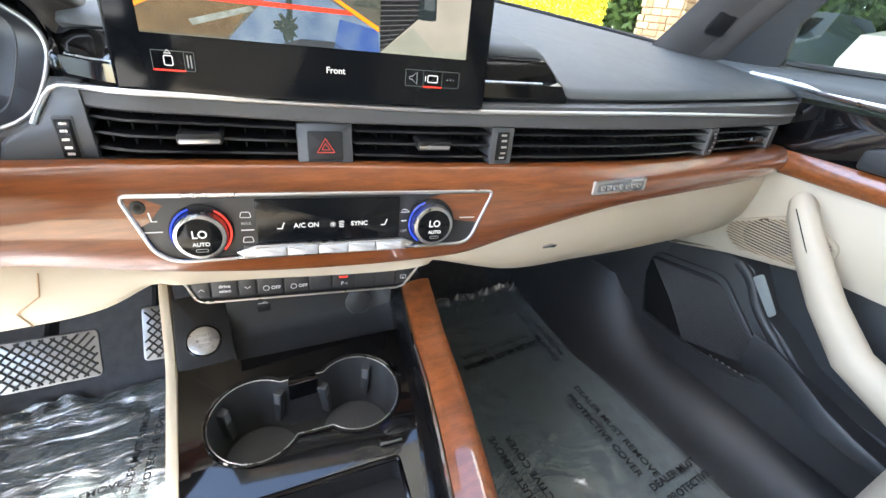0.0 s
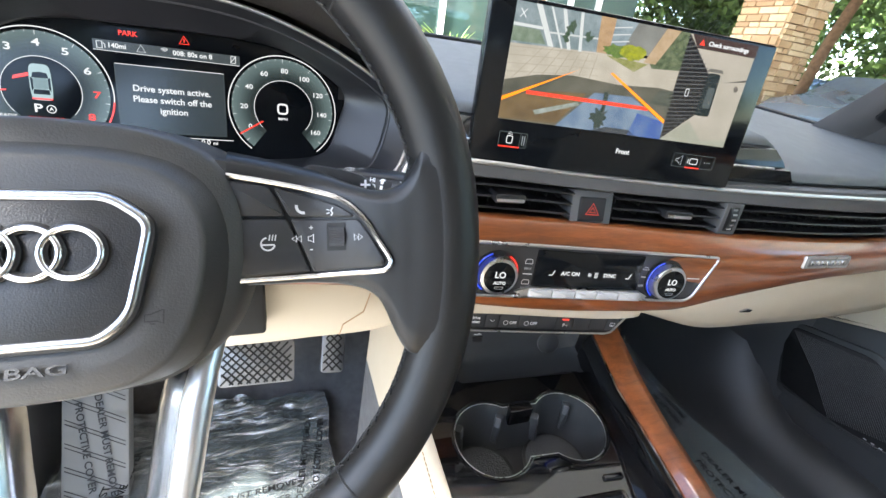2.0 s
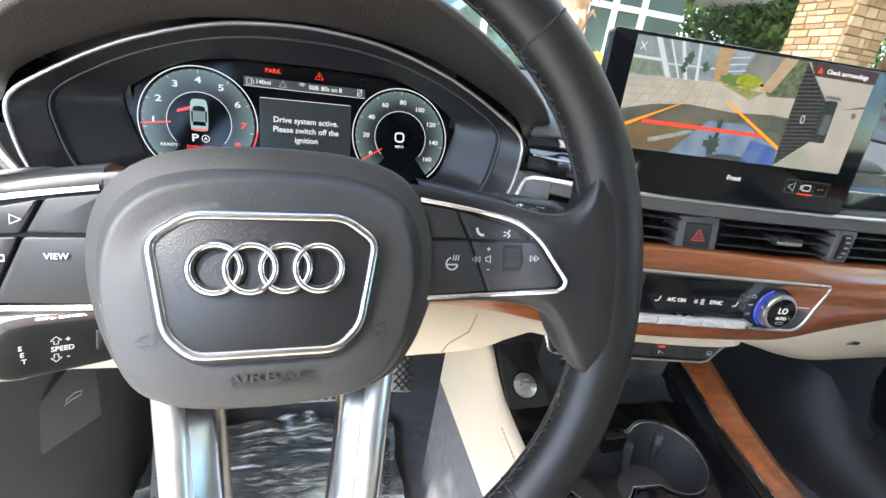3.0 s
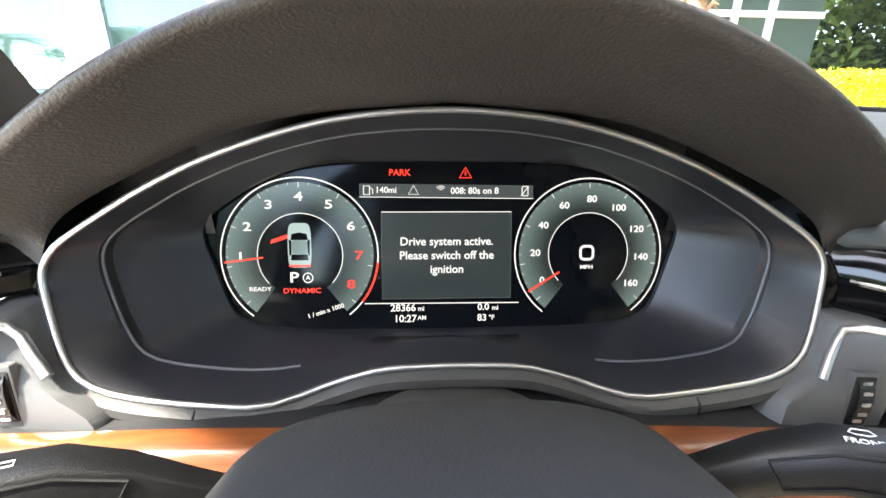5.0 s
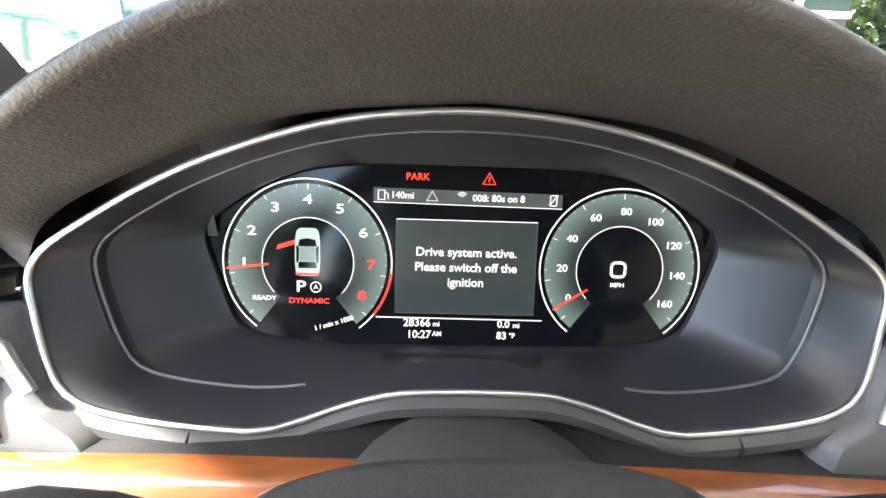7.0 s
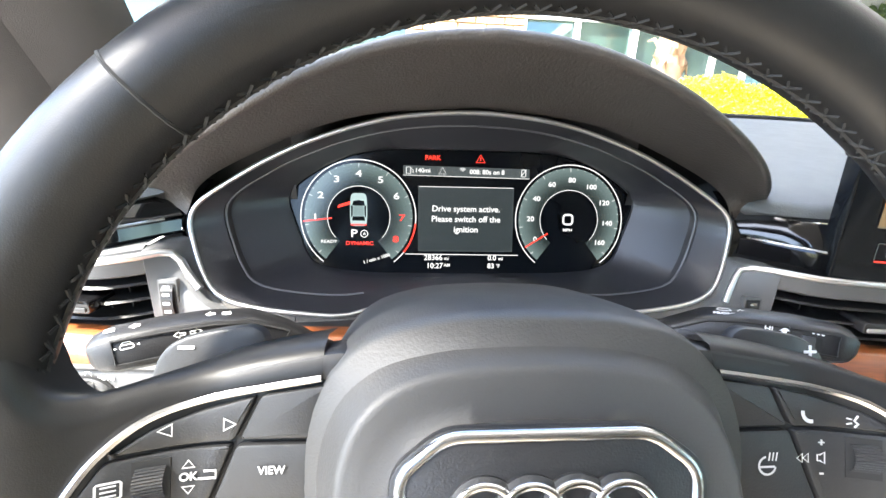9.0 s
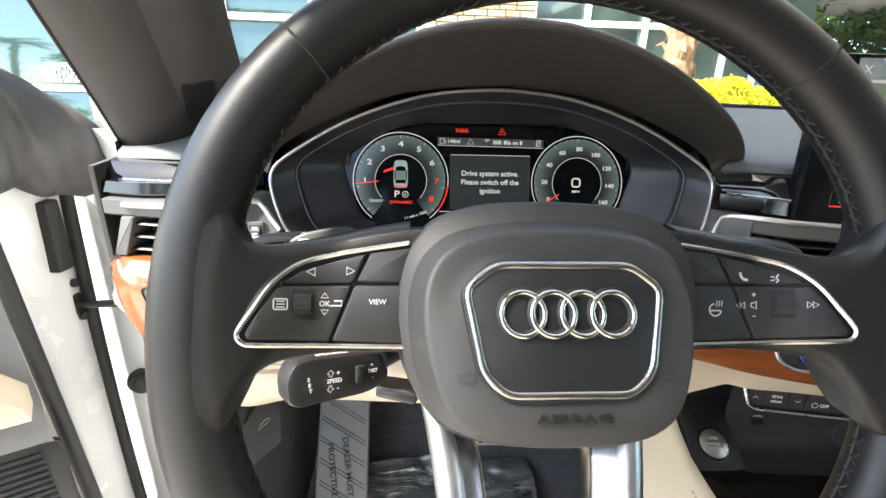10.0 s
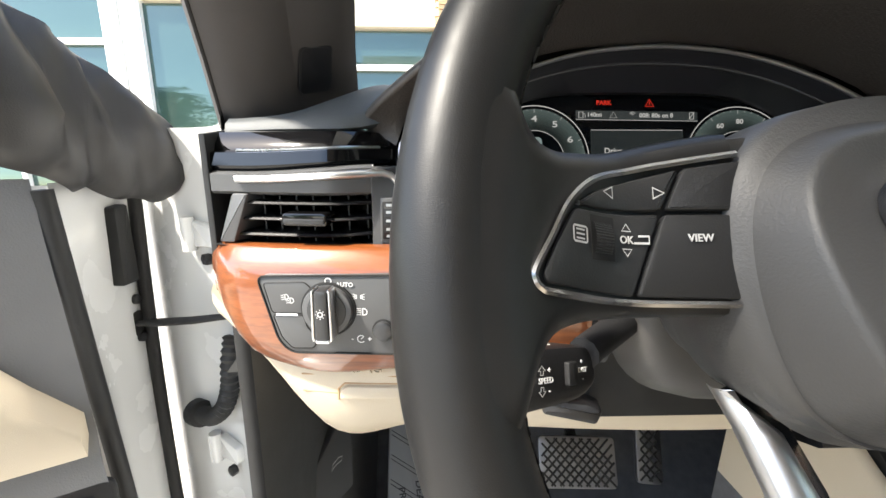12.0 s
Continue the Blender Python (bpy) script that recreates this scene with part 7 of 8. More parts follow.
for y in steps(-.4, .98, 30):
    b = .03 * smooth01(y, .55, .9)
    rows.append([(.955 - b, y, FLOOR), (.968 - b, y, .19), (.99 - b, y, .235 + .05 * smooth01(y, .55, .8)), (1.02, y, .25 + .16 * smooth01(y, .60, .8)), (1.05, y, .25 + .2 * smooth01(y, .60, .8)), (1.08, y, .2)])
loft("trim", rows, DOOR_PLASTIC, sill, sharp=70)
rows = []
for y, x in ((.64, 1.04), (.70, 1.02), (.78, 1.0), (.90, .985), (1.14, .96)):
    rows.append([(x - .03, y, FLOOR), (x - .012, y, .25), (x, y, .36), (x, y, .66)])
loft("kick_trim", rows, DOOR_PLASTIC, sill, sharp=60)

# ---- driver door, wide open ----
COVER_VINYL = material("black vinyl cover", (.030, .029, .029), .5, grain=.25, grain_scale=900, vary=.3, spots=14)
DOOR_GREY = material("grey grained door skin", (.13, .131, .133), .5, grain=.6, grain_scale=600)
ddoor = thing("driver_door", "white driver door standing wide open, grey and beige inside", "car door")
ua, na = Vector((-.86, -.51, 0)), Vector((.51, -.86, 0))  # along the open door, and out of its inner face
A0 = Vector((-.524, .736, 0))


def inner(s, z, lift=0.0):
    p = A0 + ua * (s - .055 * max(0, .745 - z) * (1 - smooth01(s, .1, .5))) + na * lift
    return (p.x, p.y, z)


zs = [.02, .12, .25, .38, .50, .62, .70, .745]
rows = []
for z in zs:
    k = .012 * math.sin((z - .02) / .725 * math.pi)
    rows.append([(-.62, .93, z), (-.57, .90, z), (-.540, .872, z), (-.527, .845, z), (-.522 - k * .3, .815, z), (-.522 - k * .6, .788, z), (-.523 - k * .6 + .03 * (.745 - z), .765, z), (-.524 + .047 * (.745 - z), .742 + .028 * (.745 - z), z)])
loft("hinge_face", rows, PAINT, ddoor, label="white painted hinge face of the door", sharp=50)
rows = [[inner(s, z, -.06 + (.03 if z < .7 else 0)) for z in (0, .2, .5, .74)] for s in (0, .5, 1.0)]
loft("outer_skin", rows, PAINT, ddoor)
tube("door_seal", [inner(.000, z, .004) for z in steps(.05, .74, 16)], .0085, RUBBER, ddoor, n=8)
rows = []
for s in steps(.006, .95, 30):
    rows.append([inner(s, .05, .0), inner(s, .15, .02), inner(s, .40, .022), inner(s, .43, .03), inner(s, .47, .03), inner(s, .50, .018), inner(s, .60, .014), inner(s, .70, .012), inner(s, .75, .006)])
loft("inner_panel", rows, DOOR_GREY, ddoor, label="grey moulded door panel", sharp=60)
rows = []
for s in steps(.012, .9, 30):
    t = smooth01(s, .004, .09)
    rows.append([inner(s, .50, .022), inner(s, .490, .045), inner(s, .510 + .005 * t, .052), inner(s, .515 + .068 * t, .045), inner(s, .520 + .092 * t, .016)])
loft("armrest", rows, BEIGE, ddoor, caps=True, label="beige leather armrest panel", sharp=60)
grille = slab("speaker_frame", rrect(.10, .16, .012), .006, frame_of(inner(.055, .37, .030), -ua, (0, 0, 1)), PLASTIC, ddoor, .002)
for i in range(16):
    tube("speaker_rib", [inner(.02, .30 + .009 * i, .032), inner(.10, .30 + .009 * i, .032)], .0016, RUBBER, ddoor, n=4)
# black soft cover at the front end of the door, draped in folds over the hinge face
rows = []
stations = steps(0, 1, 46)
path = [Vector((-.66, .63, 0)), Vector((-.53, .69, 0)), Vector((-.516, .73, 0)), Vector((-.514, .765, 0)), Vector((-.508, .79, 0)), Vector((-.494, .825, 0)), Vector((-.474, .855, 0)), Vector((-.458, .87, 0))]
top_c = curve_of(steps(0, 1, 8), [.930, .912, .897, .882, .868, .842, .812, .772])
low_c = curve_of(steps(0, 1, 8), [.800, .770, .745, .738, .730, .718, .728, .750])
px_, py_ = curve_of(steps(0, 1, 8), [p.x for p in path]), curve_of(steps(0, 1, 8), [p.y for p in path])
for s in stations:
    p = Vector((px_(s), py_(s), 0))
    d = Vector((px_(min(1, s + .02)) - px_(max(0, s - .02)), py_(min(1, s + .02)) - py_(max(0, s - .02)), 0)).normalized()
    nrm = Vector((d.y, -d.x, 0))
    nrm = nrm if nrm.x > 0 else -nrm
    zl, zt = low_c(s), top_c(s)
    w = .020 * (1 - smooth01(s, .75, 1)) + .006
    r = []
    for f, o in ((0, .15), (.03, .6), (.12, .95), (.35, 1.05), (.6, .85), (.82, .5), (.95, .15), (1.0, -.4), (.97, -1.2), (.8, -2.2)):
        fold = .0055 * math.sin(21 * s + 5.5 * f + 1) + .0025 * math.sin(47 * s - 9 * f)
        fold *= smooth01(s, .02, .2) * (1 if o > 0 else .3)
        q = p + nrm * (w * o + fold)
        r.append((q.x, q.y, zl + (zt - zl) * f + .004 * math.sin(30 * s) * (1 - f)))
    rows.append(r)
loft("shoulder", rows, COVER_VINYL, ddoor, caps=True, label="black soft cover draped over the door end", sharp=80)
# latch blocks, bolts, check strap and cable bellows
HF = frame_of((-.527, .812, .672), (0.04, 1, 0), (0, -.12, 1))
slab("bumper_block", round_poly([(-.012, -.045), (.013, -.045), (.011, .045), (-.009, .043)], .003), .014, at(HF, 0, 0, .016), RUBBER, ddoor, .003, label="black rubber bump block")
for z in (.602, .554):
    slab("bolt", circle(.006, 12), .006, frame_of((-.523, .829, z), (0.04, 1, 0), (0, 0, 1)) @ Matrix.Translation((0, 0, .003)), PLASTIC, ddoor, .001)
tube("check_strap", [(-.525, .826, .572), (-.49, .815, .578), (-.45, .81, .582), (-.41, .815, .585)], [.004, .0065, .006, .005], PLASTIC_SOFT, ddoor, n=8, flat=.8)
slab("strap_slot", rrect(.012, .03, .003), .003, frame_of((-.5225, .828, .572), (0, 1, 0), (0, 0, 1)), BLACK, ddoor, .001)
bel = soft_path([(-.470, .838, .441), (-.448, .822, .447), (-.427, .812, .466), (-.415, .808, .495), (-.411, .808, .530), (-.408, .815, .560)], 8)
tube("cable_bellows", bel, [.0115 if i % 2 else .0090 for i in range(len(bel))], RUBBER, ddoor, n=12, label="ribbed black cable bellows")
tube("bellows_flange", [(-.480, .846, .439), (-.468, .836, .442)], [.018, .017], RUBBER, ddoor, n=16)
# ---- body side at the driver's hinge ----
jamb = thing("car_body", "white painted body pillar at the open door", "car body", kind="structure")
rows = []
for z in (.0, .2, .4, .6, .76, .80):
    k = .02 * smooth01(z, .7, .8)
    rows.append([(-.64, 1.12, z), (-.55, .90, z), (-.505, .862, z), (-.47, .848, z), (-.436, .838, z), (-.405, .815, z), (-.376, .77, z), (-.346, .71, z), (-.326, .668, z)])
loft("hinge_pillar", rows, PAINT, jamb, label="white painted hinge pillar", sharp=50)
tube("body_seal", [(-.512 - .010 * math.sin((z - .02) * 4), .842, z) for z in steps(.02, .75, 20)], .0075, RUBBER, jamb, n=8)
tube("body_seal", [(-.319, .655, z) for z in steps(.05, .66, 14)], .0085, RUBBER, jamb, n=8)
for z in (.680, .395):
    hm = frame_of((-.43, .832, z), (.80, -.55, 0), (0, 0, 1))
    hm = hm if hm.col[2][1] < 0 else frame_of((-.43, .832, z), (-.80, .55, 0), (0, 0, 1))
    slab("hinge_leaf", round_poly([(-.02, -.016), (.02, -.012), (.02, .010), (-.02, .016)], .003), .010, at(hm, 0, 0, .010), PAINT, jamb, .002)
    slab("hinge_bolt", circle(.007, 6), .008, at(hm, .004, -.028, .012), PLASTIC, jamb, .001)
    tube("hinge_pin", [at(hm, -.022, -.02, .012).translation, at(hm, -.022, .02, .012).translation], .008, PAINT, jamb, n=10)
rows = [[(-.56, y, z) for z in (-.02, .1, .14)] + [(-.36, y, .145)] + [(-.35, y, .0)] for y in (-1.3, .9)]
loft("sill", rows, PAINT, jamb)
# bonnet, wings and the right flank outside
rows = []
for x in steps(-.50, 1.224, 24):
    e = abs((x - MID) / .862)
    rows.append([(x, 1.10, .80 - .05 * e ** 3), (x, 1.5, .80 - .06 * e ** 3), (x, 2.1, .74 - .08 * e ** 3), (x, 2.5, .62 - .1 * e ** 3), (x, 2.6, .3)])
loft("bonnet", rows, PAINT, jamb, label="white painted bonnet", sharp=60)
for x in (1.13,):
    rows = [[(x - .03, y, .79), (x, y, .70), (x + .02, y, .4), (x, y, .05)] for y in (1.6, .7, 0, -1.4)]
    loft("flank", rows, PAINT, jamb)

# ---- pillars, windscreen, roof ----
frame_top = thing("windscreen_frame", "windscreen frame with cloth-lined pillars", "windscreen frame", kind="structure")
P0, P1 = Vector((-.315, .735, .775)), Vector((-.22, .28, 1.235))


def mirror_x(p):
    return Vector((2 * MID - p[0], p[1], p[2]))


for s in (0, 1):
    f = mirror_x if s else Vector
    rows_c, rows_b, rows_o = [], [], []
    for i in range(15):
        t = -.10 + 1.10 * i / 14
        p = P0.lerp(P1, t)
        p.z += .012 * math.sin(max(0, t) * math.pi)
        k = 1 + .5 * max(0, .15 - t)
        off = lambda r: [f(p + Vector(q) * k) for q in r]
        rows_o.append(off(((-.035, .03, 0), (-.034, .0, -.003), (-.030, -.012, -.006), (-.022, -.02, -.01))))
        rows_c.append(off(((-.022, -.02, -.01), (-.010, -.021, -.014), (0, -.018, -.016), (.012, -.012, -.015), (.022, -.005, -.012), (.030, .004, -.006))))
        rows_b.append(off(((.030, .004, -.006), (.042, .012, -.003), (.062, .028, .002), (.068, .05, .015))))
    loft("pillar_edge", rows_o, CLOTH, frame_top, sharp=70)
    loft("pillar_cloth", rows_c, CLOTH, frame_top, label="charcoal cloth pillar lining", sharp=70)
    loft("pillar_inner", rows_b, CLOTH, frame_top, sharp=70)
    tube("pillar_seam", [r[0] for r in rows_c], .0016, BLACK, frame_top, n=5)
    o = f(P0.lerp(P1, .130) + Vector((.043, .0135, .0010)))
    ex, ey = (.032, .024, .008), P1 - P0 + Vector((0, .12, .02))
    m = frame_of(o, ex, ey) if not s else frame_of(o, (ex[0], -ex[1], -ex[2]), (-ey.x, ey.y, ey.z))
    m = m if m.col[2].y < 0 else frame_of(o, (-m.col[0].x, -m.col[0].y, -m.col[0].z), (m.col[1].x, m.col[1].y, m.col[1].z))
    slab("tweeter_cover", rrect(.028, .038, .006), .008, at(m, 0, 0, .0015), PLASTIC, frame_top, .0012, label="black tweeter cover")
    stroke("tweeter_edge", rrect(.024, .034, .005), .0006, at(m, 0, 0, .0018), PLASTIC_GREY, frame_top, closed=True)
tube("screen_foot", [(x, y_far(x) + .012, z_far(x) + .003) for x in steps(-.30, 1.02, 60)], .004, RUBBER, frame_top, n=6)
rows = []
for i in range(11):
    t = i / 10
    r = []
    for j in range(25):
        u = j / 24
        b = 1 - (2 * u - 1) ** 4
        a = P0.lerp(P1, t) + Vector((.04, .03, .01 + .012 * math.sin(t * math.pi)))
        p = a.lerp(mirror_x(a), u)
        p.y += b * (.30 * (1 - t) + .08 * t)
        p.z += b * (.075 * (1 - t) + .02 * t)
        r.append(p)
    rows.append(r)
ws = loft("windscreen", rows, GLASS, frame_top, label="clear windscreen", sharp=180)
ws.visible_shadow = False
facing(ws, (0, -1, -.5))
tube("header_rail", [p + Vector((0, -.02, .005)) for p in [Vector(q) for q in rows[-1]]], .03, CLOTH, frame_top, n=10, flat=.6)
rows = []
for y, drop in ((.275, .012), (.10, 0), (-.3, -.012), (-.8, .01), (-1.25, .09), (-1.40, .30)):
    half = .585 - .02 * smooth01(-y, .4, 1.4)
    rows.append([(MID + half * u, y, 1.262 - drop - .055 * abs(u) ** 3) for u in steps(-1, 1, 17)])
lining = thing("ceiling", "grey cloth headliner under the car roof", "ceiling", kind="structure")
loft("headliner", rows, HEADLINER, lining, sharp=180)
loft("roof_skin", [[(x * 1.0, y, z + .03) for x, y, z in r] for r in rows], PAINT, lining, sharp=180)
rows = [[(x, -1.35, z) for z in (.1, .5, .95)] for x in (-.42, 1.15)]
back = tagged(loft("wall_rear", rows, BEIGE, None), "beige rear bulkhead of the cabin", "wall", kind="structure")


# the passenger's window, closed
pane = bmesh.new()
side = lambda z: 2 * MID + .318 - .098 * (z - .76) / .47
front = lambda z: .690 - .455 * (z - .775) / .46
cols = []
for z in steps(.74, 1.22, 9):
    a, b = front(z), -.38
    cols.append([pane.verts.new((side(z) + d, y, z)) for d in (0, .004) for y in (a, (a * 2 + b) / 3, (a + 2 * b) / 3, b)])
for r0, r1 in zip(cols, cols[1:]):
    for q in (0, 4):
        for i in range(3):
            pane.faces.new((r0[q + i], r0[q + i + 1], r1[q + i + 1], r1[q + i]))
bmesh.ops.recalc_face_normals(pane, faces=pane.faces[:])
me = bpy.data.meshes.new("window_pane")
pane.to_mesh(me)
pane.free()
me.materials.append(glass_material("green-tinted side glass", (.80, .85, .82)))
new("window_pane", me).parent = pdoor
# black corner trim between the pillar's foot and the door
SAIL = round_poly([(.735, .780), (.603, .792), (.599, .846), (.560, .900), (.700, .840)], .006, 3)
mesh_ob("corner_trim", [(side(z) + d, y, z) for d in (-.010, -.002) for y, z in SAIL],
        [tuple(range(len(SAIL))), tuple(range(len(SAIL), 2 * len(SAIL)))[::-1]] + [(i, i + len(SAIL), (i + 1) % len(SAIL) + len(SAIL), (i + 1) % len(SAIL)) for i in range(len(SAIL))],
        PLASTIC_SOFT, pdoor, "black corner trim", sharp=40)
tube("window_seal", [(side(.797) - .004, y, .797) for y in steps(.60, -.35, 12)], .004, RUBBER, pdoor, n=6)


# ---- seats ----
def seat(xc, label):
    s = thing("front_seat", label, "car seat", "front seats")
    rows = []
    for y, z, w in ((.235, .36, .20), (.25, .40, .22), (.22, .43, .235), (.05, .41, .24), (-.15, .38, .24), (-.25, .37, .23)):
        rows.append([(xc - w, y, z - .06), (xc - w, y, z - .01), (xc - w * .85, y, z + .015), (xc - w * .6, y, z), (xc, y, z - .008), (xc + w * .6, y, z), (xc + w * .85, y, z + .015), (xc + w, y, z - .01), (xc + w, y, z - .06)])
    rows.insert(0, [(p[0], p[1] - .01, .25) for p in rows[0]])
    loft("cushion", rows, BEIGE, s, label="beige leather cushion", sharp=70)
    rows = []
    for z, y, w in ((.36, -.26, .22), (.55, -.30, .24), (.75, -.36, .23), (.92, -.42, .17), (.96, -.44, .10)):
        rows.append([(xc - w, y - .08, z), (xc - w, y + .03, z), (xc - w * .6, y, z), (xc, y - .01, z), (xc + w * .6, y, z), (xc + w, y + .03, z), (xc + w, y - .08, z)])
    loft("backrest", rows, BEIGE, s, label="beige leather backrest", sharp=70)
    return s


seat(.755, "beige leather front passenger seat")
# unseen driver seat, added to cut low light from behind
seat(-.030, "unseen beige leather driver seat, added to block light from behind")
# unseen rear sides and dark glass, added to dim light reaching the dash
cabin = thing("rear_cabin", "unseen dark rear sides of the cabin, added to block light", "car interior", kind="structure")
DARK_GLASS = glass_material("dark rear glass", (.30, .33, .32))
for s in (-1, 1):
    wall = lambda y, z: (MID + s * (.70 - .10 * smooth01(z, .78, 1.25)), y, z)
    for y0, y1, z0, z1 in ((-.42, -1.42, .05, .82), (-.42, -.54, .82, 1.25), (-1.05, -1.42, .82, 1.25)):
        loft("side_trim", [[wall(y0 + (y1 - y0) * i / 6, z0 + (z1 - z0) * j / 6) for j in range(7)] for i in range(7)], CLOTH, cabin, sharp=60)
    q = loft("quarter_glass", [[wall(y, z) for z in steps(.82, 1.22, 5)] for y in steps(-.54, -1.05, 5)], DARK_GLASS, cabin, sharp=180)
    q.visible_shadow = False
rear = loft("rear_glass", [[(MID + .56 * u, -1.40 + .22 * f, .93 + .26 * f) for f in steps(0, 1, 5)] for u in steps(-1, 1, 9)], DARK_GLASS, cabin, sharp=180)
rear.visible_shadow = False

# ---- outside ----
STONE_MATS = [material("sandstone " + k, c, 0.85, grain=0.8, grain_scale=120, vary=0.25, spots=6) for k, c in
              (("tan", (.52, .36, .21)), ("cream", (.62, .47, .30)), ("brown", (.42, .27, .15)))]
PAVING = material("pale concrete paving", (.50, .47, .43), .85, grain=.5, grain_scale=60, vary=.12, spots=.8)
WALL_PAINT = material("cream stucco", (.66, .60, .48), .9, grain=.6, grain_scale=90, vary=.05, spots=.6)
SOFFIT = material("white soffit paint", (.82, .82, .80), .9, vary=.03, spots=.7)
FRAME_WHITE = material("white window frame", (.75, .75, .72), .45, vary=.03)
LEAF = material("green leaves", (.09, .16, .03), .6, vary=.5, spots=3)
LEAF_YELLOW = material("yellow green hedge leaves", (.62, .60, .02), .6, vary=.35, spots=9)
AGAVE = material("agave green", (.20, .33, .07), .5, vary=.25, spots=5)
PALM_LEAF = material("palm frond green", (.055, .10, .03), .55, vary=.4, spots=3)
BARK = material("palm bark", (.24, .145, .085), .9, vary=.55, spots=14, grain=1, grain_scale=40)
CAR_BLACK = material("black car paint", (.012, .012, .014), .15, coat=1.0)
CAR_WHITE = material("white vehicle paint", (.75, .75, .74), .25, coat=.8, vary=.02)
CAR_BLUE = material("blue grey car paint", (.10, .14, .19), .2, coat=1.0)
TYRE = material("tyre rubber", (.015, .015, .015), .8)


def pane_material(name, tint):
    m = bpy.data.materials.new(name)
    m.use_nodes = True
    n, ln = m.node_tree.nodes, m.node_tree.links
    b = n["Principled BSDF"]
    b.inputs["Base Color"].default_value = (*tint, 1)
    b.inputs["Roughness"].default_value = .03
    b.inputs["IOR"].default_value = 1.9
    b.inputs["Specular Tint"].default_value = (.80, 1, .95, 1)
    b.inputs["Coat Weight"].default_value = 0.0
    return m


PANE = pane_material("teal tinted window glass", (.03, .055, .047))
ground = tagged(mesh_ob("ground", [(-300, -300, GROUND), (300, -300, GROUND), (300, 300, GROUND), (-300, 300, GROUND)], [(0, 1, 2, 3)], PAVING, smooth=False),
                "pale concrete forecourt", "ground", kind="structure")
FY = 7.0
facade = thing("dealership_building", "glazed showroom front with white frames and stone piers", "building")


def block(name, x0, x1, y0, y1, z0, z1, mat, parent, label="", bevel=.004):
    return slab(name, [(x0, y0), (x1, y0), (x1, y1), (x0, y1)], z1 - z0, Matrix.Translation((0, 0, z1)), mat, parent, bevel, label)


def window_bay(x0, x1, z_list, post=.07):
    """Panes between white posts and rails; each pane an object."""
    block("post", x0 - post / 2, x0 + post / 2, FY - .08, FY + .06, GROUND, z_list[-1], FRAME_WHITE, facade)
    for a, b in zip(z_list[:-1], z_list[1:]):
        block("rail", x0 + post / 2, x1 - post / 2, FY - .06, FY + .05, a - .04, a + .04, FRAME_WHITE, facade)
        block("pane", x0 + post / 2, x1 - post / 2, FY, FY + .012, a + .04, b - .04, PANE, facade, bevel=.001)


Z_L = [GROUND + .1, .98, 2.30, 3.6]
Z_M = [GROUND + .1, .98, 2.85]
Z_W = [GROUND + .1, .98, 1.98, 2.52]
Z_R = [GROUND + .1, .9, 2.05, 3.0, 3.9]
for x0, x1, zz in ((-9.2, -7.6, Z_L), (-7.6, -6.2, Z_L), (-6.2, -4.72, Z_L), (-4.22, -2.75, Z_M), (-2.75, -1.5, Z_W), (-1.5, -.08, Z_W)):
    window_bay(x0, x1, zz)
    if zz[-1] < 3.5:
        block("lintel", x0, x1, FY - .1, FY + .2, zz[-1], 3.6, WALL_PAINT, facade, "cream wall over the window")
for x0, x1 in ((-4.72, -4.49), (-4.45, -4.22)):
    block("post", x0, x1, FY - .1, FY + .06, GROUND, 3.6, FRAME_WHITE, facade)
block("post", -1.58, -1.44, FY - .14, FY - .1, GROUND, 2.6, FRAME_WHITE, facade)
for x0, x1 in ((1.55, 2.33), (2.33, 3.2), (3.2, 3.95), (3.95, 4.45), (4.45, 4.98), (4.98, 5.8)):
    window_bay(x0, x1, Z_R)
block("upper_wall", -10, 5.9, FY - .12, FY + .3, 3.6, 6.0, WALL_PAINT, facade, "cream stucco upper wall")
block("floor_slab", -10, 5.9, FY + .06, FY + 8, GROUND, GROUND + .04, PAVING, facade)
block("back_wall", -10, 5.9, FY + 3, FY + 3.1, GROUND, 4.5, WALL_PAINT, facade)
# the part over the car is unseen, added to keep sun off the cabin
slab("canopy", [(-1.98, -3.4), (12.5, -3.4), (12.5, 12.2), (5.95, 12.2), (5.95, 5.6), (3.4, 5.6), (3.4, 1.3), (-1.98, 1.3)], .48, Matrix.Translation((0, 0, 3.9)), SOFFIT, facade, .01, "pale canopy soffit over the drive, extended unseen over the car to block sun")
for x in (5.6, 8.6, 11.2):
    for y in (1.5, 4.2, 8.8):
        slab("soffit_lamp", circle(.11, 20), .02, Matrix.Translation((x, y, 3.415)) @ Matrix.Rotation(math.pi, 4, "X"), FRAME_WHITE, facade, .004)


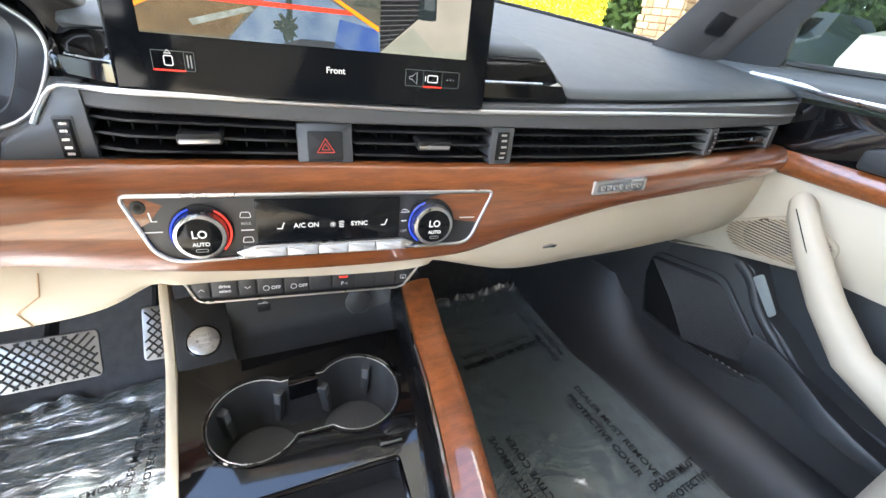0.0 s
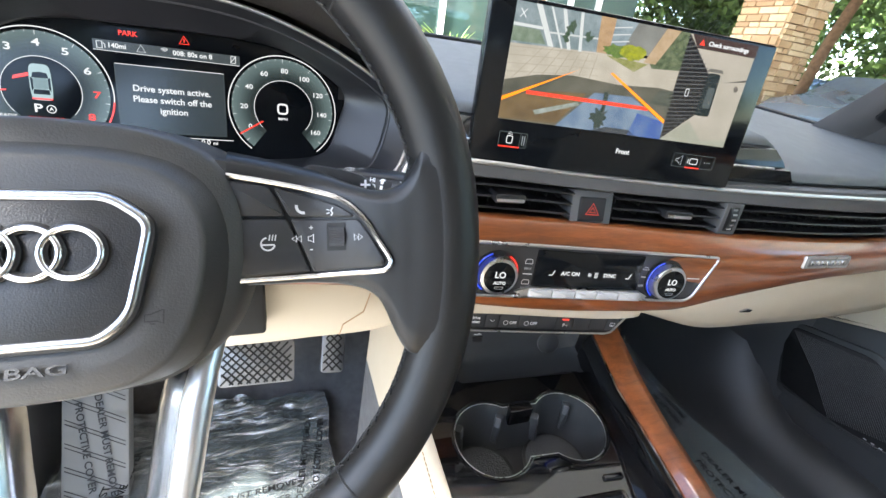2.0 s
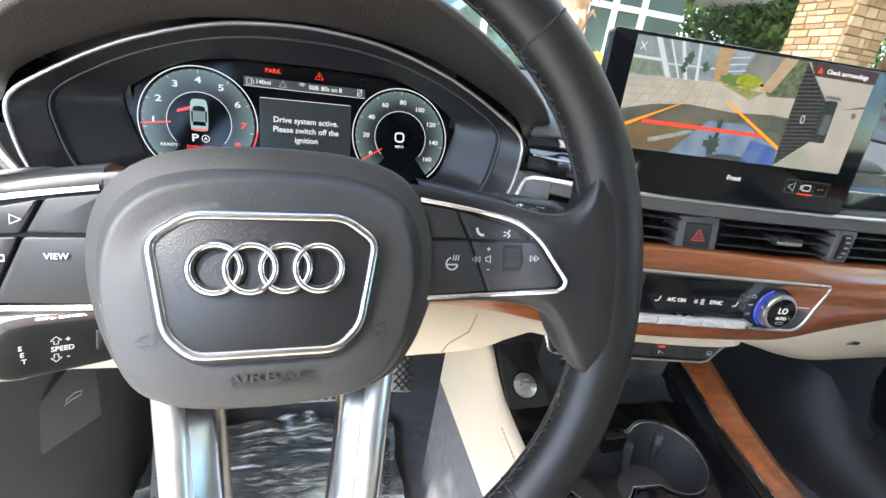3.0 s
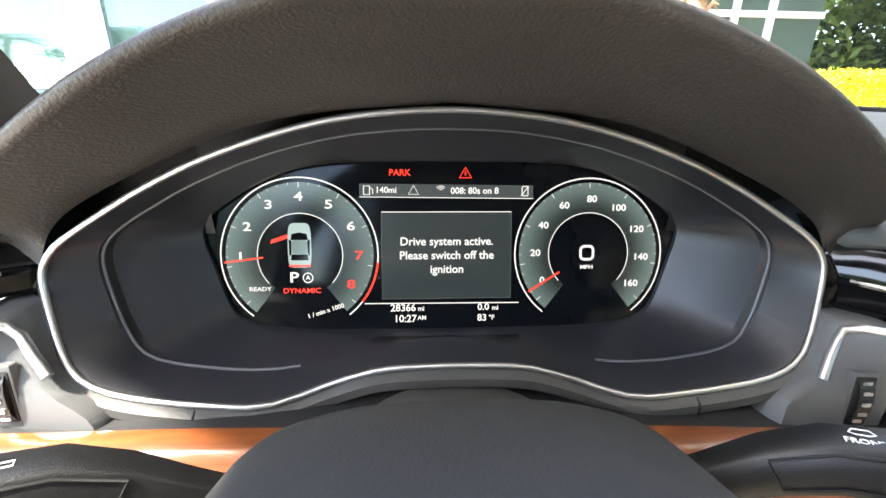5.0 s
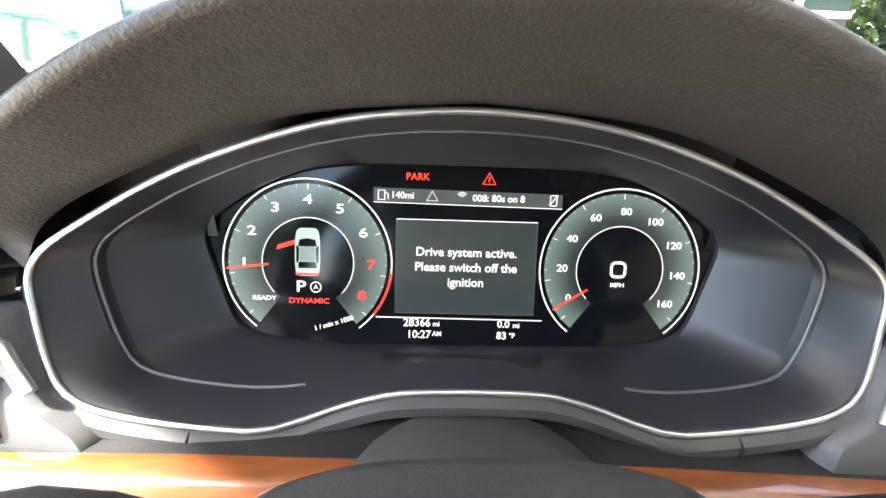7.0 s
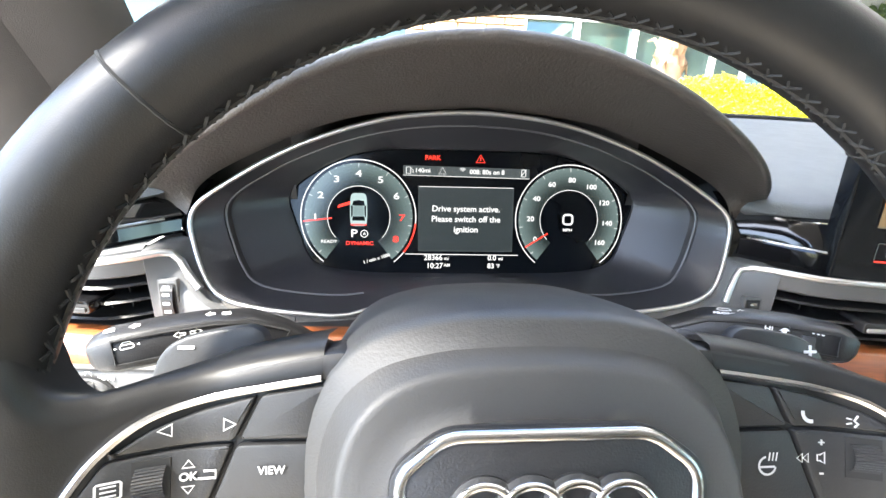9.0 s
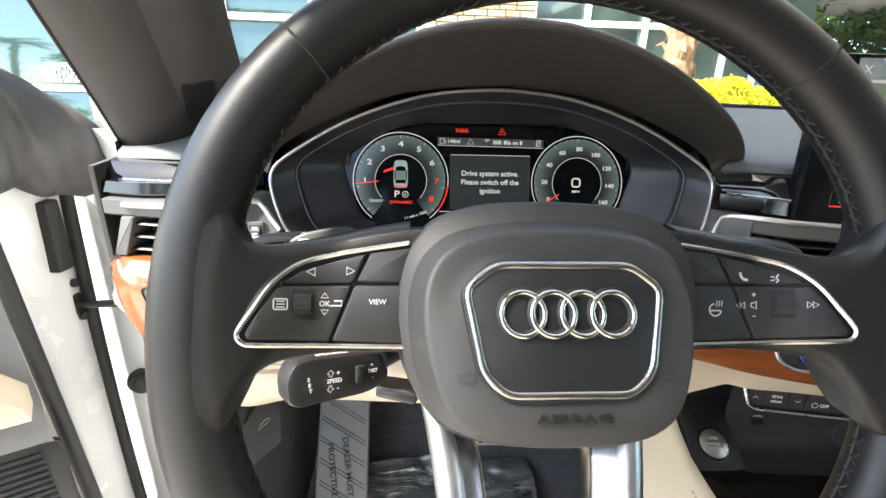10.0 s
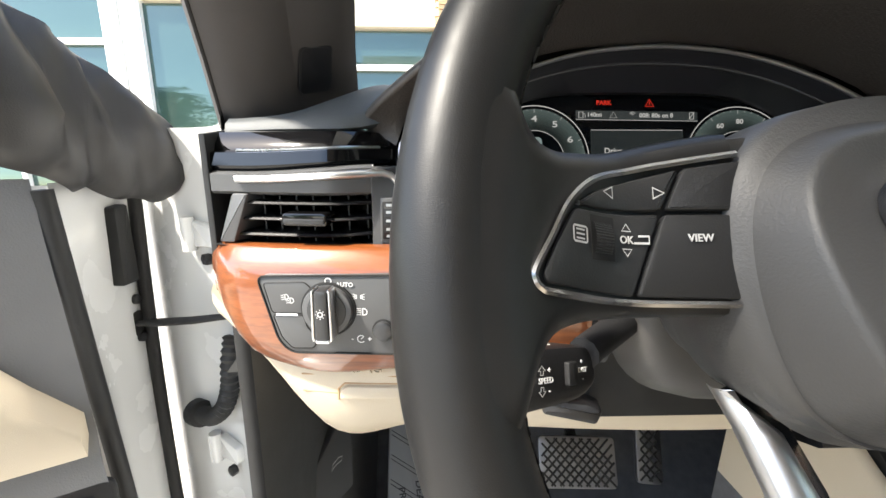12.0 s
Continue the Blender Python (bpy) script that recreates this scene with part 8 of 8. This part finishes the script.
def stone_pier(x0, x1, y0, y1, z1, parent, course=.085, seed=0):
    """A pier faced with split stone: a core, and stones standing proud in uneven courses."""
    rnd = random.Random(seed)
    block("pier_core", x0 + .02, x1 - .02, y0 + .02, y1 - .02, GROUND, z1, STONE_MATS[2], parent)
    meshes = {}
    for face in range(2):
        z = max(GROUND, .5)
        while z < z1 - course:
            h = course * rnd.choice((.7, 1, 1, 1.3))
            a, a1 = (x0, x1) if face == 0 else (y0, y1)
            p = a
            while p < a1 - .04:
                w = min(rnd.uniform(.14, .42), a1 - p)
                lift = rnd.uniform(0, .025)
                key = (round(w, 1), round(h, 2), rnd.randrange(3))
                q = .006
                if key not in meshes:
                    W, H = max(.05, w - 2 * q), h - 2 * q
                    me = bpy.data.meshes.new("stone")
                    vs = [(-.5, .06, -.5), (.5, .06, -.5), (.5, .06, .5), (-.5, .06, .5), (-.48, -.02, -.44), (.48, -.025, -.46), (.47, -.02, .45), (-.47, -.03, .46)]
                    me.from_pydata(vs, [], [(4, 5, 6, 7), (0, 1, 5, 4), (1, 2, 6, 5), (2, 3, 7, 6), (3, 0, 4, 7)])
                    me.materials.append(STONE_MATS[key[2]])
                    meshes[key] = me
                ob = new("stone", meshes[key])
                ob.parent = parent
                if face == 0:
                    ob.matrix_world = Matrix.Translation((p + w / 2, y0 - lift, z + h / 2)) @ Matrix.Diagonal((w - 2 * q, 1, h - 2 * q, 1))
                else:
                    ob.matrix_world = Matrix.Translation((x0 - lift, p + w / 2, z + h / 2)) @ Matrix.Rotation(radians(-90), 4, "Z") @ Matrix.Diagonal((w - 2 * q, 1, h - 2 * q, 1))
                p += w
            z += h
    return parent


stone_pier(-.05, 1.50, FY - .35, FY + .2, 3.4, facade, seed=1)
for i, (x0, x1, y) in enumerate(((8.75, 9.75, 6.5),)):
    p = thing("stone_column", "sandstone clad canopy column", "column", "canopy columns")
    stone_pier(x0, x1, y, y + 1.0, 3.41, p, .13, seed=11 + i)


# foliage
def leaf_cloud(name, n, place, size, mat, parent=None, seed=1, tilt=1.0):
    """Many small leaf blades in one mesh; place(rnd) gives a point."""
    rnd = random.Random(seed)
    verts, faces = [], []
    for i in range(n):
        c = Vector(place(rnd))
        d = Vector((rnd.gauss(0, 1), rnd.gauss(0, 1), rnd.gauss(0, 1) * tilt)).normalized()
        e = d.cross(Vector((rnd.gauss(0, 1), rnd.gauss(0, 1), rnd.gauss(0, 1)))).normalized()
        s = size * rnd.uniform(.6, 1.4)
        k = len(verts)
        verts += [c - d * s, c + e * s * .42, c + d * s, c - e * s * .42]
        faces.append((k, k + 1, k + 2, k + 3))
    me = bpy.data.meshes.new(name)
    me.from_pydata([tuple(v) for v in verts], [], faces)
    me.materials.append(mat)
    ob = new(name, me)
    ob.parent = parent
    return ob


hedge = thing("hedge", "clipped bright yellow green hedge", "hedge")


def hedge_place(r):
    x, y = r.uniform(2.5, 4.45), r.uniform(4.3, 5.0)
    f = r.random()
    top_ = 1.07 + .04 * math.sin(x * 5) + .03 * math.sin(x * 13 + 2)
    if f < .6:
        return (x, y, top_ + r.gauss(0, .02))
    return (x, 4.3 + r.gauss(0, .02), r.uniform(GROUND, top_))


leaf_cloud("leaves", 42000, hedge_place, .018, LEAF_YELLOW, hedge, 4)
block("hedge_core", 2.55, 4.4, 4.36, 4.95, GROUND, 1.03, LEAF_YELLOW, hedge, bevel=.05)


def palm(x, y, h, seed, label, crown=True, r=.16):
    t = thing("palm_tree", label, "palm tree", "palm trees")
    rnd = random.Random(seed)
    rows = []
    for i in range(40):
        z = GROUND + h * i / 39
        rr = r * (1 - .25 * i / 39) * (1.08 if i % 2 else .90)
        rows.append([(x + rr * rnd.uniform(.86, 1.12) * math.cos(math.tau * j / 20), y + rr * rnd.uniform(.86, 1.12) * math.sin(math.tau * j / 20), z + rnd.uniform(-.03, .03)) for j in range(20)])
    loft("trunk", rows, BARK, t, closed=True, sharp=20)
    # old frond stubs on the trunk
    for i in range(90):
        a, z = rnd.uniform(0, math.tau), GROUND + h * rnd.uniform(.25, .98)
        d = Vector((math.cos(a), math.sin(a), 0))
        p = Vector((x, y, z)) + d * r * .8
        tube("frond_stub", [p, p + d * .07 + Vector((0, 0, .08)), p + d * rnd.uniform(.09, .15) + Vector((0, 0, rnd.uniform(-.08, .10)))], [.034, .026, .006], BARK, t, n=5)
    if crown:
        for i in range(34):
            a = math.tau * i / 34 + rnd.uniform(-.1, .1)
            L, lift = rnd.uniform(1.5, 2.2), rnd.uniform(-.2, 1.2)
            verts, faces = [], []
            for j in range(16):
                f = j / 15
                c = Vector((x + math.cos(a) * L * f, y + math.sin(a) * L * f, GROUND + h + lift * f - 1.1 * f * f))
                side = Vector((-math.sin(a), math.cos(a), 0))
                for s in (-1, 1):
                    k = len(verts)
                    ln = .45 * math.sin(math.pi * min(1, f + .12))
                    tip = c + side * s * ln + Vector((math.cos(a) * .18, math.sin(a) * .18, -.22 * ln))
                    verts += [c, c + Vector((math.cos(a), math.sin(a), 0)) * .09, tip]
                    faces.append((k, k + 1, k + 2))
            mesh_ob("frond", verts, faces, PALM_LEAF, t, smooth=False)
    return t


palm(3.35, 6.2, 4.6, 3, "short palm trunk with dry frond stubs", r=.2)
for i, (x, y, h) in enumerate(((-11.4, -6.0, 4.9), (-14.5, -8.5, 5.6), (-9.6, -7.2, 3.9), (-17.5, -7.0, 5.4), (-3.5, -9.5, 5.6), (4.5, -9.0, 5.0))):
    palm(x, y, h, 20 + i, "tall palm behind the parked car", r=.14)


def broad_tree(x, y, h, w, seed):
    t = thing("tree", "leafy green tree beyond the forecourt", "tree", "forecourt trees")
    rnd = random.Random(seed)
    rows = [[(x + .12 * (1 - .5 * i / 5) * math.cos(math.tau * j / 8), y + .12 * (1 - .5 * i / 5) * math.sin(math.tau * j / 8), GROUND + h * .55 * i / 5) for j in range(8)] for i in range(6)]
    loft("trunk", rows, BARK, t, closed=True)
    clumps = [(x + rnd.gauss(0, w * .4), y + rnd.gauss(0, w * .4), GROUND + h * rnd.uniform(.12, 1.0), w * rnd.uniform(.2, .36)) for _ in range(34)]
    for c in clumps[:6]:
        tube("limb", [(x, y, GROUND + h * .4), ((x + c[0]) / 2, (y + c[1]) / 2, (GROUND + h * .4 + c[2]) / 2 + .1), c[:3]], [.06, .04, .015], BARK, t, n=5)

    def place(r):
        c = r.choice(clumps)
        return (c[0] + r.gauss(0, c[3] * .55), c[1] + r.gauss(0, c[3] * .55), c[2] + r.gauss(0, c[3] * .45))
    leaf_cloud("crown", 11000, place, .13, LEAF, t, seed)


for i, (x, y, h, w) in enumerate(((12.5, 10.5, 6, 2.8), (15, 7, 6, 3.2), (15.5, 3.6, 5.5, 3.2), (16, .2, 5.5, 3.2), (15, 13, 6.5, 3), (11.2, 14, 6.5, 3), (8.2, 13, 6.5, 2.6), (18.5, 9.5, 7, 3.4), (19, 5, 7, 3.4), (6.6, 17, 7, 3), (18, -3.5, 6, 3.4), (-7.5, -13, 6, 3.2), (-16, -13, 6, 3.4), (1.5, -14, 6, 3.4), (9, -13, 6, 3.4))):
    broad_tree(x, y, h, w, 40 + i)
# slender palm trunk among them, leaning
pt = thing("palm_tree", "slender leaning palm trunk before the trees", "palm tree", "palm trees")
tube("trunk", [(11.0 + .10 * i * i * .12, 7.2, GROUND + .45 * i) for i in range(15)], [.13 - .003 * i for i in range(15)], BARK, pt, n=10)
# spiky plant beside the hedge
agave = thing("agave", "spiky green agave beside the hedge", "plant")
rnd = random.Random(8)
for i in range(46):
    a, up_ = rnd.uniform(0, math.tau), rnd.uniform(.25, 1.2)
    d = Vector((math.cos(a), math.sin(a), 0))
    side = Vector((-d.y, d.x, 0))
    o, L = Vector((2.0, 5.5, .70)), rnd.uniform(.42, .62)
    rws = []
    for k in range(7):
        f = k / 6
        c = o + d * L * f * math.cos(up_) + Vector((0, 0, L * (f * math.sin(up_) - .22 * f * f)))
        w = .026 * (1 - f) + .001
        rws.append([c - side * w, c + Vector((0, 0, -.006)), c + side * w])
    loft("leaf", rws, AGAVE, agave, sharp=80)
loft("stem", [[(2.0 + r * math.cos(math.tau * j / 10), 5.5 + r * math.sin(math.tau * j / 10), z) for j in range(10)] for z, r in ((GROUND, .14), (.4, .12), (.72, .09))], BARK, agave, closed=True, caps=True)


def parked_car(x, y, turn, paint, label, van=False):
    c = thing("parked_car", label, "car", "parked cars", at=Matrix.Translation((x, y, GROUND)) @ Matrix.Rotation(radians(turn), 4, "Z"))
    prof = [(-2.2, .35), (-2.25, .65), (-2.1, .95), (-1.6, 1.0), (-.9, 1.42), (.4, 1.45), (1.0, 1.05), (1.9, .9), (2.2, .7), (2.25, .35)]
    if van:
        prof = [(-2.3, .35), (-2.35, .8), (-2.3, 1.75), (-2.1, 1.9), (.6, 1.9), (1.2, 1.25), (2.0, 1.1), (2.3, .8), (2.3, .35)]
    rows = []
    for v, k in ((-.88, .96), (-.9, 1), (-.7, 1.0), (0, 1.01), (.7, 1.0), (.9, 1), (.88, .96)):
        rows.append([(u * (.98 if abs(v) > .8 else 1), v * (.84 if z > 1.1 else 1), .35 + (z - .35) * k) for u, z in prof])
    loft("body", rows, paint, c, caps=True, sharp=30)
    gz = (1.02, 1.36) if not van else (1.2, 1.75)
    for s in (-1, 1):
        slab("side_window", round_poly([(-1.3, gz[0]), (.75, gz[0]), (.35, gz[1]), (-.85, gz[1])], .05), .1, frame_of((0, -s * .79, 0), (s, 0, 0), (0, s * .12, 1)), DISPLAY, c, .01)
        for u in (-1.35, 1.35):
            w = frame_of((u, s * .9, .33), (1, 0, 0), (0, 0, 1)) if s < 0 else frame_of((u, s * .9, .33), (-1, 0, 0), (0, 0, 1))
            wh = slab("wheel", circle(.33, 24), .2, w, TYRE, c, .03)
            slab("rim", circle(.21, 20), .02, at(w, 0, 0, .004), SATIN, wh, .01)
    return c


parked_car(13.3, 8.2, 180, CAR_BLACK, "dark parked car under the trees")
parked_car(10.6, 5.3, 180, CAR_BLUE, "blue grey car parked beside the forecourt")
parked_car(9.6, 2.2, 180, CAR_WHITE, "white van parked facing the forecourt", van=True)
parked_car(-8.6, -3.2, 75, CAR_WHITE, "white car parked behind")
parked_car(-11.6, -7.6, 80, CAR_BLACK, "dark van parked behind", van=True)
SIGN = thing("opening_hours_sign", "white opening hours lettering on the window", "sign")
for i, t in enumerate(("SALES HOURS", "MON-THURS  9 AM to 8PM", "FRIDAY 9 AM to 6PM", "SATURDAY 9 AM to 5PM", "CLOSED SUNDAY")):
    writing("line", t, .068, frame_of((-5.07, FY - .02, 1.29 - .052 * i), (1, 0, 0), (0, 0, 1)), MARK, SIGN, .001)
